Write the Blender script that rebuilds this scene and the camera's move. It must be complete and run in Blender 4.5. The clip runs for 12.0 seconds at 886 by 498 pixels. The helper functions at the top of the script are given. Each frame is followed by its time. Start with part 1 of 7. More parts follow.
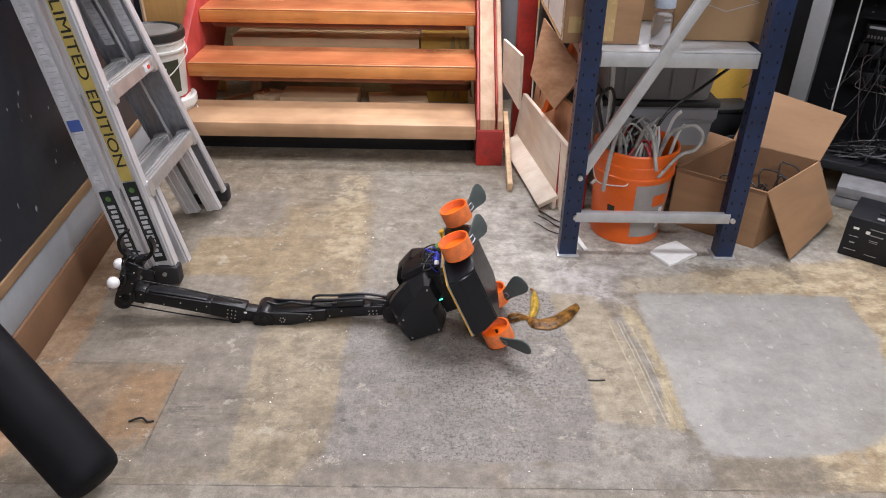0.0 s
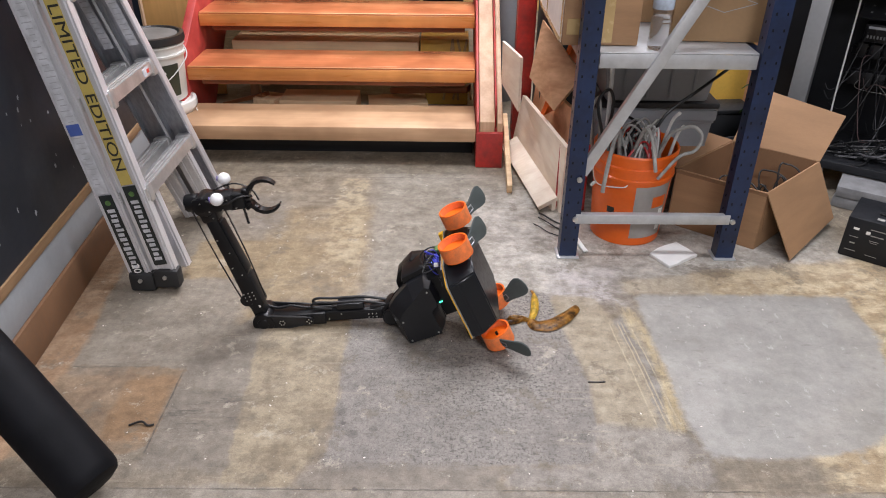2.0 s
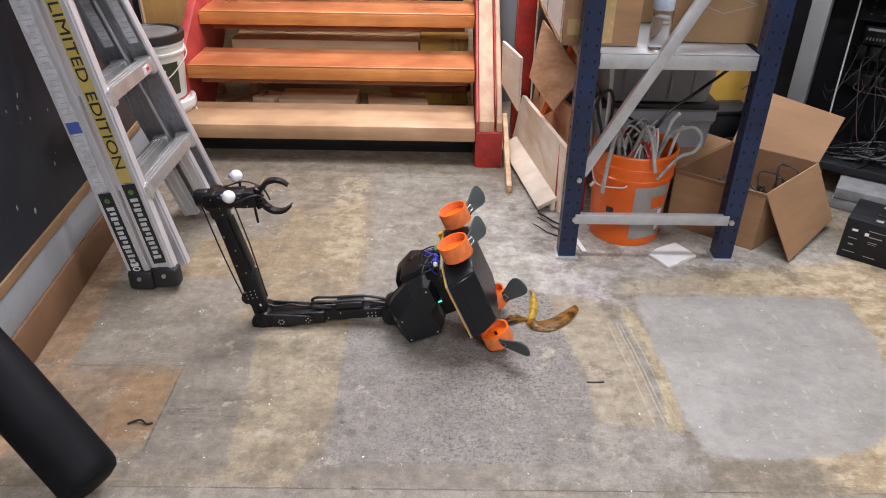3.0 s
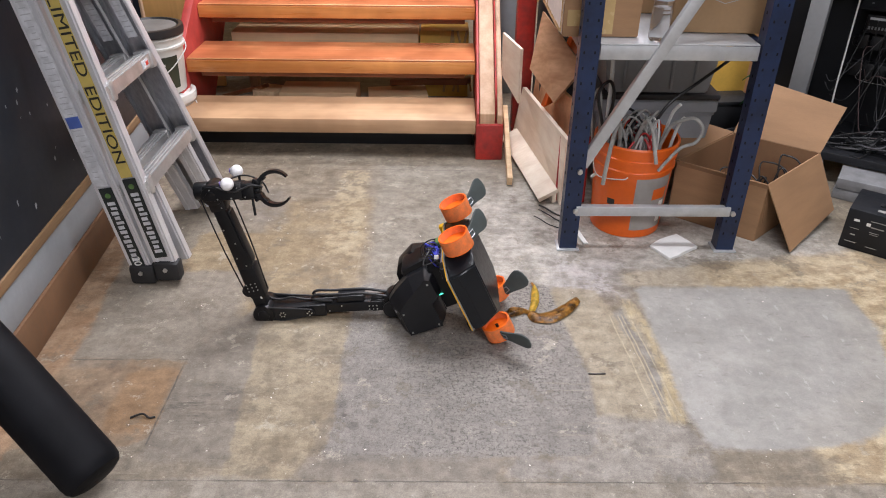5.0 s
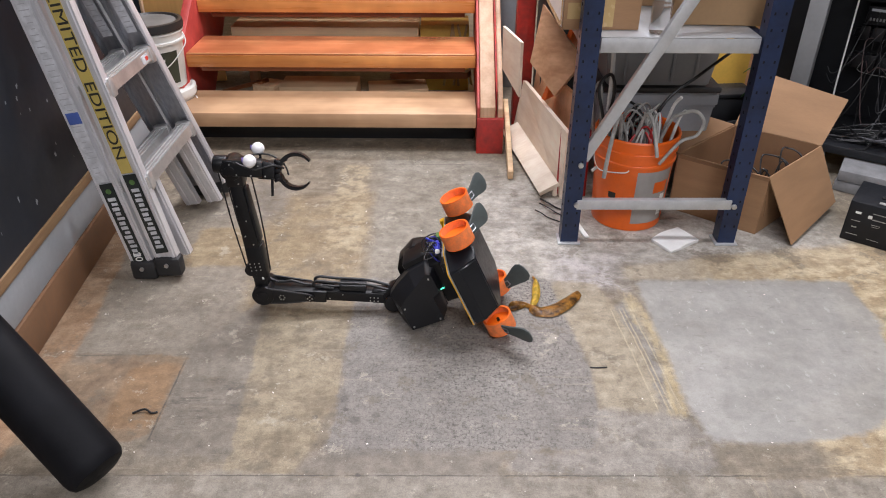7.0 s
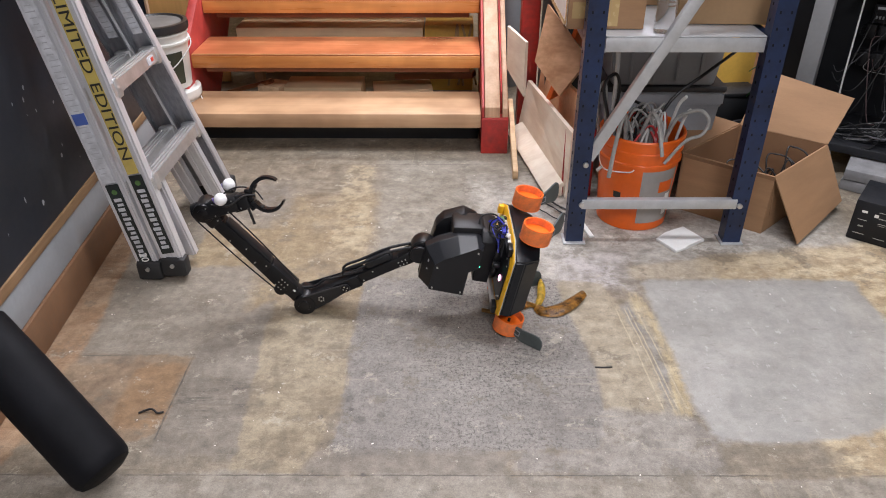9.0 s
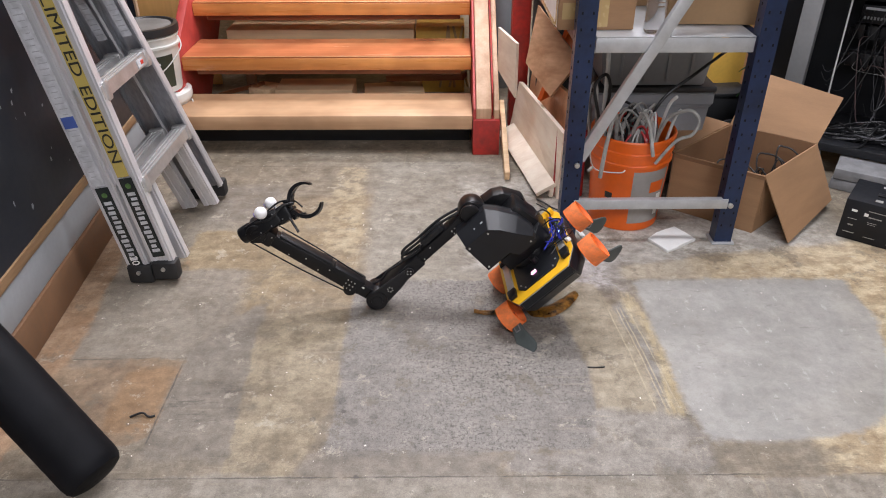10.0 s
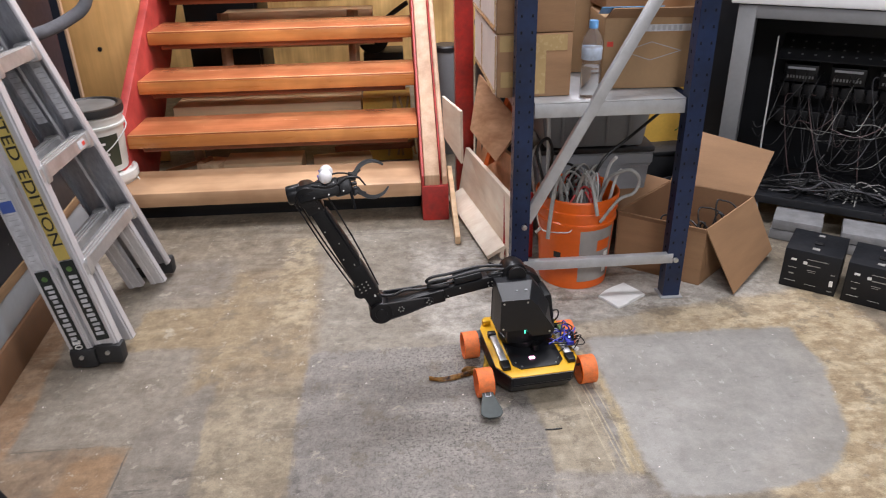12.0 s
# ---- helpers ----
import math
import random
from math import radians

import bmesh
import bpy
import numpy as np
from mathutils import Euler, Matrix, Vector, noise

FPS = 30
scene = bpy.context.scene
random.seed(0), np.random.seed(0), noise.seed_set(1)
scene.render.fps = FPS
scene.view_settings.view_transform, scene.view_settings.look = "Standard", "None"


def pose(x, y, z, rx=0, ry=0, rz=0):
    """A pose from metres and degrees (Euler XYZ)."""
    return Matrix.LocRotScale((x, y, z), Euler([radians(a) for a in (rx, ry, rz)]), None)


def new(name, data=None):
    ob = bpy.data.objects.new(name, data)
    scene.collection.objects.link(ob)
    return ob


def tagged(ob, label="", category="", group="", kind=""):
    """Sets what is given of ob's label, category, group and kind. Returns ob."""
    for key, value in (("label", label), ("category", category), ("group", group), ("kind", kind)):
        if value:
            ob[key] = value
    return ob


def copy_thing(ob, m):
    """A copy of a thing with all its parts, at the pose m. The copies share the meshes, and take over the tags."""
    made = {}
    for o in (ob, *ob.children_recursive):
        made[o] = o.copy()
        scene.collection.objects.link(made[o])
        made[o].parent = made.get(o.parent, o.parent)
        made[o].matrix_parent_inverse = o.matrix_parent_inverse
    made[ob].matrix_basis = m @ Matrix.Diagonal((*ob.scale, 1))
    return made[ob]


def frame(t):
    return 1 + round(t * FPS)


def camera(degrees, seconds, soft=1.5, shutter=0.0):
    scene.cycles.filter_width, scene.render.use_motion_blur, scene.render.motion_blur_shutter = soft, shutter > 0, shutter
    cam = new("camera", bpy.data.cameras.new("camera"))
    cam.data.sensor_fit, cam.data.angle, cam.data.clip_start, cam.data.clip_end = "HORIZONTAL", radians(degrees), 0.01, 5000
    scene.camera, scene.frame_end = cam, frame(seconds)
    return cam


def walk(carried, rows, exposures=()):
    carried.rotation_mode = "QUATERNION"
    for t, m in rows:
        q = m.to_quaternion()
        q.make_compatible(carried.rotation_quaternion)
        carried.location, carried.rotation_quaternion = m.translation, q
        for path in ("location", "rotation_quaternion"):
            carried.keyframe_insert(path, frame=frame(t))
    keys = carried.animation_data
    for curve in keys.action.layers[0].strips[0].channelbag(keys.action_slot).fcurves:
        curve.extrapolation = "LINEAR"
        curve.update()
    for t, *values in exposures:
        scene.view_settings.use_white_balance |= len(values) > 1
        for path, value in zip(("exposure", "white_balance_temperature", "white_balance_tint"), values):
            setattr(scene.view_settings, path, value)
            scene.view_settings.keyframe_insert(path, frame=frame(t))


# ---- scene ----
cam = camera(63.0, 12.0, soft=1.0, shutter=0.3)
PATH = [
    (0.0, (0.0000, 0.0000, 1.3800), 30.972, 0.783, 0.397),
    (0.5, (0.0001, -0.0000, 1.3816), 30.831, 0.829, 0.330),
    (1.0, (-0.0006, 0.0015, 1.3816), 30.853, 0.589, 0.468),
    (1.5, (0.0032, 0.0049, 1.3832), 30.938, 0.583, 0.017),
    (2.0, (0.0055, 0.0005, 1.3803), 30.798, 0.450, 0.523),
    (2.5, (0.0016, -0.0003, 1.3816), 30.892, 0.436, 0.719),
    (3.0, (0.0013, -0.0003, 1.3807), 30.831, 0.791, 0.349),
    (5.0, (0.0041, 0.0011, 1.3808), 31.427, 0.385, 0.508),
    (5.5, (0.0045, 0.0011, 1.3810), 31.653, 0.437, 0.448),
    (6.0, (0.0042, 0.0015, 1.3820), 31.941, 0.055, 0.793),
    (6.5, (0.0061, 0.0020, 1.3831), 32.016, -0.285, 0.868),
    (7.0, (0.0050, 0.0022, 1.3811), 31.899, 0.071, 0.623),
    (9.0, (0.0050, 0.0011, 1.3810), 31.890, -0.273, 1.081),
    (9.5, (0.0033, 0.0006, 1.3810), 31.898, -0.402, 0.826),
    (10.0, (0.0099, 0.0005, 1.3778), 31.717, -0.339, 0.470),
    (10.5, (0.0130, 0.0003, 1.3813), 30.427, -0.472, -0.017),
    (11.0, (0.0181, 0.0022, 1.3832), 29.781, -0.774, -0.509),
    (11.5, (0.0261, -0.0009, 1.3829), 28.402, -0.943, -1.093),
    (12.0, (0.0403, 0.0041, 1.3878), 26.761, -1.270, -3.228),
]


def eye_pose(place, pitch, roll, yaw):
    """A pose from the eye's place, degrees below the horizon, roll and yaw."""
    return pose(*place, 0, 0, yaw) @ pose(0, 0, 0, 90 - pitch) @ pose(0, 0, 0, 0, 0, roll)


walk(cam, [(t, eye_pose(e, p, r, y)) for t, e, p, r, y in PATH], exposures=[(0.0, -0.10), (11.5, -0.10), (12.0, -0.21)])

# ---- light: a workshop under ceiling strip lights ----
world = bpy.data.worlds.new("world")
scene.world = world
world.use_nodes = True
world.node_tree.nodes["Background"].inputs[0].default_value = (0.9, 0.95, 1.0, 1)
world.node_tree.nodes["Background"].inputs[1].default_value = 0.04


def strip_lamp(x, y, z, sx, sy, watts, turn=0):
    d = bpy.data.lights.new("strip_light", "AREA")
    d.shape, d.size, d.size_y, d.energy, d.color = "RECTANGLE", sx, sy, watts, (0.958, 0.955, 1.04)
    ob = new("strip_light", d)
    ob.matrix_world = pose(x, y, z, 0, 0, turn)
    return ob


CEIL = 3.3
LAMPS = [(1.0, -1.6, 122), (1.15, 1.95, 52), (-0.62, 2.75, 50), (0.80, 3.05, 46), (0.2, 4.6, 84), (-0.6, -0.9, 44)]
for lx, ly, w in LAMPS:
    strip_lamp(lx, ly, CEIL - 0.09, 1.2, 0.28, w)

# ---- materials ----


def material(name, base, rough=0.6, metal=0.0, vary=0.15, scale=8.0, bump=0.0, fine=60.0, alt=None, spec=0.5, stretch=(1, 1, 1), by_object=0.0):
    """Principled surface with stains at one scale, grain at another, and a bump from both."""
    m = bpy.data.materials.new(name)
    m.use_nodes = True
    nt = m.node_tree
    n, ln = nt.nodes, nt.links
    bs = n["Principled BSDF"]
    bs.inputs["Metallic"].default_value = metal
    bs.inputs["Specular IOR Level"].default_value = spec
    tc = n.new("ShaderNodeTexCoord")
    mp = n.new("ShaderNodeMapping")
    mp.inputs["Scale"].default_value = stretch
    ln.new(tc.outputs["Object"], mp.inputs["Vector"])
    big = n.new("ShaderNodeTexNoise")
    big.inputs["Scale"].default_value, big.inputs["Detail"].default_value = scale, 5
    ln.new(mp.outputs[0], big.inputs["Vector"])
    small = n.new("ShaderNodeTexNoise")
    small.inputs["Scale"].default_value, small.inputs["Detail"].default_value = fine, 4
    ln.new(mp.outputs[0], small.inputs["Vector"])
    mixf = n.new("ShaderNodeMath")
    mixf.operation = "MULTIPLY_ADD"
    ln.new(small.outputs[0], mixf.inputs[0])
    mixf.inputs[1].default_value = 0.4
    ln.new(big.outputs[0], mixf.inputs[2])
    ramp = n.new("ShaderNodeValToRGB")
    alt = alt or tuple(c * (1 - vary) for c in base)
    ramp.color_ramp.elements[0].position, ramp.color_ramp.elements[1].position = 0.5, 0.9
    ramp.color_ramp.elements[0].color = (*alt, 1)
    ramp.color_ramp.elements[1].color = (*[min(1, c * (1 + vary * 0.6)) for c in base], 1)
    ln.new(mixf.outputs[0], ramp.inputs[0])
    colour = ramp.outputs[0]
    if by_object:
        info = n.new("ShaderNodeObjectInfo")
        hsv = n.new("ShaderNodeHueSaturation")
        mr = n.new("ShaderNodeMapRange")
        mr.inputs["To Min"].default_value, mr.inputs["To Max"].default_value = 1 - by_object, 1 + by_object
        ln.new(info.outputs["Random"], mr.inputs["Value"])
        ln.new(mr.outputs[0], hsv.inputs["Value"])
        ln.new(colour, hsv.inputs["Color"])
        colour = hsv.outputs[0]
    ln.new(colour, bs.inputs["Base Color"])
    rr = n.new("ShaderNodeMapRange")
    rr.inputs["To Min"].default_value, rr.inputs["To Max"].default_value = max(0.02, rough - 0.12), min(1, rough + 0.12)
    ln.new(small.outputs[0], rr.inputs["Value"])
    ln.new(rr.outputs[0], bs.inputs["Roughness"])
    if bump:
        b = n.new("ShaderNodeBump")
        b.inputs["Strength"].default_value, b.inputs["Distance"].default_value = bump, 0.004
        ln.new(mixf.outputs[0], b.inputs["Height"])
        ln.new(b.outputs[0], bs.inputs["Normal"])
    return m


def wood(name, light, dark, scale=1.0, rough=0.45, along=0, tint=0.1, blotch=0.8):
    """Timber with stretched grain along one axis and soft broad stains."""
    st = [14.0, 14.0, 14.0]
    st[along] = 0.9
    m = material(name, light, rough, 0, 0.2, 1.6 * scale, 0.12, 9.0 * scale, alt=dark, stretch=tuple(st), by_object=tint)
    nt = m.node_tree
    n, ln = nt.nodes, nt.links
    bs = n["Principled BSDF"]
    tc = n["Texture Coordinate"]
    wv = n.new("ShaderNodeTexNoise")
    wv.inputs["Scale"].default_value, wv.inputs["Detail"].default_value = 4.0, 3
    ln.new(tc.outputs["Object"], wv.inputs["Vector"])
    rp = n.new("ShaderNodeValToRGB")
    rp.color_ramp.elements[0].position, rp.color_ramp.elements[1].position = 0.35, 0.7
    rp.color_ramp.elements[0].color, rp.color_ramp.elements[1].color = (0.62, 0.55, 0.50, 1), (1.15, 1.12, 1.1, 1)
    ln.new(wv.outputs[0], rp.inputs[0])
    mul = n.new("ShaderNodeMix")
    mul.data_type, mul.blend_type = "RGBA", "MULTIPLY"
    mul.inputs[0].default_value = blotch
    src = bs.inputs["Base Color"].links[0].from_socket
    ln.new(src, mul.inputs[6])
    ln.new(rp.outputs[0], mul.inputs[7])
    ln.new(mul.outputs[2], bs.inputs["Base Color"])
    return m


def glow(name, colour, strength):
    m = bpy.data.materials.new(name)
    m.use_nodes = True
    bs = m.node_tree.nodes["Principled BSDF"]
    bs.inputs["Base Color"].default_value = (*colour, 1)
    bs.inputs["Emission Color"].default_value = (*colour, 1)
    bs.inputs["Emission Strength"].default_value = strength
    return m


def clear(name, colour, rough=0.05, ior=1.45, through_=1.0):
    m = bpy.data.materials.new(name)
    m.use_nodes = True
    bs = m.node_tree.nodes["Principled BSDF"]
    bs.inputs["Base Color"].default_value = (*colour, 1)
    bs.inputs["Transmission Weight"].default_value = through_
    bs.inputs["Roughness"].default_value = rough
    bs.inputs["IOR"].default_value = ior
    return m


def floor_material():
    """Worn concrete: tan ground coat, a dark scabbled patch, a smooth grey patch, a brown rectangle, glue smears, scratches."""
    m = bpy.data.materials.new("worn_concrete")
    m.use_nodes = True
    nt = m.node_tree
    n, ln = nt.nodes, nt.links
    bs = n["Principled BSDF"]
    geo = n.new("ShaderNodeTexCoord")
    pos = geo.outputs["Object"]

    def noise_of(scale, detail=4, rough=0.55, stretch=None, shift=(0, 0, 0)):
        mp = n.new("ShaderNodeMapping")
        mp.inputs["Scale"].default_value = stretch or (1, 1, 1)
        mp.inputs["Location"].default_value = shift
        ln.new(pos, mp.inputs[0])
        t = n.new("ShaderNodeTexNoise")
        t.inputs["Scale"].default_value, t.inputs["Detail"].default_value, t.inputs["Roughness"].default_value = scale, detail, rough
        ln.new(mp.outputs[0], t.inputs["Vector"])
        return t.outputs[0]

    def calc(op, a, b=None, c=None):
        q = n.new("ShaderNodeMath")
        q.operation = op
        for i, v in enumerate((a, b, c)):
            if v is None:
                continue
            if isinstance(v, (int, float)):
                q.inputs[i].default_value = v
            else:
                ln.new(v, q.inputs[i])
        return q.outputs[0]

    def span(v, lo, hi):
        q = n.new("ShaderNodeMapRange")
        q.inputs["From Min"].default_value, q.inputs["From Max"].default_value = lo, hi
        ln.new(v, q.inputs["Value"])
        return q.outputs[0]

    sep = n.new("ShaderNodeSeparateXYZ")
    ln.new(pos, sep.inputs[0])
    wob1 = noise_of(3.0, 5, 0.65)

    def ramp2(v, c0, c1, p0=0.3, p1=0.7):
        q = n.new("ShaderNodeValToRGB")
        q.color_ramp.elements[0].position, q.color_ramp.elements[1].position = p0, p1
        q.color_ramp.elements[0].color, q.color_ramp.elements[1].color = (*c0, 1), (*c1, 1)
        ln.new(v, q.inputs[0])
        return q.outputs[0]

    def over(base, top, fac):
        q = n.new("ShaderNodeMix")
        q.data_type = "RGBA"
        if isinstance(fac, (int, float)):
            q.inputs[0].default_value = fac
        else:
            ln.new(fac, q.inputs[0])
        ln.new(base, q.inputs[6])
        ln.new(top, q.inputs[7])
        return q.outputs[2]

    # two scales of wobble give the coats their ragged edges
    rag1, rag2 = noise_of(22, 5, 0.7, shift=(2, 5, 1)), noise_of(22, 5, 0.7, shift=(8, 1, 4))
    rag = calc("ADD", calc("MULTIPLY_ADD", rag1, 0.045, -0.0225), calc("MULTIPLY_ADD", wob1, 0.07, -0.035))

    def region(name, edge=0.008):
        """1 inside a coat of the floor, 0 outside, from the distance to its outline."""
        at = n.new("ShaderNodeAttribute")
        at.attribute_name = name
        return span(calc("ADD", at.outputs["Fac"], rag), -edge, edge)

    def some(v, k):
        return calc("MULTIPLY", v, k)

    broad = noise_of(1.6, 6, 0.6)
    mid = noise_of(6, 6, 0.65, shift=(3, 1, 0))
    mott = noise_of(13, 10, 0.70, shift=(5, 2, 0))
    fine = noise_of(70, 5, 0.7)
    speck = noise_of(260, 3, 0.6)
    tone = calc("MULTIPLY_ADD", calc("ADD", some(mott, 0.7), some(noise_of(9, 8, 0.68, stretch=(1, 2.6, 1), shift=(9, 9, 1)), 0.3)), 0.85, some(mid, 0.15))
    # general coat: worn tan and grey, mottled
    col = ramp2(broad, (0.205, 0.155, 0.100), (0.262, 0.236, 0.200), 0.42, 0.58)
    col = over(col, ramp2(tone, (0.105, 0.084, 0.062), (0.355, 0.310, 0.245), 0.38, 0.63), 0.7)
    # grey, scoured floor before the right half of the stairs and round the rack
    grey_zone = region("grey_zone", 0.05)
    col = over(col, ramp2(tone, (0.190, 0.171, 0.140), (0.372, 0.347, 0.302), 0.38, 0.62), some(grey_zone, 0.7))
    # paler floor round the rack, the bright highlight there put into its colour
    col = over(col, ramp2(tone, (0.300, 0.280, 0.255), (0.640, 0.615, 0.580), 0.42, 0.585), some(region("pale_highlight_zone", 0.09), 0.8))
    # dull grey-tan floor beside the ladder
    col = over(col, ramp2(tone, (0.190, 0.160, 0.128), (0.300, 0.270, 0.228), 0.38, 0.64), some(region("dull_zone", 0.012), 0.85))
    # ochre coats: a band running to the stairs and a patch before the ladder
    ochre_c = ramp2(tone, (0.185, 0.132, 0.076), (0.360, 0.288, 0.182), 0.38, 0.63)
    col = over(col, ochre_c, some(region("ochre_band", 0.025), calc("MULTIPLY_ADD", span(mid, 0.40, 0.56), 0.45, 0.5)))
    col = over(col, ochre_c, some(region("ochre_patch", 0.010), 0.95))
    col = over(col, ramp2(tone, (0.330, 0.265, 0.165), (0.455, 0.385, 0.270), 0.40, 0.62), some(region("pale_stripe", 0.012), calc("MULTIPLY_ADD", span(mott, 0.44, 0.54), 0.6, 0.2)))
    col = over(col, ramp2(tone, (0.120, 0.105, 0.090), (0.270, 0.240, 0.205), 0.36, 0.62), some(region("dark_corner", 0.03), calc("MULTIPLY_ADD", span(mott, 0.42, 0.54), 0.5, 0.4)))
    # grey band, scored with dark scratches
    col = over(col, ramp2(tone, (0.165, 0.142, 0.118), (0.275, 0.246, 0.210), 0.38, 0.64), some(region("grey_band", 0.010), 0.9))
    scored = some(region("scored", 0.03), span(noise_of(9, 8, 0.75, stretch=(1, 4.5, 1), shift=(3, 3, 3)), 0.52, 0.58))
    col = over(col, ramp2(fine, (0.065, 0.057, 0.050), (0.13, 0.115, 0.10)), some(scored, 0.65))
    # yellowish tan strip
    col = over(col, ramp2(tone, (0.235, 0.188, 0.122), (0.385, 0.325, 0.230), 0.42, 0.585), some(region("tan_strip", 0.006), calc("MULTIPLY_ADD", span(mott, 0.42, 0.55), 0.35, 0.5)))
    # brown rectangle by the wall, brighter in one part, and the brown strip along the wall
    col = over(col, ramp2(tone, (0.180, 0.120, 0.075), (0.300, 0.215, 0.140), 0.42, 0.585), some(region("brown_field", 0.006), 0.85))
    col = over(col, ramp2(tone, (0.210, 0.125, 0.062), (0.300, 0.190, 0.105), 0.42, 0.585), some(region("brown_bright", 0.010), 0.85))
    col = over(col, ramp2(tone, (0.125, 0.108, 0.090), (0.245, 0.205, 0.165), 0.38, 0.60), some(region("brown_dark", 0.010), 0.7))
    col = over(col, ramp2(tone, (0.260, 0.150, 0.080), (0.390, 0.265, 0.170), 0.42, 0.585), some(region("wall_strip", 0.008), 0.8))
    # the dark, scabbled patch under the machine: pits and pale flecks
    dark_m = region("scabbled", 0.007)
    dark_low = region("scabbled_low", 0.010)
    weave = calc("MAXIMUM", noise_of(72, 5, 0.72, stretch=(1, 1.8, 1), shift=(2, 9, 0)), noise_of(72, 5, 0.72, stretch=(1.8, 1, 1), shift=(4, 1, 0)))
    wear = span(noise_of(3.2, 6, 0.65, shift=(6, 6, 0)), 0.38, 0.60)
    rough_c = over(ramp2(tone, (0.155, 0.142, 0.133), (0.255, 0.237, 0.222), 0.38, 0.62), ramp2(weave, (0.300, 0.282, 0.266), (0.042, 0.039, 0.037), 0.52, 0.62), calc("MULTIPLY_ADD", calc("MULTIPLY", wear, span(sep.outputs[0], -0.40, 0.25)), 0.62, 0.26))
    col = over(col, rough_c, some(dark_m, 0.92))
    col = over(col, ramp2(tone, (0.150, 0.130, 0.110), (0.260, 0.230, 0.200), 0.38, 0.62), some(dark_low, 0.75))
    # violet-white patch beside the rack foot, inside the same painted highlight
    col = over(col, ramp2(tone, (0.375, 0.350, 0.365), (0.560, 0.530, 0.540), 0.42, 0.585), some(region("violet_patch", 0.04), calc("MULTIPLY_ADD", span(mott, 0.44, 0.56), 0.6, 0.2)))
    # light tan lane, the scratched grey lane and the cream glue band
    col = over(col, ramp2(tone, (0.290, 0.245, 0.178), (0.420, 0.365, 0.280), 0.42, 0.585), some(region("tan_lane", 0.009), 0.85))
    col = over(col, ramp2(tone, (0.195, 0.180, 0.165), (0.300, 0.285, 0.265), 0.42, 0.585), some(region("grey_lane", 0.008), 0.9))
    glue = region("glue", 0.008)
    col = over(col, ramp2(tone, (0.385, 0.305, 0.175), (0.540, 0.450, 0.300), 0.38, 0.60), some(glue, calc("MULTIPLY_ADD", span(noise_of(11, 5, 0.6, stretch=(3.4, 0.5, 1)), 0.42, 0.55), 0.55, 0.35)))
    # drag lines across those lanes
    drag = calc("MULTIPLY_ADD", sep.outputs[1], 0.10, sep.outputs[0])
    for place in (0.734, 0.746, 0.706, 0.770):
        line = span(calc("ABSOLUTE", calc("SUBTRACT", calc("MULTIPLY_ADD", wob1, 0.02, drag), place + 0.01)), 0.0032, 0.0012)
        col = over(col, ramp2(fine, (0.42, 0.36, 0.25), (0.55, 0.48, 0.36)), calc("MULTIPLY", some(line, 0.7), region("lanes", 0.01)))
    # greyish, dusty coat between the scabbled patch and the smooth one
    col = over(col, ramp2(tone, (0.215, 0.197, 0.182), (0.365, 0.340, 0.315), 0.42, 0.585), some(region("dusty", 0.012), 0.8))
    # ochre and cream scrapings round the smooth patch
    smooth_m = region("smooth", 0.010)
    rim_m = region("rim", 0.02)
    scrape = span(noise_of(10, 7, 0.72, stretch=(1, 1.7, 1), shift=(4, 4, 0)), 0.46, 0.55)
    col = over(col, ramp2(tone, (0.320, 0.225, 0.125), (0.480, 0.375, 0.235), 0.38, 0.60), some(rim_m, 0.70))
    col = over(col, ramp2(tone, (0.480, 0.390, 0.250), (0.640, 0.550, 0.400), 0.38, 0.60), calc("MULTIPLY", rim_m, some(scrape, 0.72)))
    col = over(col, ramp2(tone, (0.360, 0.300, 0.215), (0.540, 0.470, 0.365), 0.38, 0.60), some(region("rim_top", 0.012), 0.7))
    col = over(col, ramp2(calc("MULTIPLY_ADD", noise_of(5.5, 8, 0.68, shift=(7, 7, 2)), 0.65, some(broad, 0.35)), (0.245, 0.238, 0.224), (0.395, 0.385, 0.366), 0.38, 0.62), some(smooth_m, 0.92))
    marks = calc("MULTIPLY", span(noise_of(16, 6, 0.7, stretch=(1, 2.5, 1), shift=(13, 4, 2)), 0.60, 0.64), smooth_m)
    col = over(col, ramp2(fine, (0.17, 0.155, 0.135), (0.25, 0.235, 0.21)), some(marks, 0.45))
    marks2 = calc("MULTIPLY", span(noise_of(19, 6, 0.7, stretch=(2.2, 1, 1), shift=(3, 14, 2)), 0.615, 0.645), smooth_m)
    col = over(col, ramp2(fine, (0.46, 0.45, 0.43), (0.58, 0.57, 0.55)), some(marks2, 0.5))
    # dark brown smears at its near edge
    near_dark = some(region("near_smear", 0.02), span(noise_of(8, 7, 0.7, stretch=(1, 2.4, 1), shift=(8, 1, 0)), 0.46, 0.56))
    col = over(col, ramp2(fine, (0.115, 0.098, 0.078), (0.22, 0.185, 0.145)), some(near_dark, 0.62))
    # plain coat nearest the camera, past the joint
    col = over(col, ramp2(tone, (0.215, 0.192, 0.162), (0.350, 0.320, 0.280), 0.42, 0.585), some(region("near_coat", 0.006), 0.75))
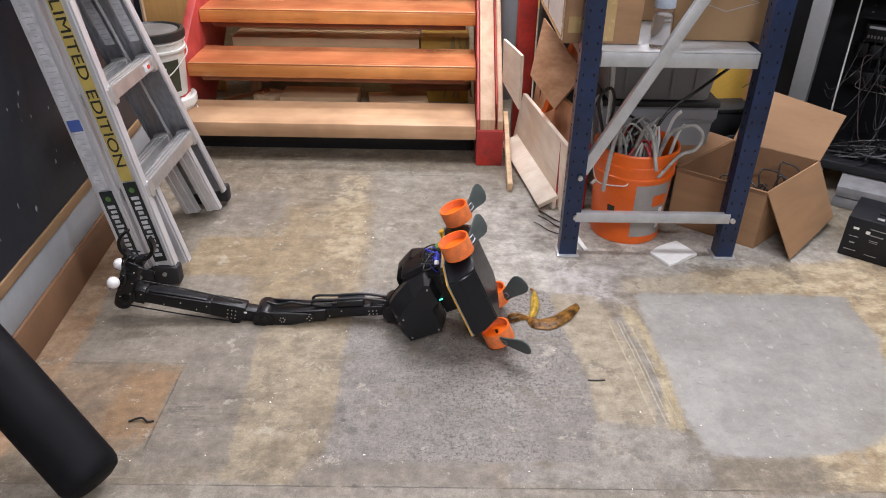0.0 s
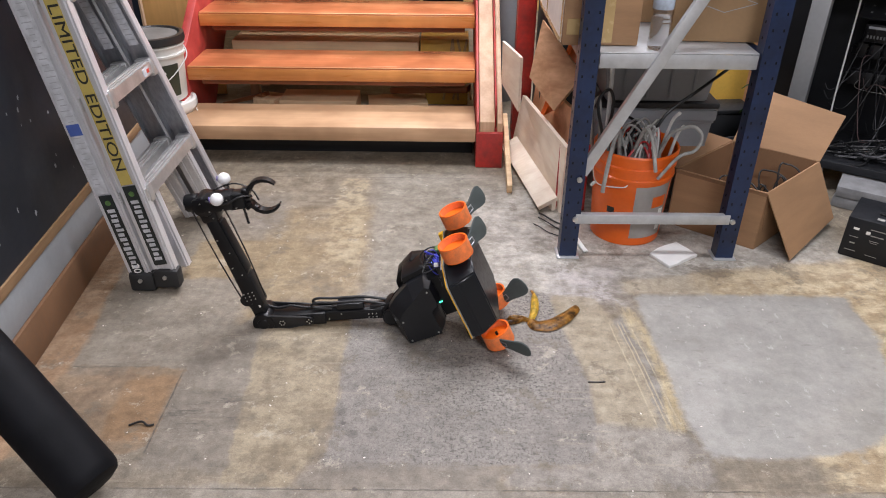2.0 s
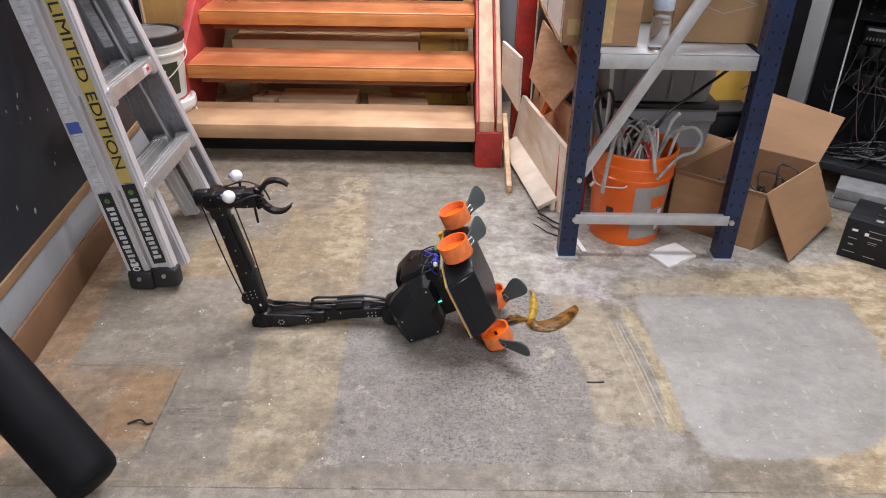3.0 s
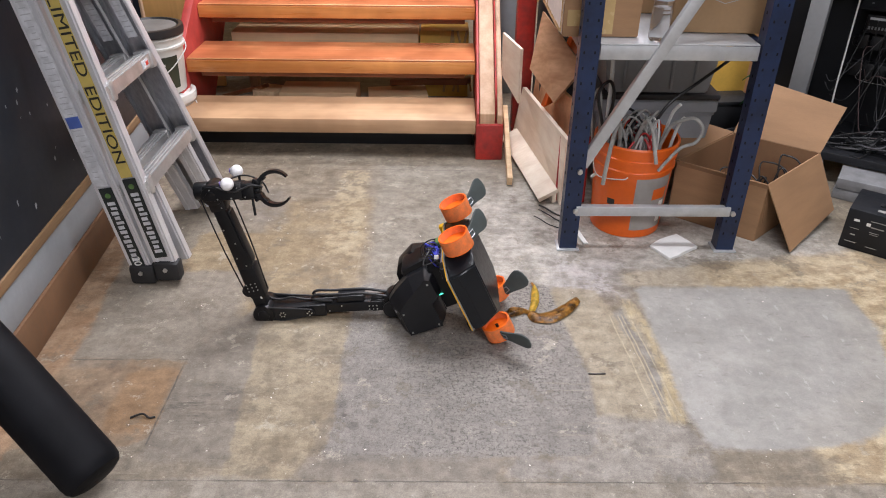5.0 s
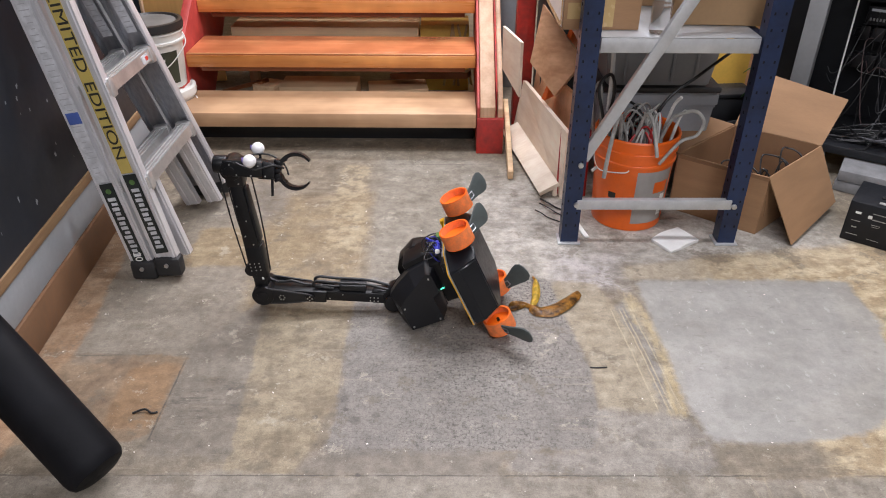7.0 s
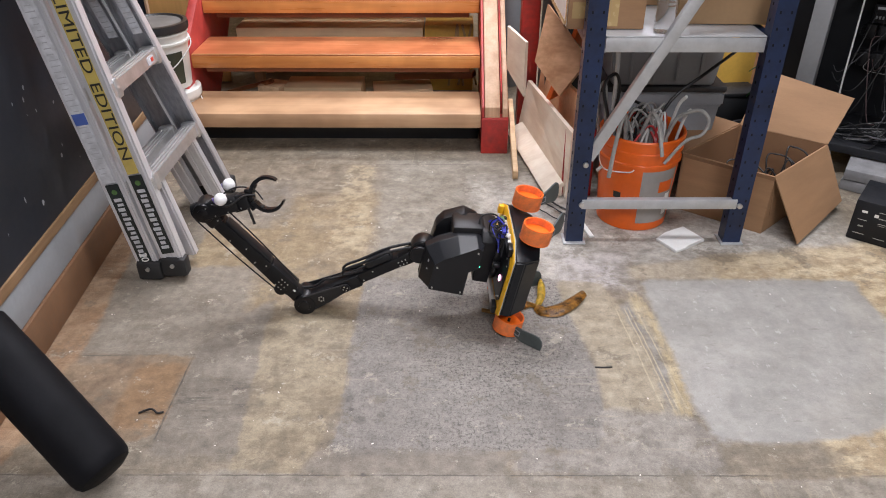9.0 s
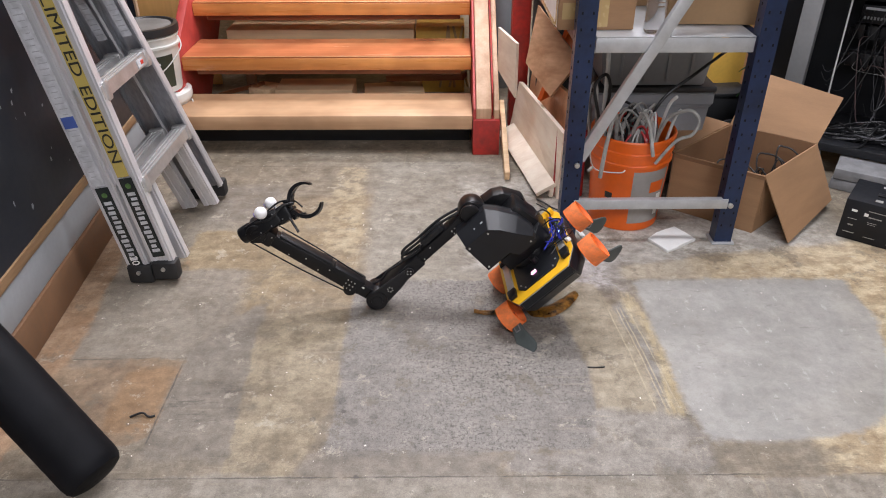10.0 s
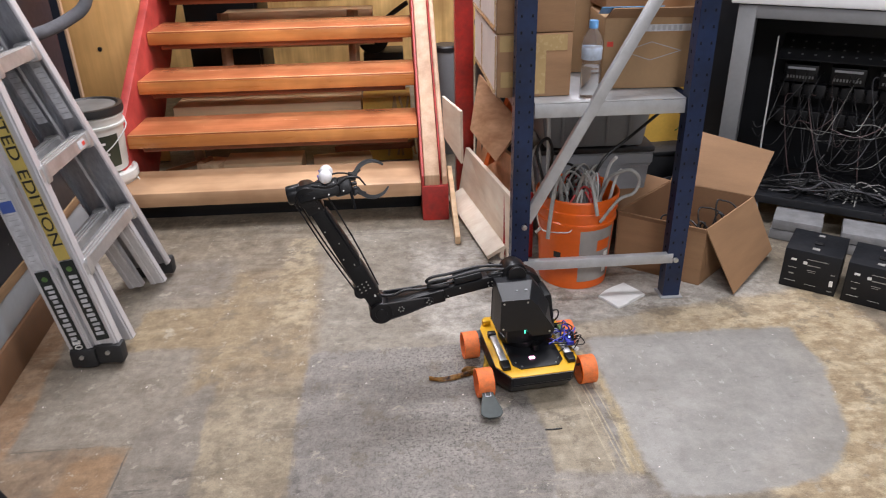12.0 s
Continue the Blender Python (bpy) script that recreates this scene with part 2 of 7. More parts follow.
    # round drip spots
    for dx, dy, dr in ((-0.278, 1.450, 0.012), (-0.238, 1.367, 0.017), (-0.188, 1.388, 0.015), (-0.346, 1.379, 0.010), (-0.268, 1.407, 0.008), (-0.213, 1.190, 0.008)):
        ex_, ey_ = calc("SUBTRACT", sep.outputs[0], dx), calc("SUBTRACT", sep.outputs[1], dy)
        dist = calc("SQRT", calc("ADD", calc("MULTIPLY", ex_, ex_), calc("MULTIPLY", ey_, ey_)))
        col = over(col, ramp2(fine, (0.07, 0.062, 0.057), (0.13, 0.118, 0.105)), some(span(calc("MULTIPLY_ADD", calc("SUBTRACT", mott, 0.5), 0.02, dist), dr, dr - 0.004), 0.8 if dr < 0.009 else 0.5))
    # worn blotches with crisp edges, dark and pale
    bare = calc("SUBTRACT", 1.0, some(smooth_m, 0.85))
    blot = span(noise_of(7, 9, 0.72, shift=(11, 2, 0)), 0.56, 0.60)
    col = over(col, ramp2(fine, (0.12, 0.10, 0.078), (0.22, 0.188, 0.145)), calc("MULTIPLY", some(blot, 0.55), bare))
    blot2 = span(noise_of(12, 9, 0.76, shift=(1, 12, 0)), 0.585, 0.62)
    col = over(col, ramp2(fine, (0.40, 0.36, 0.29), (0.56, 0.52, 0.44)), calc("MULTIPLY", some(blot2, 0.5), bare))
    chips = span(noise_of(46, 6, 0.7, shift=(3, 17, 0)), 0.655, 0.675)
    col = over(col, ramp2(mid, (0.46, 0.43, 0.38), (0.62, 0.59, 0.53)), calc("MULTIPLY", some(chips, 0.6), bare))
    # trowel and drag streaks both ways
    for sc, st, lo, c0, c1, k in ((4, (1, 14, 1), 0.60, (0.36, 0.31, 0.23), (0.50, 0.44, 0.35), 0.22), (4, (9, 1, 1), 0.60, (0.38, 0.32, 0.22), (0.50, 0.43, 0.33), 0.26),
                                  (5, (16, 1, 1), 0.63, (0.11, 0.095, 0.08), (0.18, 0.16, 0.14), 0.20), (5, (1, 18, 1), 0.64, (0.12, 0.10, 0.085), (0.18, 0.16, 0.14), 0.20),
                                  (6, (1.5, 30, 1), 0.66, (0.46, 0.43, 0.38), (0.56, 0.52, 0.47), 0.22)):
        stroke = calc("MULTIPLY", span(noise_of(sc, 6, 0.6, stretch=st, shift=(lo * 40, sc * 3 + st[0], 0)), lo, lo + 0.06), span(noise_of(2.5, 3, 0.5, shift=(st[0], st[1], 3)), 0.46, 0.56))
        col = over(col, ramp2(fine, c0, c1), calc("MULTIPLY", some(stroke, k), bare))
    # thin joints: along the brown rectangle, and one across the near floor
    for p, q, wide_, k in (((-0.757, 1.30), (-0.757, 1.63), 0.0035, 0.8), ((-1.08, 1.6195), (-0.757, 1.6255), 0.003, 0.7), ((-1.25, 1.176), (1.6, 1.207), 0.003, 0.75), ((-1.2, 2.93), (0.3, 2.935), 0.004, 0.5)):
        dx, dy = q[0] - p[0], q[1] - p[1]
        d = math.hypot(dx, dy)
        ux, uy = dx / d, dy / d
        xx = calc("MULTIPLY_ADD", calc("SUBTRACT", rag1, 0.5), 0.008, sep.outputs[0])
        yy = calc("MULTIPLY_ADD", calc("SUBTRACT", rag2, 0.5), 0.008, sep.outputs[1])
        off = calc("ABSOLUTE", calc("SUBTRACT", calc("MULTIPLY_ADD", xx, uy, calc("MULTIPLY", yy, -ux)), p[0] * uy - p[1] * ux))
        run = calc("SUBTRACT", calc("MULTIPLY_ADD", xx, ux, calc("MULTIPLY", yy, uy)), p[0] * ux + p[1] * uy)
        joint = calc("MULTIPLY", calc("MULTIPLY", span(off, wide_, wide_ * 0.35), calc("MULTIPLY", span(run, -0.01, 0.0), span(run, d + 0.01, d))), span(noise_of(7, 4, 0.6, shift=(p[0] * 9, 1, 0)), 0.40, 0.52))
        col = over(col, ramp2(fine, (0.06, 0.052, 0.045), (0.12, 0.105, 0.09)), some(joint, k))
    # grain
    g = n.new("ShaderNodeMix")
    g.data_type, g.blend_type = "RGBA", "MULTIPLY"
    ln.new(calc("SUBTRACT", 1.0, calc("MULTIPLY", smooth_m, 0.5)), g.inputs[0])
    ln.new(col, g.inputs[6])
    ln.new(ramp2(calc("MULTIPLY_ADD", speck, 0.35, calc("MULTIPLY", noise_of(34, 8, 0.78, shift=(5, 5, 5)), 0.65)), (0.66, 0.643, 0.616), (1.10, 1.08, 1.03), 0.38, 0.60), g.inputs[7])
    ln.new(g.outputs[2], bs.inputs["Base Color"])
    rough = n.new("ShaderNodeMapRange")
    rough.inputs["To Min"].default_value, rough.inputs["To Max"].default_value = 0.50, 0.78
    ln.new(mid, rough.inputs["Value"])
    ln.new(rough.outputs[0], bs.inputs["Roughness"])
    bp = n.new("ShaderNodeBump")
    bp.inputs["Strength"].default_value, bp.inputs["Distance"].default_value = 0.16, 0.003
    ln.new(calc("MULTIPLY_ADD", fine, 0.4, mid), bp.inputs["Height"])
    ln.new(bp.outputs[0], bs.inputs["Normal"])
    return m


M = {}
M["floor"] = floor_material()
M["black_wall"] = material("black_wall_paint", (0.017, 0.021, 0.030), 0.36, 0, 0.4, 3, 0.05, 40, spec=0.35)
M["plaster"] = material("plaster", (0.5, 0.47, 0.42), 0.8, 0, 0.1, 2, 0.1)
M["dark_room"] = material("dark_paint", (0.10, 0.095, 0.09), 0.8, 0, 0.2, 2, 0.1)
M["tan_ply"] = wood("tan_plywood", (0.88, 0.52, 0.20), (0.80, 0.44, 0.15), 0.6, 0.45, 2, 0.02, 0.4)
M["back_wood"] = wood("ochre_board_wall", (0.74, 0.50, 0.20), (0.58, 0.35, 0.12), 0.6, 0.55, 2, 0.02)
M["strip_tan"] = wood("tan_wall_strip", (0.36, 0.24, 0.13), (0.25, 0.155, 0.08), 1, 0.6, 1, 0.05)
M["strip_grey"] = material("grey_wall_strip", (0.34, 0.36, 0.38), 0.55, 0, 0.15, 4, 0.05)
M["strip_brown"] = material("brown_wall_strip", (0.215, 0.115, 0.06), 0.6, 0, 0.25, 5, 0.08)
M["tread"] = wood("varnished_fir", (0.60, 0.225, 0.100), (0.52, 0.175, 0.072), 0.30, 0.23, 0, 0.08)
M["tread_raw"] = wood("worn_fir", (0.56, 0.37, 0.225), (0.48, 0.295, 0.165), 0.45, 0.42, 0, 0.02)
M["tread_front"] = wood("fir_front_edge", (0.72, 0.335, 0.105), (0.57, 0.225, 0.062), 0.45, 0.3, 0, 0.08)
M["nosing"] = wood("worn_nosing", (0.86, 0.52, 0.25), (0.66, 0.30, 0.11), 0.8, 0.4, 0, 0.1)
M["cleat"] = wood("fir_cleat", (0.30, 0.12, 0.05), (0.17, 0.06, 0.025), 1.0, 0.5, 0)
M["red"] = material("red_paint", (0.52, 0.034, 0.026), 0.42, 0, 0.35, 7, 0.12, 50, alt=(0.25, 0.03, 0.028))
M["red_worn"] = material("worn_red_paint", (0.46, 0.062, 0.052), 0.5, 0, 0.3, 6, 0.15, 30, alt=(0.30, 0.03, 0.026))
M["pine"] = wood("pine", (0.80, 0.60, 0.38), (0.64, 0.42, 0.23), 0.9, 0.55, 1, 0.08, 0.5)
M["pine_x"] = wood("planed_pine", (0.78, 0.58, 0.36), (0.68, 0.46, 0.26), 0.6, 0.5, 0, 0.10, 0.5)
M["pine_z"] = wood("pine_upright", (0.60, 0.41, 0.27), (0.50, 0.31, 0.18), 0.9, 0.55, 2, 0.06, 0.4)
M["birch"] = wood("birch_plywood", (0.90, 0.81, 0.69), (0.82, 0.69, 0.55), 0.6, 0.55, 1, 0.05, 0.3)
M["ply_edge"] = material("ply_edge", (0.36, 0.2, 0.12), 0.7, 0, 0.4, 8, 0.1, 90)
M["brown_ply"] = wood("stained_plywood", (0.84, 0.52, 0.32), (0.62, 0.32, 0.17), 0.6, 0.4, 0, 0.05, 0.6)
M["blue"] = material("rack_blue_paint", (0.0070, 0.0205, 0.068), 0.36, 0.0, 0.35, 9, 0.05, 60)
M["hole"] = material("hole_dark", (0.006, 0.006, 0.008), 0.9)
M["zinc"] = material("zinc_plated_steel", (0.56, 0.58, 0.60), 0.4, 0.55, 0.10, 22, 0.03, 120)
M["bolt"] = material("bolt_steel", (0.6, 0.6, 0.58), 0.35, 0.9, 0.1)
M["alu"] = material("ladder_aluminium", (0.70, 0.70, 0.73), 0.36, 0.4, 0.12, 12, 0.03, 120, stretch=(8, 8, 0.6))
# darkened ladder metal: far rails' dark reflections put into colour; fin clips share it
M["alu_dark"] = material("darkened_aluminium", (0.38, 0.39, 0.42), 0.34, 0.85, 0.2, 12, 0.03, 120, stretch=(8, 8, 0.6))
M["alu_cast"] = material("cast_aluminium", (0.60, 0.60, 0.60), 0.35, 0.7, 0.15, 20, 0.05, 100)
M["grey_foam"] = material("dark_grey_foam", (0.11, 0.11, 0.12), 0.85, 0, 0.3, 15, 0.2, 80)
M["rubber"] = material("black_rubber", (0.018, 0.018, 0.019), 0.65, 0, 0.3, 20, 0.05)
M["sticker_black"] = material("black_sticker", (0.016, 0.022, 0.022), 0.35)
M["sticker_yellow"] = material("yellow_sticker", (0.54, 0.42, 0.12), 0.4, 0, 0.12)
M["sticker_white"] = material("white_sticker", (0.56, 0.57, 0.60), 0.5, 0, 0.2, 30)
M["print_grey"] = material("grey_print", (0.40, 0.41, 0.43), 0.5)
M["print_blue"] = material("blue_print", (0.07, 0.12, 0.38), 0.5)
M["print_white"] = material("white_print", (0.78, 0.78, 0.76), 0.5, 0, 0.05)
M["print_black"] = material("black_print", (0.02, 0.02, 0.018), 0.5, 0, 0.05)
M["print_red"] = material("red_print", (0.62, 0.05, 0.03), 0.5, 0, 0.1)
M["foam_black"] = material("black_foam_wrap", (0.0062, 0.0064, 0.0080), 0.62, 0, 0.35, 9, 0.25, 60, spec=0.12)
M["white_plastic"] = material("white_plastic", (0.70, 0.70, 0.66), 0.38, 0, 0.08, 6, 0.02)
M["label_dark"] = material("dark_green_label", (0.03, 0.04, 0.025), 0.4, 0, 0.3)
M["lid_black"] = material("black_lid", (0.02, 0.02, 0.021), 0.4, 0, 0.3)
M["lid_top"] = material("dusty_lid_top", (0.17, 0.165, 0.155), 0.6, 0, 0.35, 7)
M["orange"] = material("orange_plastic", (0.80, 0.135, 0.012), 0.36, 0, 0.1, 6, 0.02)
M["orange_wheel"] = material("orange_print_plastic", (0.95, 0.16, 0.008), 0.45, 0, 0.12, 30, 0.08, 150)
M["tyre_dust"] = material("dusty_orange_tread", (0.80, 0.19, 0.045), 0.7, 0, 0.2, 60, 0.2, 220, alt=(0.62, 0.17, 0.055))
M["label_grey"] = material("grey_label", (0.33, 0.31, 0.29), 0.45, 0, 0.12)
M["tote"] = material("grey_tote_plastic", (0.27, 0.285, 0.305), 0.5, 0, 0.1, 5, 0.03)
M["tote_dark"] = material("dark_tote_lid", (0.035, 0.036, 0.04), 0.5, 0, 0.2)
M["card"] = material("cardboard", (0.34, 0.195, 0.100), 0.75, 0, 0.14, 4, 0.06, 70, stretch=(1, 1, 6))
# darker copy of the cardboard: shade inside the box put into its colour
M["card_shaded"] = material("cardboard_inner_shaded", (0.26, 0.145, 0.075), 0.8, 0, 0.14, 4, 0.06, 70)
M["card_dark"] = material("cardboard_dull", (0.36, 0.225, 0.115), 0.75, 0, 0.14, 4, 0.06, 70)
M["card_pale"] = material("pale_carton", (0.86, 0.78, 0.73), 0.7, 0, 0.12, 4, 0.04)
M["tape"] = material("packing_tape", (0.50, 0.35, 0.16), 0.25, 0, 0.1, 6)
M["cable_grey"] = material("grey_cable", (0.33, 0.325, 0.305), 0.5, 0, 0.25, 30)
M["cable_black"] = material("black_cable", (0.012, 0.012, 0.013), 0.45)
M["cable_red"] = material("red_cable", (0.5, 0.04, 0.04), 0.45)
M["cable_white"] = material("white_cable", (0.62, 0.62, 0.6), 0.45)
M["cable_pink"] = material("dull_pink_cable", (0.13, 0.085, 0.085), 0.5, 0, 0.2, 30)
M["styro"] = material("white_foam", (0.82, 0.82, 0.80), 0.85, 0, 0.05, 20, 0.1, 150)
M["black_box"] = material("black_printed_card", (0.012, 0.013, 0.016), 0.5, 0, 0.3, 6, 0.03, spec=0.3)
M["cab_grey"] = material("grey_enamel", (0.21, 0.215, 0.22), 0.45, 0.1, 0.12, 5, 0.03)
M["cab_white"] = material("white_enamel", (0.72, 0.73, 0.73), 0.4, 0.0, 0.06, 5, 0.02)
# black enamel, also the stand-in for shade under the stairs and dark gaps
M["cab_dark"] = material("black_enamel_and_shade", (0.014, 0.015, 0.018), 0.5, 0.1, 0.3, 6, 0.05)
M["slab"] = material("grey_slab", (0.24, 0.24, 0.245), 0.8, 0, 0.2, 20, 0.2, 100)
M["leaf"] = material("green_leaf", (0.03, 0.15, 0.025), 0.5, 0, 0.3, 9)
M["yellow_sheet"] = material("yellow_sheet", (0.72, 0.44, 0.08), 0.5, 0, 0.15, 5)
M["pet"] = clear("clear_bottle", (0.99, 0.995, 1.0), 0.04, 1.12, 0.94)
M["water"] = clear("bottle_water", (0.98, 0.99, 1.0), 0.02, 1.12, 0.96)
M["cap_blue"] = material("blue_cap", (0.13, 0.33, 0.62), 0.4)
M["label_blue"] = material("pale_blue_label", (0.45, 0.52, 0.62), 0.45, 0, 0.25, 30)
M["robot"] = material("black_machine_plastic", (0.0075, 0.0078, 0.0092), 0.38, 0, 0.3, 20, 0.06, 200, spec=0.32)
M["robot_flat"] = material("black_carbon_plate", (0.0085, 0.0092, 0.0115), 0.40, 0, 0.25, 20, 0.06, 300, spec=0.42)
M["robot_metal"] = material("dark_anodised_metal", (0.016, 0.016, 0.018), 0.33, 0.5, 0.3, 20, 0.03)
M["tub"] = material("dark_grey_tub", (0.0075, 0.009, 0.012), 0.34, 0, 0.2, 10, 0.03, spec=0.36)
M["rod"] = material("steel_rod", (0.03, 0.03, 0.034), 0.35, 0.6, 0.1)
M["yellow"] = material("yellow_enamel", (0.80, 0.44, 0.015), 0.4, 0, 0.06, 20, 0.02)
M["fin"] = material("grey_green_rubber", (0.065, 0.078, 0.076), 0.6, 0, 0.2, 15, 0.06)
M["eye"] = material("white_ball", (0.85, 0.84, 0.84), 0.3, 0, 0.03)
M["iris"] = material("violet_iris", (0.10, 0.07, 0.25), 0.3)
M["blue_wire"] = material("blue_wire", (0.035, 0.045, 0.42), 0.4)
M["pcb"] = material("green_board", (0.10, 0.20, 0.06), 0.5, 0, 0.3, 60)
M["lamp_pink"] = glow("pink_indicator", (1.0, 0.42, 0.72), 3.5)
M["lamp_blue"] = glow("blue_indicator", (0.25, 0.35, 1.0), 3)
M["lamp_green"] = glow("green_indicator", (0.1, 0.9, 0.6), 2)
M["tube_light"] = glow("lit_tube", (1.0, 0.97, 0.93), 3)
M["peel_out"] = material("browned_banana_peel", (0.42, 0.20, 0.035), 0.32, 0, 0.5, 38, 0.7, 140, alt=(0.035, 0.013, 0.005))
M["peel_in"] = material("yellow_banana_peel", (0.78, 0.54, 0.08), 0.5, 0, 0.4, 60, 0.1, 90)

# ---- mesh helpers ----


def box(bm, sx, sy, sz, m=None, bevel=0.0):
    """A box of that size centred on m, with softened edges."""
    g = bmesh.ops.create_cube(bm, size=1.0)
    bmesh.ops.scale(bm, vec=(sx, sy, sz), verts=g["verts"])
    if bevel:
        es = list({e for v in g["verts"] for e in v.link_edges})
        r = bmesh.ops.bevel(bm, geom=es, offset=bevel, segments=2, affect="EDGES", profile=0.5)
        vs = list({v for f in r["faces"] for v in f.verts} | {v for v in g["verts"] if v.is_valid})
    else:
        vs = g["verts"]
    if m is not None:
        bmesh.ops.transform(bm, matrix=m, verts=vs)
    return vs


def cyl(bm, r, h, m=None, r2=None, seg=24, bevel=0.0):
    """A cylinder or cone along z, centred on m."""
    g = bmesh.ops.create_cone(bm, cap_ends=True, segments=seg, radius1=r, radius2=r if r2 is None else r2, depth=h)
    vs = g["verts"]
    if bevel:
        es = [e for e in {e for v in vs for e in v.link_edges} if len(e.link_faces) == 2 and e.calc_face_angle(0) > 0.9]
        rr = bmesh.ops.bevel(bm, geom=es, offset=bevel, segments=2, affect="EDGES", profile=0.5)
        vs = list({v for f in rr["faces"] for v in f.verts} | {v for v in vs if v.is_valid})
    if m is not None:
        bmesh.ops.transform(bm, matrix=m, verts=vs)
    return vs


def ball(bm, r, m=None, seg=20):
    g = bmesh.ops.create_uvsphere(bm, u_segments=seg, v_segments=seg // 2, radius=r)
    if m is not None:
        bmesh.ops.transform(bm, matrix=m, verts=g["verts"])
    return g["verts"]


def prism(bm, outline, lo, hi, m=None, bevel=0.0):
    """An outline in x, y raised from z = lo to z = hi."""
    a = [bm.verts.new((x, y, lo)) for x, y in outline]
    b = [bm.verts.new((x, y, hi)) for x, y in outline]
    k = len(outline)
    bm.faces.new(list(reversed(a)))
    bm.faces.new(b)
    for i in range(k):
        bm.faces.new((a[i], a[(i + 1) % k], b[(i + 1) % k], b[i]))
    vs = a + b
    if bevel:
        es = list({e for v in vs for e in v.link_edges})
        r = bmesh.ops.bevel(bm, geom=es, offset=bevel, segments=2, affect="EDGES", profile=0.5)
        vs = list({v for f in r["faces"] for v in f.verts} | {v for v in vs if v.is_valid})
    if m is not None:
        bmesh.ops.transform(bm, matrix=m, verts=vs)
    return vs


def lathe(bm, profile, m=None, seg=36):
    """A profile of (radius, height) turned about z."""
    rings = []
    for r, z in profile:
        rings.append([bm.verts.new((r * math.cos(2 * math.pi * i / seg), r * math.sin(2 * math.pi * i / seg), z)) for i in range(seg)])
    for a, b in zip(rings, rings[1:]):
        for i in range(seg):
            bm.faces.new((a[i], a[(i + 1) % seg], b[(i + 1) % seg], b[i]))
    vs = [v for r in rings for v in r]
    if profile[0][0] > 1e-5:
        bm.faces.new(list(reversed(rings[0])))
    if profile[-1][0] > 1e-5:
        bm.faces.new(rings[-1])
    bmesh.ops.remove_doubles(bm, verts=vs, dist=1e-6)
    vs = [v for v in vs if v.is_valid]
    if m is not None:
        bmesh.ops.transform(bm, matrix=m, verts=vs)
    return vs


def tube(bm, pts, r, seg=8, steps=6, ends=True):
    """A round cable through the points, smoothed."""
    P = [Vector(p) for p in pts]
    path = []
    for i in range(len(P) - 1):
        p0, p1, p2, p3 = P[max(i - 1, 0)], P[i], P[i + 1], P[min(i + 2, len(P) - 1)]
        for s in range(steps):
            t = s / steps
            path.append(0.5 * ((2 * p1) + (p2 - p0) * t + (2 * p0 - 5 * p1 + 4 * p2 - p3) * t * t + (3 * p1 - p0 - 3 * p2 + p3) * t ** 3))
    path.append(P[-1])
    rings = []
    side = None
    for i, p in enumerate(path):
        d = (path[min(i + 1, len(path) - 1)] - path[max(i - 1, 0)]).normalized()
        if side is None:
            side = d.orthogonal().normalized()
        side = (side - d * side.dot(d)).normalized()
        up = d.cross(side)
        rings.append([bm.verts.new(p + r * (math.cos(2 * math.pi * k / seg) * side + math.sin(2 * math.pi * k / seg) * up)) for k in range(seg)])
    for a, b in zip(rings, rings[1:]):
        for k in range(seg):
            bm.faces.new((a[k], a[(k + 1) % seg], b[(k + 1) % seg], b[k]))
    if ends:
        bm.faces.new(list(reversed(rings[0])))
        bm.faces.new(rings[-1])


def sheet(bm, corners, thick):
    """A flat board through four corners, with a thickness along its normal."""
    c = [Vector(p) for p in corners]
    nrm = (c[1] - c[0]).cross(c[2] - c[0]).normalized() * thick
    a = [bm.verts.new(p) for p in c]
    b = [bm.verts.new(p + nrm) for p in c]
    k = len(c)
    bm.faces.new(list(reversed(a)))
    bm.faces.new(b)
    for i in range(k):
        bm.faces.new((a[i], a[(i + 1) % k], b[(i + 1) % k], b[i]))
    return a + b


def finish(bm, name, mat, smooth=35):
    bmesh.ops.recalc_face_normals(bm, faces=bm.faces)
    me = bpy.data.meshes.new(name)
    for f in bm.faces:
        f.smooth = True
    for e in bm.edges:
        if len(e.link_faces) == 2 and e.calc_face_angle(0) > radians(smooth):
            e.smooth = False
    bm.to_mesh(me)
    bm.free()
    me.materials.append(mat)
    return me


def part(name, bm, mat, parent=None, label="", m=None):
    ob = new(name, finish(bm, name, mat))
    ob.parent = parent
    if m is not None:
        ob.matrix_basis = m
    if label:
        tagged(ob, label)
    return ob


def thing(name, m, label, category, group="", kind=""):
    ob = new(name)
    ob.empty_display_size = 0.05
    ob.matrix_basis = m
    return tagged(ob, label, category, group, kind)


def solid(name, bm, mat, label, category="", kind="", m=None):
    ob = part(name, bm, mat, None, "", m)
    return tagged(ob, label, category, "", kind)


def one(fn, *args, **kw):
    bm = bmesh.new()
    fn(bm, *args, **kw)
    return bm


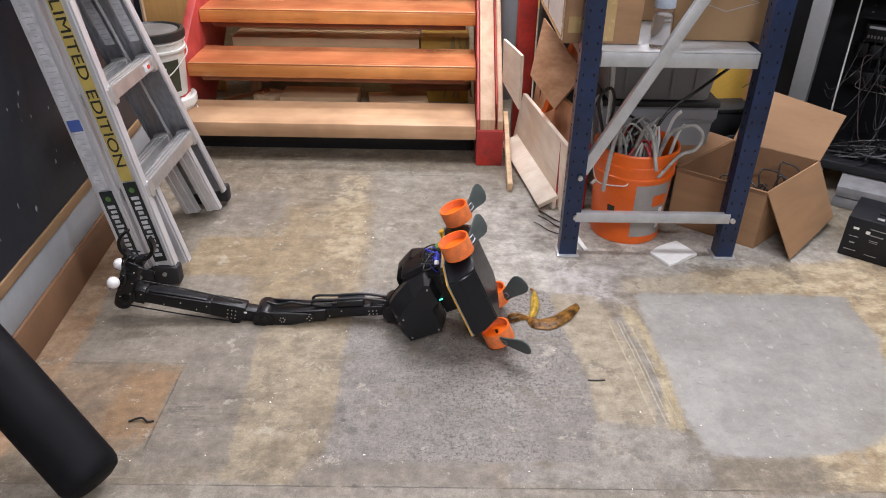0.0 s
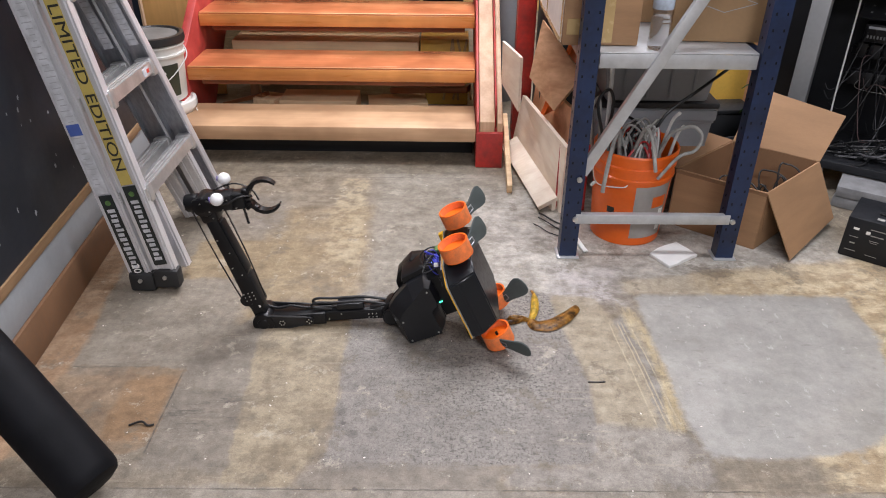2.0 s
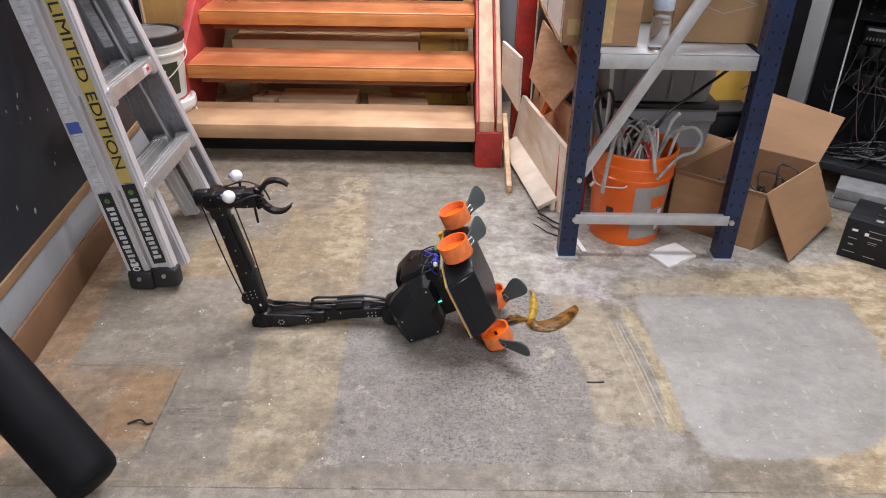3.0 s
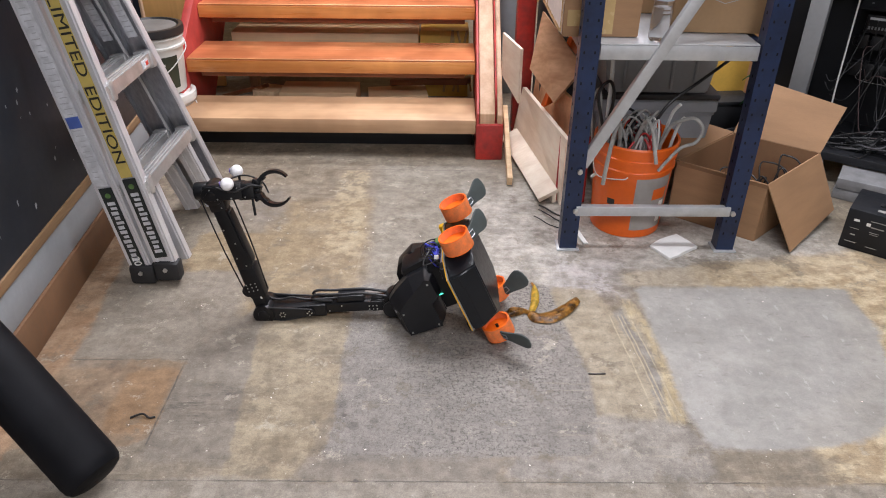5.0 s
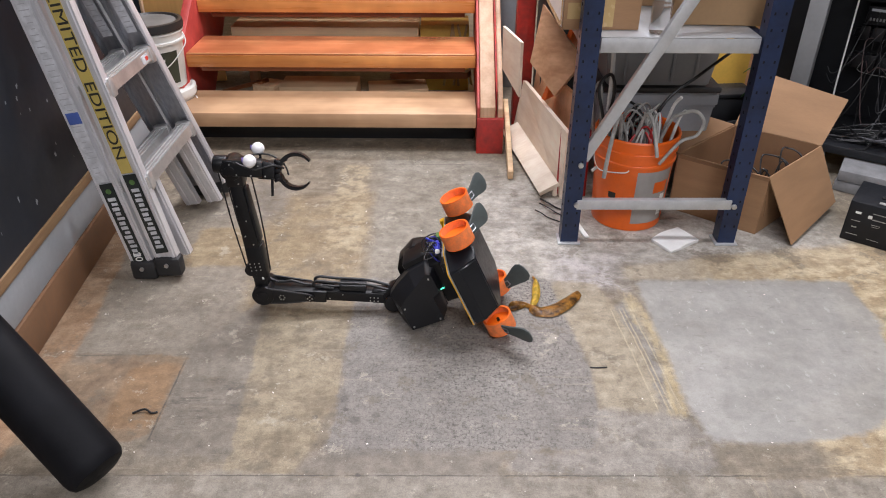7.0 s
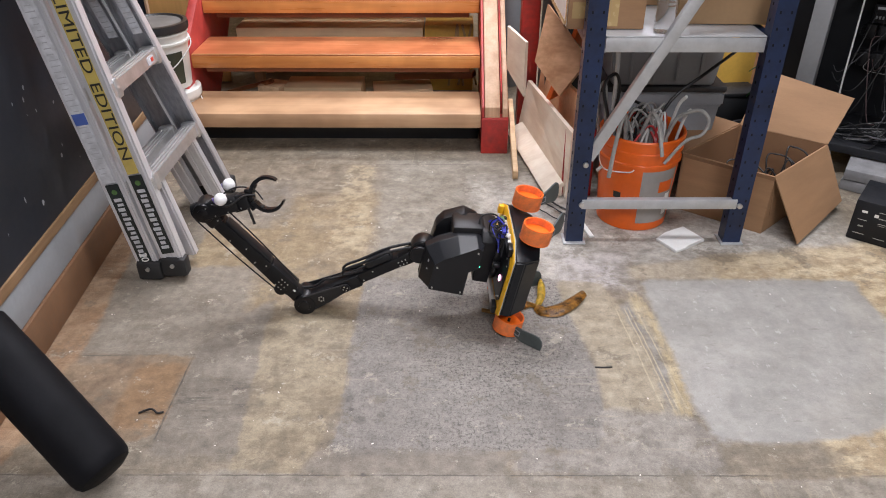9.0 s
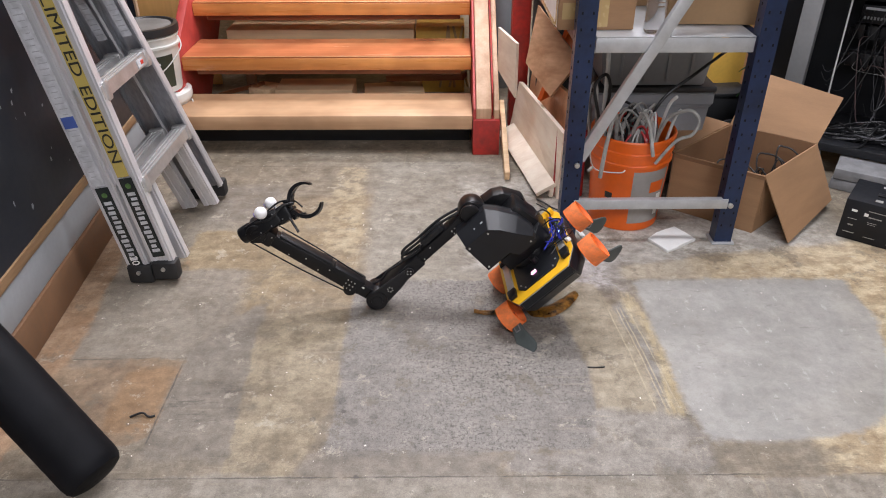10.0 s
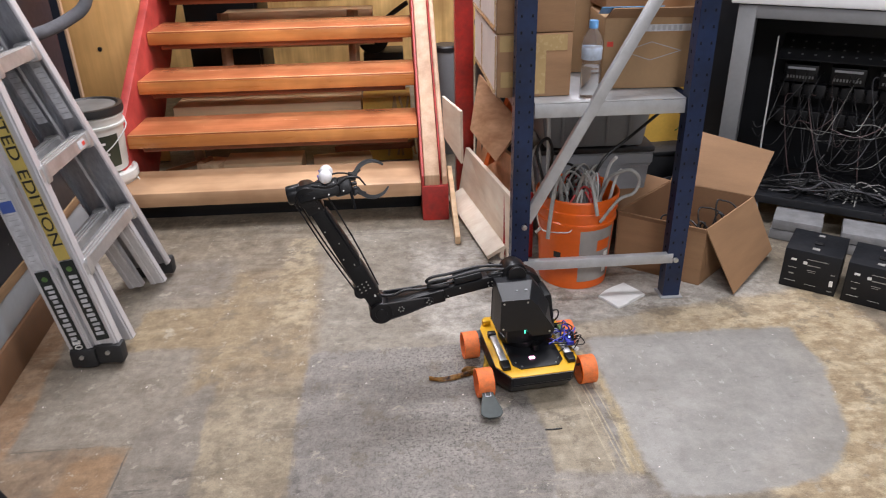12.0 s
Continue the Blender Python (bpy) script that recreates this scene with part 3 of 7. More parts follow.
def writing(name, text, size, mat, parent, m, label="", depth=0.0008):
    """Letters in the built-in font as a mesh, centred on m, lying in its x-y plane."""
    cu = bpy.data.curves.new(name, "FONT")
    cu.body, cu.size, cu.extrude, cu.align_x, cu.align_y = text, size, depth, "CENTER", "CENTER"
    tmp = bpy.data.objects.new(name, cu)
    scene.collection.objects.link(tmp)
    bpy.context.view_layer.update()
    me = bpy.data.meshes.new_from_object(tmp.evaluated_get(bpy.context.evaluated_depsgraph_get()))
    bpy.data.objects.remove(tmp)
    me.materials.clear()
    me.materials.append(mat)
    ob = new(name, me)
    ob.parent, ob.matrix_basis = parent, m
    if label:
        tagged(ob, label)
    return ob


def along(p, q, up=(0, 0, 1)):
    """A pose at p whose x axis runs to q, y and z square to it, z near up."""
    p, q = Vector(p), Vector(q)
    x = (q - p).normalized()
    y = Vector(up).cross(x).normalized()
    z = x.cross(y)
    r = Matrix((x, y, z)).transposed().to_4x4()
    return Matrix.Translation(p) @ r

# ---- the room ----
# outlines of the coats, stains and one painted highlight on the floor, seen from above
COATS = {}
COATS["grey_zone"] = [(-0.30, 1.98), (-0.31, 3.0), (1.5, 3.0), (1.5, 2.16), (0.62, 2.10), (0.3, 2.02)]
COATS["dull_zone"] = [(-1.10, 1.62), (-1.13, 2.15), (-0.55, 2.12), (-0.60, 1.62)]
COATS["ochre_band"] = [(-0.66, 1.84), (-0.70, 2.62), (-0.31, 2.66), (-0.28, 1.84)]
COATS["ochre_patch"] = [(-0.92, 2.10), (-0.93, 2.36), (-0.56, 2.36), (-0.50, 2.10)]
COATS["pale_stripe"] = [(-0.455, 2.2), (-0.47, 2.92), (-0.35, 2.92), (-0.31, 2.2)]
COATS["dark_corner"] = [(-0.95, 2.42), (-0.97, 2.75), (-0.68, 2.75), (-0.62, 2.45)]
COATS["grey_band"] = [(-0.757, 1.24), (-0.757, 1.66), (-0.60, 1.90), (-0.575, 1.90), (-0.525, 1.24)]
COATS["scored"] = [(-0.76, 1.30), (-0.74, 1.50), (-0.50, 1.56), (-0.48, 1.40)]
COATS["tan_strip"] = [(-0.525, 1.19), (-0.570, 1.62), (-0.585, 1.78), (-0.545, 1.845), (-0.315, 1.845), (-0.290, 1.47), (-0.345, 1.26), (-0.38, 1.19)]
COATS["brown_field"] = [(-1.20, 1.28), (-1.16, 1.618), (-0.757, 1.623), (-0.757, 1.315), (-0.90, 1.25)]
COATS["brown_bright"] = [(-0.90, 1.33), (-0.905, 1.585), (-0.765, 1.590), (-0.762, 1.335)]
COATS["brown_dark"] = [(-1.09, 1.585), (-1.09, 1.622), (-0.93, 1.624), (-0.91, 1.590)]
COATS["wall_strip"] = [(-1.30, 1.2), (-1.40, 2.5), (-1.20, 2.5), (-1.14, 2.07), (-1.095, 1.70), (-1.10, 1.2)]
COATS["scabbled"] = [(-0.300, 1.25), (-0.300, 2.03), (0.345, 2.03), (0.366, 1.84), (0.412, 1.59), (0.405, 1.42), (0.372, 1.268)]
COATS["scabbled_low"] = [(-0.36, 1.185), (-0.34, 1.262), (0.15, 1.272), (0.14, 1.185)]
COATS["violet_patch"] = [(0.36, 2.00), (0.36, 2.22), (0.60, 2.18), (0.60, 1.96), (0.45, 1.93)]
COATS["tan_lane"] = [(0.412, 1.43), (0.414, 1.60), (0.370, 1.85), (0.345, 2.02), (0.505, 2.02), (0.545, 1.85), (0.585, 1.63), (0.575, 1.38)]
COATS["grey_lane"] = [(0.575, 1.37), (0.578, 1.63), (0.535, 1.87), (0.575, 1.93), (0.628, 1.62), (0.60, 1.37)]
COATS["glue"] = [(0.588, 1.385), (0.612, 1.56), (0.602, 1.70), (0.560, 1.95), (0.602, 1.965), (0.640, 1.80), (0.664, 1.58), (0.642, 1.385)]
COATS["smooth"] = [(0.682, 1.300), (0.650, 1.40), (0.640, 1.80), (0.625, 2.03), (1.345, 2.035), (1.335, 1.80), (1.250, 1.50), (1.14, 1.375), (1.00, 1.318), (0.844, 1.292)]
COATS["rim"] = [(0.93, 1.20), (0.93, 1.40), (1.20, 1.56), (1.28, 2.02), (0.86, 2.02), (0.86, 2.17), (1.62, 2.30), (1.70, 1.20)]
COATS["rim_top"] = [(0.60, 2.03), (0.60, 2.12), (0.90, 2.16), (0.90, 2.03)]
COATS["near_smear"] = [(0.66, 1.19), (0.68, 1.30), (1.02, 1.30), (1.0, 1.17)]
COATS["near_coat"] = [(-3.2, -3.1), (-3.2, 1.178), (-1.3, 1.178), (1.7, 1.205), (5.6, 1.205), (5.6, -3.1)]
COATS["dusty"] = [(0.15, 1.19), (0.15, 1.275), (0.37, 1.275), (0.41, 1.42), (0.57, 1.40), (0.64, 1.385), (0.67, 1.30), (0.66, 1.19)]
COATS["pale_highlight_zone"] = [(0.34, 1.98), (0.12, 2.12), (0.08, 2.75), (0.50, 2.85), (1.45, 2.62), (1.42, 2.18), (0.62, 2.06)]
COATS["lanes"] = [(0.44, 1.42), (0.44, 1.86), (0.66, 1.86), (0.66, 1.42)]


def inside(xy, outline):
    """Signed distance from each point to an outline, positive inside."""
    p = np.array(outline)
    q = np.roll(p, -1, axis=0)
    near = np.full(len(xy), 1e9)
    odd = np.zeros(len(xy), dtype=bool)
    for (ax, ay), (bx, by) in zip(p, q):
        dx, dy = bx - ax, by - ay
        t = np.clip(((xy[:, 0] - ax) * dx + (xy[:, 1] - ay) * dy) / (dx * dx + dy * dy), 0, 1)
        near = np.minimum(near, np.hypot(xy[:, 0] - ax - t * dx, xy[:, 1] - ay - t * dy))
        cross = (ay > xy[:, 1]) != (by > xy[:, 1])
        with np.errstate(divide="ignore", invalid="ignore"):
            cut = ax + (xy[:, 1] - ay) * dx / dy if dy else np.full(len(xy), 1e9)
        odd ^= cross & (xy[:, 0] < cut)
    return np.where(odd, near, -near)


def slab(x0, x1, y0, y1, thick):
    """The floor slab, its top divided finely enough to carry the outlines of its coats."""
    xs = [x0] + list(np.arange(-1.47, 1.86, 0.03)) + [x1]
    ys = [y0] + list(np.arange(0.18, 3.13, 0.03)) + [y1]
    verts = [(x, y, 0.0) for y in ys for x in xs]
    w, h = len(xs), len(ys)
    faces = [(j * w + i, j * w + i + 1, (j + 1) * w + i + 1, (j + 1) * w + i) for j in range(h - 1) for i in range(w - 1)]
    k = len(verts)
    verts += [(x0, y0, -thick), (x1, y0, -thick), (x1, y1, -thick), (x0, y1, -thick)]
    faces.append((k, k + 3, k + 2, k + 1))
    faces.append(tuple(range(w - 1, -1, -1)) + (k, k + 1))
    faces.append(tuple(range((h - 1) * w, h * w)) + (k + 2, k + 3))
    faces.append(tuple(j * w for j in range(h)) + (k + 3, k))
    faces.append(tuple(j * w + w - 1 for j in range(h - 1, -1, -1)) + (k + 1, k + 2))
    me = bpy.data.meshes.new("floor")
    me.from_pydata(verts, [], faces)
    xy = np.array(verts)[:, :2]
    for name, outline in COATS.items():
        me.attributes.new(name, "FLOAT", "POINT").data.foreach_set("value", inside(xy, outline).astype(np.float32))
    me.materials.append(M["floor"])
    return me


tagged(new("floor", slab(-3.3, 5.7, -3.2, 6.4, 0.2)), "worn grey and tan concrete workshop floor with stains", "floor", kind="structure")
tagged(part("ceiling", one(box, 9.0, 9.6, 0.15, pose(1.2, 1.6, CEIL + 0.08)), M["plaster"]), "plain pale workshop ceiling", "ceiling", kind="structure")
WALL = pose(-1.2, 1.635, 0, 0, 0, 4.3)  # the left wall stands slightly askew
tagged(part("wall_west", one(box, 0.12, 6.0, CEIL - 0.29, pose(-0.06, -1.58, 0.29 + (CEIL - 0.29) / 2)), M["black_wall"], None, "", WALL), "black painted scuffed panel wall", "wall", kind="structure")
tagged(part("wall_west_far", one(box, 0.12, 3.2, CEIL, pose(-2.1, 4.66, CEIL / 2)), M["dark_room"]), "plain dark wall beside the stairs", "wall", kind="structure")
tagged(part("wall_north", one(box, 9.0, 0.12, CEIL, pose(1.2, 6.3, CEIL / 2)), M["back_wood"]), "ochre wooden board wall behind the stairs", "wall", kind="structure")
tagged(part("wall_east", one(box, 0.12, 9.6, CEIL, pose(5.6, 1.6, CEIL / 2)), M["dark_room"]), "plain dark workshop wall", "wall", kind="structure")
tagged(part("wall_south", one(box, 9.0, 0.12, CEIL, pose(1.2, -3.1, CEIL / 2)), M["plaster"]), "plain pale workshop wall", "wall", kind="structure")
tagged(part("baseboard", one(box, 0.125, 6.0, 0.128, pose(-0.0575, -1.58, 0.064), 0.004), M["strip_brown"], None, "", WALL), "brown painted bottom strip of the wall", "baseboard", kind="structure")
tagged(part("trim", one(box, 0.115, 6.0, 0.124, pose(-0.0605, -1.58, 0.192), 0.003), M["strip_grey"], None, "", WALL), "grey painted strip along the wall", "trim", kind="structure")
tagged(part("trim_upper", one(box, 0.13, 6.0, 0.034, pose(-0.058, -1.58, 0.273), 0.003), M["strip_tan"], None, "", WALL), "tan wooden ledge under the black panel", "trim", kind="structure")
scuffs = bmesh.new()
random.seed(31)
for i in range(16):
    cy, cz, r = random.uniform(0.02, 0.55), random.uniform(0.34, 0.75), random.uniform(0.004, 0.012)
    k = random.randint(5, 8)
    stretch = random.uniform(0.3, 0.9)
    vs = [scuffs.verts.new((0.0012, cy + stretch * r * random.uniform(0.5, 1.1) * math.cos(6.283 * q / k), cz + r * random.uniform(0.6, 1.3) * math.sin(6.283 * q / k))) for q in range(k)]
    scuffs.faces.new(vs)
tagged(part("wall_scuffs", scuffs, M["strip_grey"], None, "", WALL), "small pale scuff marks on the black wall", "scuffs", kind="stuff")
for lx, ly, w in LAMPS:
    lamp = thing("ceiling_light", pose(lx, ly, CEIL), "white ceiling strip light, switched on", "lamp", "ceiling strip lights")
    part("frame", one(box, 1.26, 0.34, 0.05, pose(0, 0, -0.03), 0.005), M["cab_white"], lamp)
    part("diffuser", one(box, 1.2, 0.28, 0.02, pose(0, 0, -0.062), 0.004), M["tube_light"], lamp)

# wooden panel left of the stairs
bm = one(box, 0.62, 0.02, 1.9, pose(0, 0, 0.95), 0.002)
tan_panel = thing("tall_plywood_sheet", pose(-1.60, 4.05, 0), "tall orange-tan plywood panel with a knot, standing upright", "panel")
part("board", bm, M["tan_ply"], tan_panel)
part("knot", one(cyl, 0.012, 0.004, pose(0.06, -0.011, 0.64, 90)), M["cable_black"], tan_panel, "dark oval knot")

dp = thing("upright_board", pose(-1.66, 3.72, 0), "black panel standing upright before the plywood", "panel")
part("board", one(box, 0.48, 0.02, 1.5, pose(-0.14, 0, 0.75), 0.002), M["black_wall"], dp)
part("edge_strip", one(box, 0.012, 0.024, 1.5, pose(0.1065, 0, 0.75), 0.002), M["pine_z"], dp, "bare wooden edge")

# ---- the stairs ----
RISE, GOING, TH, Y0, XR, W = 0.185, 0.281, 0.068, 3.065, 0.123, 1.365
XL = XR - W
stairs = thing("open_stairs", pose(0, 0, 0), "open-riser wooden stairs, varnished fir treads between red stringers", "stairs", kind="structure")
N_TREADS = 7
for k in range(1, N_TREADS + 1):
    bm = one(box, W - 0.004, 0.30, TH, pose((XL + XR) / 2, Y0 + GOING * (k - 1) + 0.15, RISE * k - TH / 2), 0.006)
    step = part("tread", bm, M["tread_raw"] if k == 1 else M["tread"], stairs, "worn pale wooden tread" if k == 1 else "")
    if k > 1:
        # worn nosing line; the edge's bright highlight is put into its pale colour
        part("worn_nosing", one(box, W - 0.02, 0.0045, 0.0045, pose((XL + XR) / 2, Y0 + GOING * (k - 1) + 0.0016, RISE * k - 0.0018, 45), 0.001), M["nosing"], step, "pale worn nosing with its edge highlight painted in")
        part("front_edge", one(box, W - 0.006, 0.005, TH - 0.012, pose((XL + XR) / 2, Y0 + GOING * (k - 1) - 0.0015, RISE * k - TH / 2 - 0.003), 0.002), M["tread_front"], step, "paler yellowish front edge")
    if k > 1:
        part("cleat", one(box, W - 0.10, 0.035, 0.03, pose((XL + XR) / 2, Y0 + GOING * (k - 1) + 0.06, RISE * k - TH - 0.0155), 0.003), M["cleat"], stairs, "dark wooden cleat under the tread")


def stringer(x0, x1, mat, drop, rise_over, y_start, name, label=""):
    """An inclined board between x0 and x1 whose top edge runs rise_over above the nosing line."""
    bm = bmesh.new()
    slope = RISE / GOING
    ya, yb = y_start, Y0 + GOING * (N_TREADS - 0.2)
    top = lambda y: RISE + (y - Y0) * slope + rise_over
    outline = [(ya, 0.0), (ya, max(0.02, top(ya))), (yb, top(yb)), (yb, top(yb) - drop), (ya + 0.36, 0.0)]
    mm = Matrix(((0, 0, 1, 0), (1, 0, 0, 0), (0, 1, 0, 0), (0, 0, 0, 1)))
    prism(bm, outline, x0, x1, mm, 0.004)
    return part(name, bm, mat, stairs, label)


stringer(XR, XR + 0.012, M["red_worn"], 0.36, 0.035, 3.06, "stringer", "worn red painted stringer")
stringer(XR + 0.014, XR + 0.082, M["pine_z"], 0.30, 0.03, 3.066, "stringer", "bare wooden board fixed beside the stringer")
stringer(XR + 0.084, XR + 0.092, M["red"], 0.30, 0.05, 3.12, "stringer", "dark red board edge")
stringer(XR + 0.094, XR + 0.118, M["pine_z"], 0.30, 0.02, 3.07, "stringer", "bare wooden outer board")
stringer(XL - 0.042, XL, M["red_worn"], 0.36, 0.045, 3.25, "stringer", "worn red painted stringer")
part("base_block", one(box, 0.121, 0.10, 0.168, pose(XR + 0.060, 3.10, 0.084), 0.004), M["red"], stairs, "red painted block at the stringer foot")
# black board put here as the deep shade under the first tread
part("plinth", one(box, W - 0.02, 0.03, 0.075, pose((XL + XR) / 2, 3.235, 0.0375), 0.003), M["cab_dark"], stairs, "black board added as the shade under the first tread")

# timber stored under the stairs


def plank(name, p, q, w, t, mat, label, roll=0.0):
    d = (Vector(q) - Vector(p)).length
    bm = one(box, d, w, t, Matrix.Translation((d / 2, 0, t / 2)), 0.0025)
    ob = part(name, bm, mat, None, "", along(p, q) @ pose(0, 0, 0, roll))
    return tagged(ob, label, "timber")


trestle = thing("timber_rack", pose(-0.68, 4.1, 0), "low wooden trestle holding stored boards under the stairs", "trestle")
for sx in (-0.42, 0.42):
    for sy in (-0.12, 0.12):
        part("leg", one(box, 0.05, 0.05, 0.22, pose(sx, sy, 0.11), 0.003), M["pine_z"], trestle)
part("top_board", one(box, 1.0, 0.36, 0.03, pose(0, 0, 0.235), 0.003), M["pine"], trestle)
plank("pale_plank", (-1.17, 3.98, 0.252), (-0.17, 3.98, 0.252), 0.20, 0.10, M["pine_x"], "long pale birch board lying under the stairs")
plank("plank", (-1.16, 4.22, 0.252), (-0.30, 4.22, 0.252), 0.16, 0.05, M["pine"], "pale pine plank lying on the trestle")
plank("plank", (-0.86, 3.60, 0.0), (-0.47, 3.60, 0.0), 0.18, 0.15, M["pine_x"], "short pale board pile on the floor under the stairs")
plank("plank", (-0.42, 3.62, 0.0), (-0.12, 3.66, 0.0), 0.16, 0.12, M["pine_x"], "short pale board on the floor under the stairs")
plank("plank", (-1.0, 3.66, 0.0), (-0.88, 3.62, 0.0), 0.12, 0.13, M["pine"], "pine offcut on the floor under the stairs")
plank("dark_plank", (-0.30, 3.72, 0.13), (0.10, 3.56, 0.19), 0.06, 0.03, M["cleat"], "dark brown plank leaning on the boards")
plank("dark_plank", (-1.22, 3.80, 0.02), (-0.95, 3.62, 0.135), 0.05, 0.02, M["cleat"], "dark brown lath leaning on the boards")
plank("pine_post", (-1.0, 4.6, 0.0), (-0.98, 4.62, 0.72), 0.05, 0.05, M["pine_z"], "pine post standing behind the stairs")
plank("pine_post", (-0.22, 4.6, 0.0), (-0.21, 4.62, 0.72), 0.05, 0.05, M["pine_z"], "pine post standing behind the stairs")
plank("pale_plank", (-1.0, 4.7, 0.50), (-0.1, 4.7, 0.50), 0.09, 0.05, M["pine_x"], "pale plank across the posts behind the stairs")
plank("pale_plank", (-1.0, 4.7, 0.66), (-0.1, 4.7, 0.66), 0.14, 0.06, M["pine_x"], "pale plank across the posts behind the stairs")
plank("pine_beam", (-0.95, 5.2, 0.86), (-0.25, 5.1, 0.96), 0.10, 0.06, M["pine"], "pine beam behind the upper treads")
# yellow carton with brass strips
crate = thing("yellow_carton", pose(-0.03, 4.0, 0.0), "yellow carton with brass strips standing under the stairs", "carton")
part("body", one(box, 0.26, 0.2, 0.36, pose(0, 0, 0.18), 0.004), M["yellow_sheet"], crate)
for i, (dx, lean) in enumerate(((0.02, 8), (0.06, -6), (0.085, 12), (0.11, -14))):
    part("strip", one(box, 0.012, 0.012, 0.34, pose(dx, -0.112, 0.20, 0, lean, 0), 0.002), M["tape"], crate, "brass-coloured strip")
# dark machine seen between the treads at the back
mach = thing("workshop_machine", pose(-0.05, 4.9, 0), "dark workshop machine with a round drum behind the stairs", "machine")
part("stand", one(box, 0.26, 0.22, 0.42, pose(0, 0, 0.21), 0.01), M["cab_dark"], mach)
part("drum", one(cyl, 0.10, 0.2, pose(-0.06, -0.05, 0.52, 90), None, 28, 0.008), M["robot_metal"], mach)
part("arm", one(tube, [(0.0, -0.05, 0.6), (0.08, -0.05, 0.66), (0.17, -0.06, 0.72)], 0.016), M["cab_dark"], mach)
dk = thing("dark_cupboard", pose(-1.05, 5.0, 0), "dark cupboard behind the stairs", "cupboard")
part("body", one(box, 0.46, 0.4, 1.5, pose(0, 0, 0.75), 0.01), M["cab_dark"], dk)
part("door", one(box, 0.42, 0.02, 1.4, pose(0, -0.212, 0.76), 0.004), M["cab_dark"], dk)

can = thing("grey_canister", pose(0.305, 4.02, 0), "tall grey canister with a black lid behind the red post", "canister")
part("body", one(lathe, [(0.0, 0.0), (0.062, 0.0), (0.066, 0.006), (0.066, 0.575), (0.0, 0.575)], None, 32), M["tote"], can)
part("lid", one(lathe, [(0.0, 0.576), (0.070, 0.576), (0.071, 0.600), (0.064, 0.609), (0.0, 0.609)], None, 32), M["lid_black"], can, "black lid")

# ---- the black padded pole ----
pole = thing("padded_pole", along((-0.803, 1.138, 0.066), (-1.040, 1.281, 0.250)), "black foam-wrapped pole leaning against the wall", "pole")
bm = bmesh.new()
lathe(bm, [(0.0, -0.014), (0.045, -0.012), (0.062, -0.005), (0.069, 0.006), (0.0715, 0.022), (0.073, 0.3), (0.0715, 0.45), (0.0, 0.45)], pose(0, 0, 0, 0, 90, 0), 40)
part("wrap", bm, M["foam_black"], pole)
bm = bmesh.new()
cyl(bm, 0.03, 0.02, pose(0.457, 0, 0, 0, 90, 0))
part("core", bm, M["robot_metal"], pole)

# ---- the ladder ----
# local frame: x across the two stacked halves, y away, z along the rails
LEAN = math.degrees(math.atan2(0.152, 0.936))
ladder = thing("folding_ladder", pose(-1.035, 2.02, 0.0, 0, -LEAN, 0), "folded aluminium multi-position ladder leaning on the wall", "ladder")
HL = 1.17


def rail(x, y, wide, deep, z0, z1, name="rail", label="", lip=1):
    """A hollow channel rail: web plus two flanges."""
    bm = bmesh.new()
    w2, tt, dd = wide / 2, 0.004, deep
    prof = [(-w2, 0.0), (-w2 + 0.008, 0.0), (-w2 + 0.010, -0.004), (-w2 + 0.018, -0.004), (-w2 + 0.020, 0.0), (w2 - 0.018, 0.0), (w2 - 0.016, -0.004), (w2 - 0.008, -0.004), (w2 - 0.006, 0.0), (w2, 0.0),
            (w2, dd), (w2 - tt, dd), (w2 - tt, tt), (-w2 + tt, tt), (-w2 + tt, dd), (-w2, dd)]
    prism(bm, [(px_, lip * py_) for px_, py_ in prof], z0, z1, pose(x, y, 0))
    return part(name, bm, M["alu"] if lip > 0 else M["alu_dark"], ladder, label)


XA, XB, RW = 0.022, 0.108, 0.074
rail(XA, 0.0, RW, 0.03, 0.055, HL)
rail(XB, 0.0, RW, 0.03, 0.055, HL)


def flare(ob, y0, slope):
    """Leans a far rail inwards with height, as the legs spread towards the floor."""
    ob.data.transform(Matrix(((1, 0, 0, 0), (0, 1, -slope, y0), (0, 0, 1, 0), (0, 0, 0, 1))))


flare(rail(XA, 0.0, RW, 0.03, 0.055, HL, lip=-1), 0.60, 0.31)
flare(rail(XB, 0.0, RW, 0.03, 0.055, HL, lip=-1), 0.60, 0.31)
# strips of the plain metal added as the far rails' lit side edges
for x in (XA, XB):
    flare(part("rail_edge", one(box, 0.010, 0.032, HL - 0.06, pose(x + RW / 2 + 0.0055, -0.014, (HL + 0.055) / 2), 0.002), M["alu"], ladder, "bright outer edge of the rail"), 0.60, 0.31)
flare(rail(XB + 0.004, 0.0, 0.058, 0.026, 0.012, 0.335, "inner_leg", "bare inner leg"), 0.105, 0.10)
flare(rail(XA + 0.002, 0.0, 0.058, 0.026, 0.012, 0.335, "inner_leg", "bare inner leg"), 0.105, 0.10)
flare(rail(XB + 0.004, 0.0, 0.056, 0.026, 0.012, 0.335, "inner_leg", "bare inner leg"), 0.50, 0.31)
flare(rail(XA + 0.002, 0.0, 0.056, 0.026, 0.012, 0.335, "inner_leg", "bare inner leg"), 0.50, 0.31)
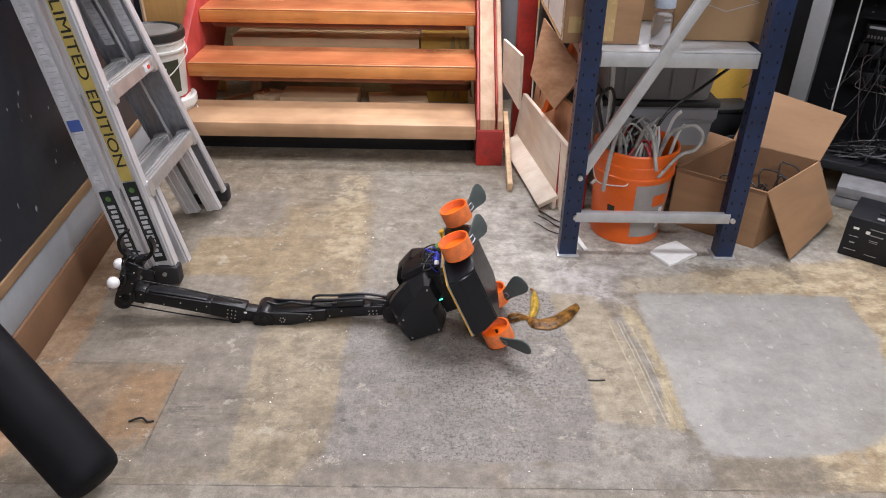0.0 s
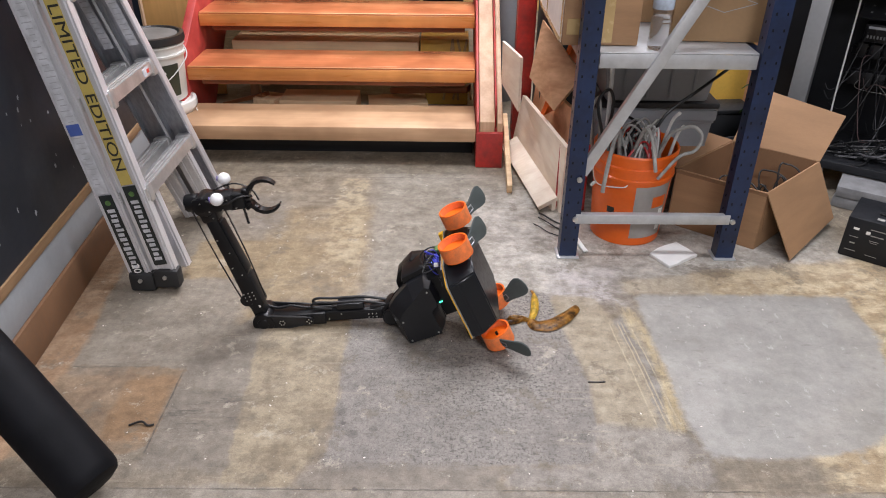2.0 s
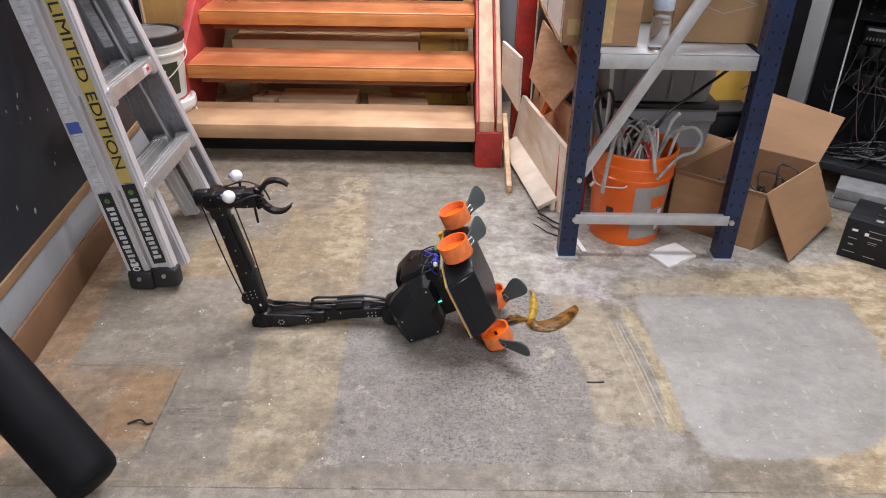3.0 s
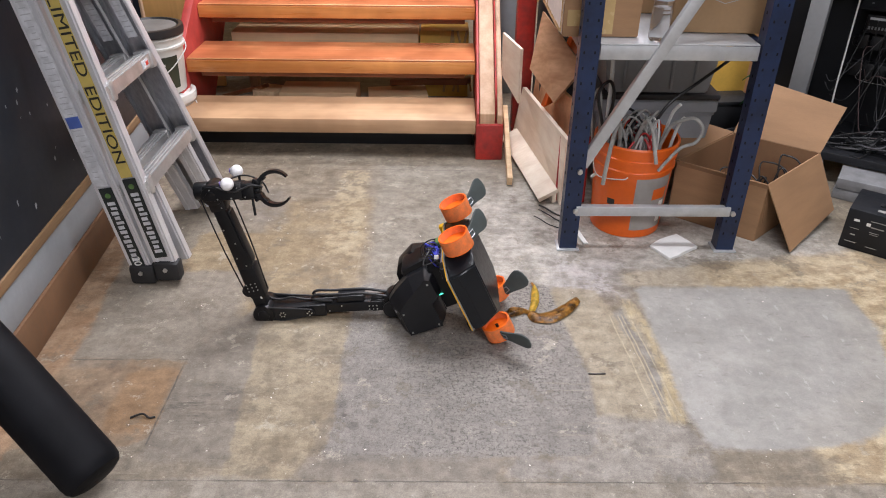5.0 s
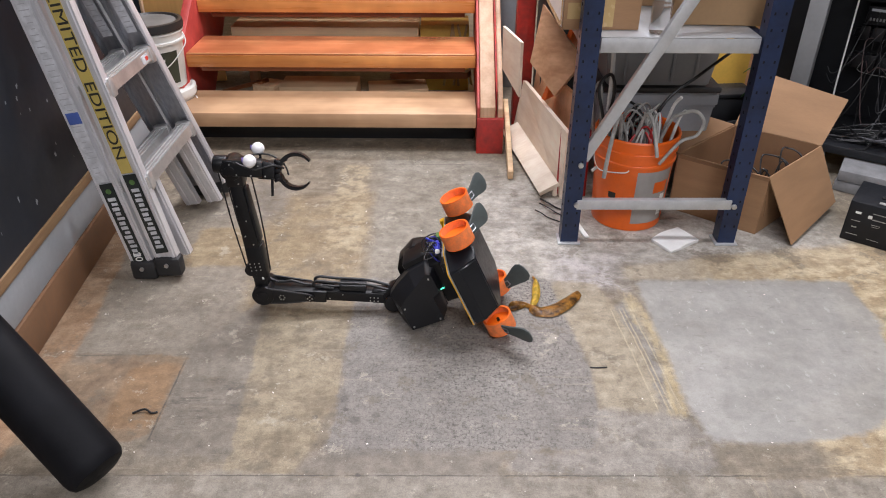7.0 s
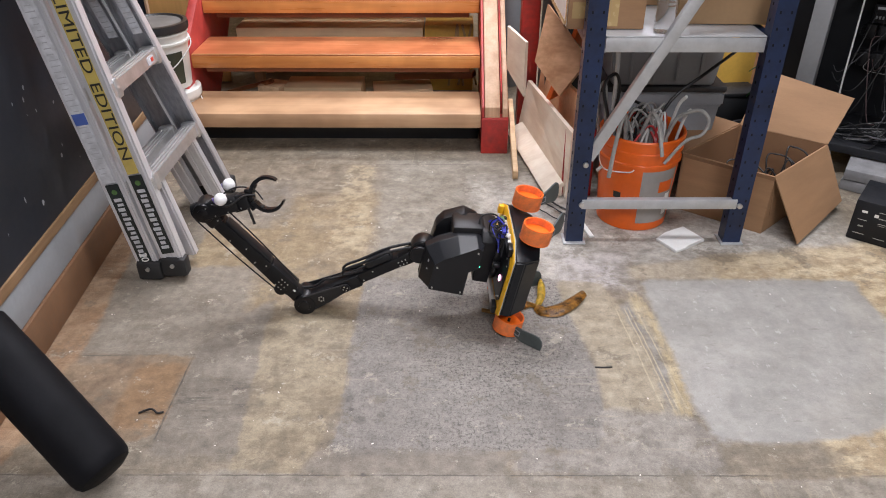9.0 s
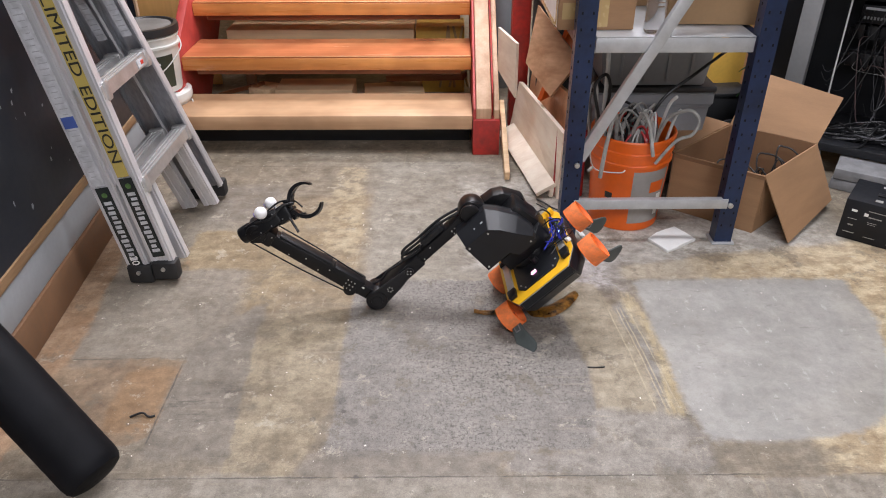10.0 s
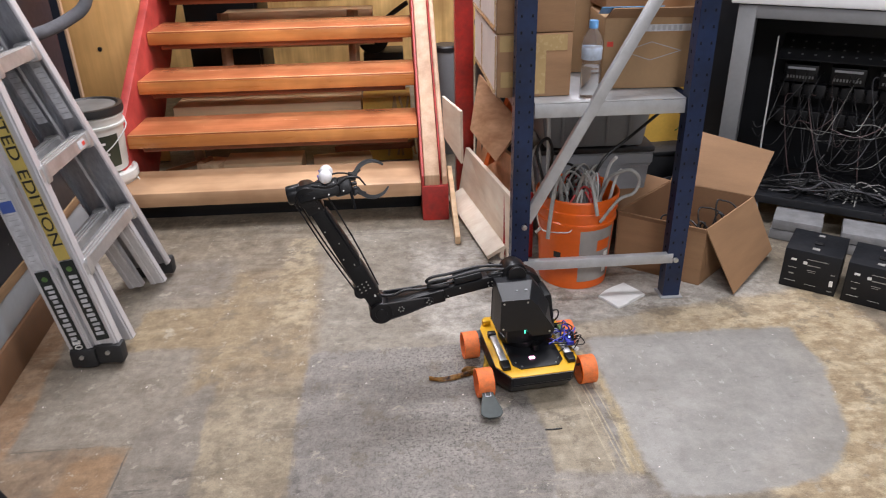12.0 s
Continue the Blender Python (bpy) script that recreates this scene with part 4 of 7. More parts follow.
for x in (XA, XB):
    for y in (0.008, 0.612):
        bm = bmesh.new()
        box(bm, RW + 0.012, 0.05, 0.07, pose(x, y, 0.035, 0, LEAN, 0), 0.012)
        ft = part("foot", bm, M["rubber"], ladder, "black rubber foot")
        part("bolt", one(cyl, 0.007, 0.006, pose(x, -0.02 if y < 0.3 else 0.64, 0.046, 90)), M["bolt"], ft)
for i in range(3):
    z = 0.335 + 0.31 * i
    wide_y = 0.585 - 0.31 * z
    for x in (XA, XB):
        bm = bmesh.new()
        prof = [(-0.015, -0.016), (-0.006, -0.016), (-0.005, 0.010), (0.029, 0.010), (0.029, -0.018), (0.039, -0.018), (0.039, 0.021), (0.032, 0.021), (0.031, 0.0235), (0.026, 0.0235), (0.025, 0.021),
                (0.018, 0.021), (0.017, 0.0235), (0.011, 0.0235), (0.010, 0.021), (0.003, 0.021), (0.002, 0.0235), (-0.004, 0.0235), (-0.005, 0.021), (-0.015, 0.021)]
        prism(bm, [(px_, pz_) for px_, pz_ in prof], -wide_y - 0.005, -0.005, Matrix.Translation((x, 0, z)) @ Matrix(((1, 0, 0, 0), (0, 0, -1, 0), (0, 1, 0, 0), (0, 0, 0, 1))))
        rung = part("rung", bm, M["alu_cast"], ladder)
        for y in (0.035, wide_y - 0.02):
            part("bracket", one(box, 0.062, 0.034, 0.062, pose(x + 0.014, y, z), 0.01), M["alu_cast"], rung)
part("warning_label", one(box, 0.0016, 0.05, 0.026, pose(XB + 0.0398, 0.30, 0.645), 0.0), M["sticker_white"], ladder, "white label with red print")
part("warning_mark", one(box, 0.0016, 0.018, 0.012, pose(XB + 0.0412, 0.31, 0.645), 0.0), M["print_red"], ladder, "red mark on the label")
# stickers on the near rails
YS = -0.0052
part("yellow_label", one(box, 0.037, 0.0016, 0.78, pose(XB - 0.004, YS, 0.775), 0.0), M["sticker_yellow"], ladder, "yellow label with black letters")
for word, wz in (("LIMITED", 0.822), ("EDITION", 0.556)):
    writing("lettering", word, 0.048, M["print_black"], ladder, pose(XB - 0.004, YS - 0.0016, wz, 90, 0, 0) @ pose(0, 0, 0, 0, 0, -90) @ Matrix.Diagonal((1.33, 0.92, 1.0, 1.0)), "black capital lettering " + word)
for x in (XA, XB):
    part("black_label", one(box, 0.042, 0.0016, 0.29, pose(x - 0.002, YS, 0.235 if x == XB else 0.215), 0.0), M["sticker_black"], ladder, "black maker's label")
    zc = 0.235 if x == XB else 0.215
    for i in range(13):
        part("label_bar", one(box, (0.025, 0.020, 0.023, 0.017)[i % 4], 0.0012, (0.0115, 0.0095, 0.012)[i % 3], pose(x - 0.002 + (0.0, 0.002, -0.001)[i % 3], YS - 0.0012, zc + 0.090 - i * 0.0175), 0.0), M["sticker_white"], ladder)
    part("label_mark", one(cyl, 0.009, 0.0012, pose(x - 0.002, YS - 0.0012, zc + 0.118, 90), None, 12), M["pcb"], ladder, "green round mark")
writing("lettering", "20", 0.036, M["print_white"], ladder, pose(XA - 0.002, YS - 0.0016, 0.088, 90, 0, 0) @ pose(0, 0, 0, 0, 0, -90), "white number 20")
part("white_label", one(box, 0.042, 0.0016, 0.80, pose(XA - 0.006, YS, 0.765), 0.0), M["sticker_white"], ladder, "long white instruction label with grey print")
random.seed(4)
for i in range(44):
    z = 0.40 + i * 0.0172
    if 0.56 < z < 0.60:
        continue
    part("label_bar", one(box, random.uniform(0.012, 0.030), 0.0010, 0.0028, pose(XA - 0.006 + random.uniform(-0.003, 0.003), YS - 0.001, z), 0.0), M["print_grey"], ladder)
part("label_mark", one(box, 0.040, 0.0012, 0.036, pose(XA - 0.006, YS - 0.0012, 0.58), 0.0), M["print_blue"], ladder, "blue block on the white label")
for x in (XA, XB):
    flare(part("white_label", one(box, 0.034, 0.0014, 0.24, pose(x, 0.0, 0.84), 0.0), M["sticker_white"], ladder, "white instruction label with grey print"), 0.592, 0.31)
    flare(part("label_mark", one(box, 0.030, 0.0012, 0.02, pose(x, -0.0012, 0.942), 0.0), M["print_red"], ladder, "red block on the label"), 0.592, 0.31)
    for i in range(10):
        flare(part("label_bar", one(box, 0.022, 0.0010, 0.003, pose(x, -0.0012, 0.74 + i * 0.018), 0.0), M["print_grey"], ladder), 0.592, 0.31)

# grey handle bar behind the ladder
hb = thing("grey_hand_rail", pose(0, 0, 0), "bent grey foam-covered bar fixed to the wall", "rail")
part("bar", one(tube, [(-1.262, 2.60, 0.97), (-1.20, 2.63, 0.955), (-1.12, 2.74, 0.985), (-1.06, 2.80, 1.05), (-1.04, 2.82, 1.25)], 0.022, 12), M["grey_foam"], hb)
part("bracket", one(box, 0.012, 0.08, 0.08, pose(-1.262, 2.60, 0.97), 0.003), M["cab_grey"], hb)

# ---- stacked white pails ----


def pail(name, m, h, r0, r1, lid_mat, label, dark_label):
    p = thing(name, m, label, "pail", "white pails")
    bm = bmesh.new()
    lathe(bm, [(0.0, 0.0), (r0 - 0.004, 0.0), (r0, 0.006), (r0 + (r1 - r0) * 0.72, h * 0.72), (r1 + 0.005, h * 0.73), (r1 + 0.006, h * 0.765), (r1 - 0.003, h * 0.775),
               (r1, h * 0.87), (r1 + 0.006, h * 0.875), (r1 + 0.006, h * 0.90), (r1, h * 0.91), (r1, h), (0.0, h)], None, 40)
    part("body", bm, M["white_plastic"], p)
    bm = bmesh.new()
    lathe(bm, [(r1 + 0.002, h - 0.022), (r1 + 0.010, h - 0.022), (r1 + 0.012, h - 0.005), (r1 + 0.010, h + 0.012), (r1 - 0.006, h + 0.014), (r1 - 0.016, h + 0.004), (0.0, h + 0.004)], None, 40)
    lid = part("lid", bm, lid_mat, p)
    part("lid_top", one(cyl, r1 - 0.018, 0.003, pose(0, 0, h + 0.0062), None, 40), M["lid_top"] if dark_label else lid_mat, lid, "dusty grey lid top" if dark_label else "")
    if dark_label:
        bm = bmesh.new()
        seg = 16
        for i in range(seg):
            a0, a1 = [radians(-110 + 88 * j / seg) for j in (i, i + 1)]
            ra, rb = r0 + (r1 - r0) * 0.10 + 0.0015, r0 + (r1 - r0) * 0.62 + 0.0015
            v = [bm.verts.new((ra * math.cos(a0), ra * math.sin(a0), h * 0.10)), bm.verts.new((ra * math.cos(a1), ra * math.sin(a1), h * 0.10)),
                 bm.verts.new((rb * math.cos(a1), rb * math.sin(a1), h * 0.62)), bm.verts.new((rb * math.cos(a0), rb * math.sin(a0), h * 0.62))]
            bm.faces.new(v)
        bmesh.ops.remove_doubles(bm, verts=bm.verts, dist=1e-5)
        part("label", bm, M["label_dark"], p, "dark green label")
        for z, wd in ((0.50, 0.03), (0.36, 0.035), (0.32, 0.05)):
            rr = r0 + (r1 - r0) * z + 0.004
            a = radians(-58)
            part("label_bar", one(box, wd, 0.001, 0.010, pose(rr * math.cos(a), rr * math.sin(a), h * z, 0, 0, 28)), M["print_white"], p)
    bm = bmesh.new()
    tube(bm, [(r1 + 0.008, 0.0, h * 0.86), (r1 + 0.028, -0.04, h * 0.72), (r1 * 0.9, -0.10, h * 0.5), (r1 * 0.55, -r1 * 0.93, h * 0.36)], 0.0028)
    part("handle", bm, M["cable_white"], p, "white wire handle")
    return p


pail("white_pail", pose(-1.345, 3.27, 0.0), 0.225, 0.125, 0.138, M["white_plastic"], "white plastic pail with a white lid standing on the floor", False)
pail("white_pail", pose(-1.355, 3.28, 0.243), 0.285, 0.118, 0.136, M["lid_black"], "white plastic pail with black lid, stacked on another pail", True)

# ---- red post and leaning boards ----
bm = one(box, 0.085, 0.085, 2.9, pose(0, 0, 1.45), 0.005)
post = thing("red_post", pose(0.352, 3.44, 0), "square red painted wooden post", "post")
part("shaft", bm, M["red"], post)


def board(name, corners, t, mat, label):
    b = thing(name, pose(0, 0, 0), label, "board")
    part("sheet", one(sheet, corners, t), mat, b)
    return b


pb = board("plywood_sheet", [(0.472, 2.612, 0.0), (0.335, 3.375, 0.0), (0.372, 3.375, 0.235), (0.474, 2.612, 0.285)], -0.020, M["birch"], "pale birch plywood sheet leaning on edge")
for i in range(3):
    part("ply_layer", one(box, 0.0035, 0.0016, 0.272, pose(0.4765 + i * 0.0062, 2.6128, 0.142, 0, 0.4, 0)), M["ply_edge"], pb, "dark plywood layer at the edge")
board("plywood_sheet", [(0.525, 2.74, 0.0), (0.40, 3.36, 0.0), (0.43, 3.36, 0.33), (0.535, 2.74, 0.37)], -0.018, M["brown_ply"], "brown stained plywood sheet leaning behind the pale one")
board("slanted_board", [(0.335, 2.98, 0.45), (0.43, 2.86, 0.345), (0.535, 2.86, 0.495), (0.375, 3.0, 0.68)], -0.02, M["brown_ply"], "stained orange-brown plywood panel wedged at a slant")
plank("orange_board", (0.44, 3.02, 0.28), (0.53, 2.95, 0.62), 0.10, 0.02, M["orange"], "orange painted board behind the rack post")
board("offcut", [(0.236, 3.20, 0.35), (0.297, 3.0, 0.29), (0.295, 3.0, 0.525), (0.231, 3.20, 0.54)], -0.012, M["birch"], "pale plywood offcut hanging beside the stairs")
# an angle made of two planks
ang = thing("plank_angle", along((0.400, 2.625, 0.0), (0.283, 3.28, 0.0)), "two pine planks joined to an angle, lying on the floor", "timber")
part("plank", one(box, 0.66, 0.088, 0.018, pose(0.33, -0.008, 0.036, -27), 0.002), M["birch"], ang)
part("plank", one(box, 0.655, 0.018, 0.044, pose(0.33, -0.034, 0.022), 0.002), M["birch"], ang)
plank("narrow_lath", (0.262, 2.79, 0.0), (0.262, 3.26, 0.15), 0.022, 0.045, M["pine"], "narrow pine lath leaning beside the stairs")
plank("red_board", (0.50, 2.66, 0.0), (0.505, 2.70, 0.27), 0.12, 0.02, M["red"], "dark red board standing behind the rack post")
dk = thing("dark_crate", pose(0.50, 3.42, 0), "dark block filling the corner behind the boards", "crate")
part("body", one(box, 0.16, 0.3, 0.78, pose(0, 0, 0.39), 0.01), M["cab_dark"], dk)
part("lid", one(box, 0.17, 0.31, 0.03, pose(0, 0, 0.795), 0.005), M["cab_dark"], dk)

# ---- the rack ----
rack = thing("pallet_rack_frame", pose(0, 0, 0), "dark blue perforated steel rack frame with zinc braces and a shelf", "rack")
RY = 2.27
for x in (0.441, 1.012):
    bm = bmesh.new()
    wv, dp = 0.062, 0.055
    w2, tt = wv / 2, 0.003
    prism(bm, [(-w2, 0), (w2, 0), (w2, dp), (w2 - 0.012, dp), (w2 - 0.012, dp - tt), (w2 - tt, dp - tt), (w2 - tt, tt), (-w2 + tt, tt), (-w2 + tt, dp - tt), (-w2 + 0.012, dp - tt), (-w2 + 0.012, dp), (-w2, dp)], 0.0, 2.3, pose(x, RY - 0.0015, 0))
    up = part("upright", bm, M["blue"], rack)
    for i in range(25):
        z = 0.075 + i * 0.05
        for sx in (-0.017, 0.017):
            bm = bmesh.new()
            prism(bm, [(-0.003, -0.0045), (0.003, -0.0045), (0.0024, 0.0045), (-0.0024, 0.0045)], 0, 0.0012, pose(x + sx, RY - 0.0014, z, 90))
            part("slot", bm, M["hole"], up)
        part("slot", one(box, 0.0012, 0.006, 0.009, pose(x - wv / 2 - 0.0004, RY + 0.03, z + 0.02)), M["hole"], up)
    part("base_plate", one(box, 0.082, 0.075, 0.006, pose(x, RY + 0.022, 0.003), 0.002), M["zinc"], rack, "zinc base plate")


def brace(p, q, w, name="brace"):
    d = (Vector(q) - Vector(p)).length
    bm = bmesh.new()
    box(bm, d, 0.003, w, pose(d / 2, 0, 0), 0.0008)
    box(bm, d, 0.022, 0.003, pose(d / 2, 0.011, w / 2), 0.0008)
    box(bm, d, 0.022, 0.003, pose(d / 2, 0.011, -w / 2), 0.0008)
    part(name, bm, M["zinc"], rack, "", along(p, q))


brace((0.455, RY - 0.005, 0.160), (1.0, RY - 0.005, 0.163), 0.034)
brace((0.462, RY + 0.004, 0.331), (0.936, RY + 0.004, 1.235), 0.034)
for bx_, bz_ in ((0.452, 0.317), (0.452, 0.163), (1.008, 0.160), (0.452, 1.28), (1.0, 1.26)):
    part("bolt", one(cyl, 0.0095, 0.012, pose(bx_, RY - 0.012, bz_, 90), None, 10, 0.002), M["bolt"], rack, "zinc bolt head")
shelf = bmesh.new()
box(shelf, 0.50, 0.76, 0.004, pose(0.727, 2.66, 0.748), 0.001)
deck_ = part("shelf", shelf, M["zinc"], rack, "zinc steel shelf")
part("front_lip", one(box, 0.50, 0.003, 0.046, pose(0.727, 2.281, 0.722), 0.001), M["zinc"], deck_)
part("back_lip", one(box, 0.50, 0.003, 0.046, pose(0.727, 3.04, 0.722), 0.001), M["zinc"], deck_)
for x in (0.455, 0.998):
    part("beam", one(box, 0.04, 0.95, 0.06, pose(x, 2.79, 0.712), 0.004), M["blue"], rack)

# ---- orange bucket full of cables ----
bk = thing("orange_bucket", pose(0.69, 2.485, 0, 0, 0, 0), "orange plastic bucket full of grey cables", "bucket")
bm = bmesh.new()
lathe(bm, [(0.0, 0.004), (0.124, 0.004), (0.126, 0.0), (0.130, 0.003), (0.1445, 0.262), (0.1505, 0.263), (0.1505, 0.272), (0.1455, 0.276), (0.1468, 0.305), (0.1525, 0.306), (0.1525, 0.316),
           (0.147, 0.320), (0.1485, 0.348), (0.154, 0.350), (0.155, 0.360), (0.151, 0.366), (0.145, 0.363), (0.143, 0.34), (0.124, 0.02), (0.0, 0.02)], None, 56)
part("body", bm, M["orange"], bk)


def wrap(bm, a0, a1, z0, z1, lift, seg=14):
    """A curved label on the bucket's side."""
    rad = lambda z: 0.130 + (z - 0.003) * (0.0145 / 0.259) + lift
    for i in range(seg):
        b0, b1 = [radians(a0 + (a1 - a0) * j / seg) for j in (i, i + 1)]
        v = [bm.verts.new((rad(z) * math.cos(b), rad(z) * math.sin(b), z)) for b, z in ((b0, z0), (b1, z0), (b1, z1), (b0, z1))]
        bm.faces.new(v)
    bmesh.ops.remove_doubles(bm, verts=bm.verts, dist=1e-5)


part("label", one(wrap, -96, -36, 0.035, 0.25, 0.0012), M["label_grey"], bk, "grey printed label")
part("logo", one(wrap, -68, -42, 0.16, 0.205, 0.0022), M["orange"], bk, "plain orange square on the label")
part("logo", one(wrap, -92, -62, 0.108, 0.140, 0.0022), M["print_red"], bk, "plain red block on the label")
part("logo", one(wrap, -90, -66, 0.098, 0.106, 0.0022), M["print_white"], bk, "white bar on the label")
part("logo", one(wrap, -52, -42, 0.06, 0.15, 0.0022), M["print_white"], bk, "white bar on the label")
part("logo", one(wrap, -136, -124, 0.13, 0.155, 0.0012), M["print_black"], bk, "small dark print")
bm = bmesh.new()
tube(bm, [(-0.150, -0.03, 0.30), (-0.158, -0.05, 0.27), (-0.14, -0.085, 0.235), (-0.07, -0.145, 0.25), (-0.05, -0.15, 0.262)], 0.0022)
tube(bm, [(-0.148, -0.06, 0.232), (-0.165, -0.07, 0.222)], 0.006)
part("handle", bm, M["cable_white"], bk, "wire handle with a white grip")
random.seed(11)
cab_sets = [("cable", M["cable_grey"], 26, 0.0042), ("cable", M["cable_white"], 5, 0.004), ("cable", M["cable_red"], 5, 0.004), ("cable", M["cable_black"], 6, 0.005)]
for nm, mt, cnt, r in cab_sets:
    for i in range(cnt):
        a, b = random.uniform(0, 6.28), random.uniform(0, 6.28)
        r0, r1 = random.uniform(0.02, 0.10), random.uniform(0.02, 0.10)
        hh = random.uniform(0.34, 0.43)
        cobj = bmesh.new()
        tube(cobj, [(r0 * math.cos(a), r0 * math.sin(a), 0.24), (r0 * math.cos(a) * 1.05, r0 * math.sin(a) * 1.05, hh * 0.9),
                    ((r0 * math.cos(a) + r1 * math.cos(b)) / 2 + random.uniform(-0.03, 0.03), (r0 * math.sin(a) + r1 * math.sin(b)) / 2, hh + 0.02),
                    (r1 * math.cos(b) * 1.05, r1 * math.sin(b) * 1.05, hh * 0.88), (r1 * math.cos(b), r1 * math.sin(b), 0.24)], r, 7, 5)
        o = part(nm, cobj, mt, None, "", pose(0.69, 2.485, 0.0))
        tagged(o, "thick grey cable looped in the bucket" if mt is M["cable_grey"] else "thin cable looped in the bucket", "cable", "cables in the bucket")


def loose_cable(pts, r, mat, label, name="cable"):
    ob = part(name, one(tube, pts, r, 8, 6), mat)
    return tagged(ob, label, "cable")


loose_cable([(0.62, 2.43, 0.30), (0.60, 2.40, 0.44), (0.575, 2.35, 0.43), (0.555, 2.315, 0.34), (0.545, 2.30, 0.25)], 0.0075, M["cable_grey"], "stiff grey cable end hanging out of the bucket")
loose_cable([(0.66, 2.45, 0.28), (0.68, 2.38, 0.45), (0.70, 2.34, 0.44), (0.715, 2.31, 0.36), (0.72, 2.30, 0.33)], 0.007, M["cable_grey"], "stiff grey cable end hanging out of the bucket")
loose_cable([(0.74, 2.33, 0.29), (0.80, 2.33, 0.375), (0.855, 2.34, 0.395), (0.875, 2.35, 0.44), (0.85, 2.37, 0.47), (0.81, 2.39, 0.455), (0.78, 2.41, 0.42), (0.75, 2.43, 0.3)], 0.0062, M["cable_grey"], "thick grey cable bent over the bucket rim")
loose_cable([(0.80, 2.45, 0.30), (0.815, 2.43, 0.42), (0.83, 2.42, 0.455)], 0.006, M["cable_white"], "thick pale cable end sticking out of the bucket")
loose_cable([(0.77, 2.47, 0.3), (0.785, 2.43, 0.46), (0.80, 2.40, 0.51)], 0.006, M["cable_white"], "pale cable end sticking up out of the bucket")
loose_cable([(0.72, 2.5, 0.3), (0.78, 2.5, 0.46), (0.9, 2.55, 0.54), (1.03, 2.62, 0.61), (1.12, 2.68, 0.66)], 0.006, M["cable_black"], "black cable running from the bucket to the side")
loose_cable([(0.60, 2.50, 0.25), (0.55, 2.46, 0.42), (0.53, 2.48, 0.52), (0.575, 2.52, 0.55), (0.60, 2.54, 0.48), (0.585, 2.55, 0.35)], 0.006, M["cable_black"], "black cable loop beside the bucket")
loose_cable([(0.545, 2.55, 0.30), (0.515, 2.5, 0.47), (0.54, 2.52, 0.52), (0.56, 2.54, 0.40), (0.57, 2.56, 0.1)], 0.005, M["cable_grey"], "thin grey cable loop beside the bucket")
loose_cable([(0.525, 2.56, 0.62), (0.57, 2.56, 0.625), (0.585, 2.56, 0.60), (0.59, 2.56, 0.40)], 0.008, M["zinc"], "bent metal tube behind the rack post", "metal_tube")

# white plastic strip and foam block on the floor
plank("white_strip", (0.512, 2.30, 0.002), (0.475, 2.47, 0.002), 0.018, 0.008, M["styro"], "narrow white plastic strip lying on the floor")
bm = bmesh.new()
prism(bm, [(-0.082, -0.05), (-0.03, -0.058), (0.0, -0.052), (0.068, -0.062), (0.074, -0.01), (0.082, 0.045), (0.02, 0.05), (-0.01, 0.058), (-0.068, 0.05), (-0.074, 0.0)], 0, 0.012, None, 0.003)
tagged(part("foam_block", bm, M["styro"], None, "", pose(0.828, 2.288, 0.0, 0, 0, 38)), "flat white foam block lying on the floor", "foam block")
# loose thin wires by the rack foot
random.seed(5)
for i in range(5):
    x, y = random.uniform(0.36, 0.40), random.uniform(2.36, 2.56)
    loose_cable([(x - 0.02, y + 0.06, 0.004), (x + 0.0, y + 0.02, 0.012), (x + 0.03, y - 0.01, 0.006), (x + 0.06 + 0.01 * i, y - 0.05, 0.004)], 0.0022, M["cable_black"], "thin dark wire lying by the rack foot", "wire")

# ---- grey totes ----


def tote(name, m, sx, sy, h, label):
    t = thing(name, m, label, "storage tote", "stacked totes")
    bm = bmesh.new()
    lo, hi = 0.88, 1.0
    ring = lambda k, z: [bm.verts.new((sx / 2 * k * a, sy / 2 * k * b, z)) for a, b in ((-1, -1), (1, -1), (1, 1), (-1, 1))]
    rr = [ring(lo, 0), ring(hi * 0.985, h * 0.86), ring(1.03, h * 0.87), ring(1.03, h), ring(0.97, h), ring(lo * 0.97, 0.01)]
    bm.faces.new(list(reversed(rr[0])))
    for a, b in zip(rr, rr[1:]):
        for i in range(4):
            bm.faces.new((a[i], a[(i + 1) % 4], b[(i + 1) % 4], b[i]))
    bm.faces.new(rr[-1])
    bmesh.ops.bevel(bm, geom=list(bm.edges), offset=0.006, segments=2, affect="EDGES")
    part("body", bm, M["tote"], t)
    bm = bmesh.new()
    box(bm, sx * 1.05, sy * 1.05, 0.025, pose(0, 0, h + 0.0135), 0.008)
    part("lid", bm, M["tote_dark"], t, "dark lid")
    for x in (-0.3, -0.1, 0.1, 0.3):
        part("rib", one(box, 0.012, 0.008, h * 0.7, pose(x * sx, -sy / 2 * 0.935 - 0.004, h * 0.44, -3.4), 0.003), M["tote"], t)
    return t


tote("grey_tote", pose(0.82, 2.92, 0.0), 0.47, 0.34, 0.40, "grey plastic storage tote with a dark lid, standing on the floor")
tote("grey_tote", pose(0.815, 2.90, 0.428), 0.45, 0.33, 0.22, "grey plastic storage tote stacked on another")

# ---- boxes and bottle on the shelf ----


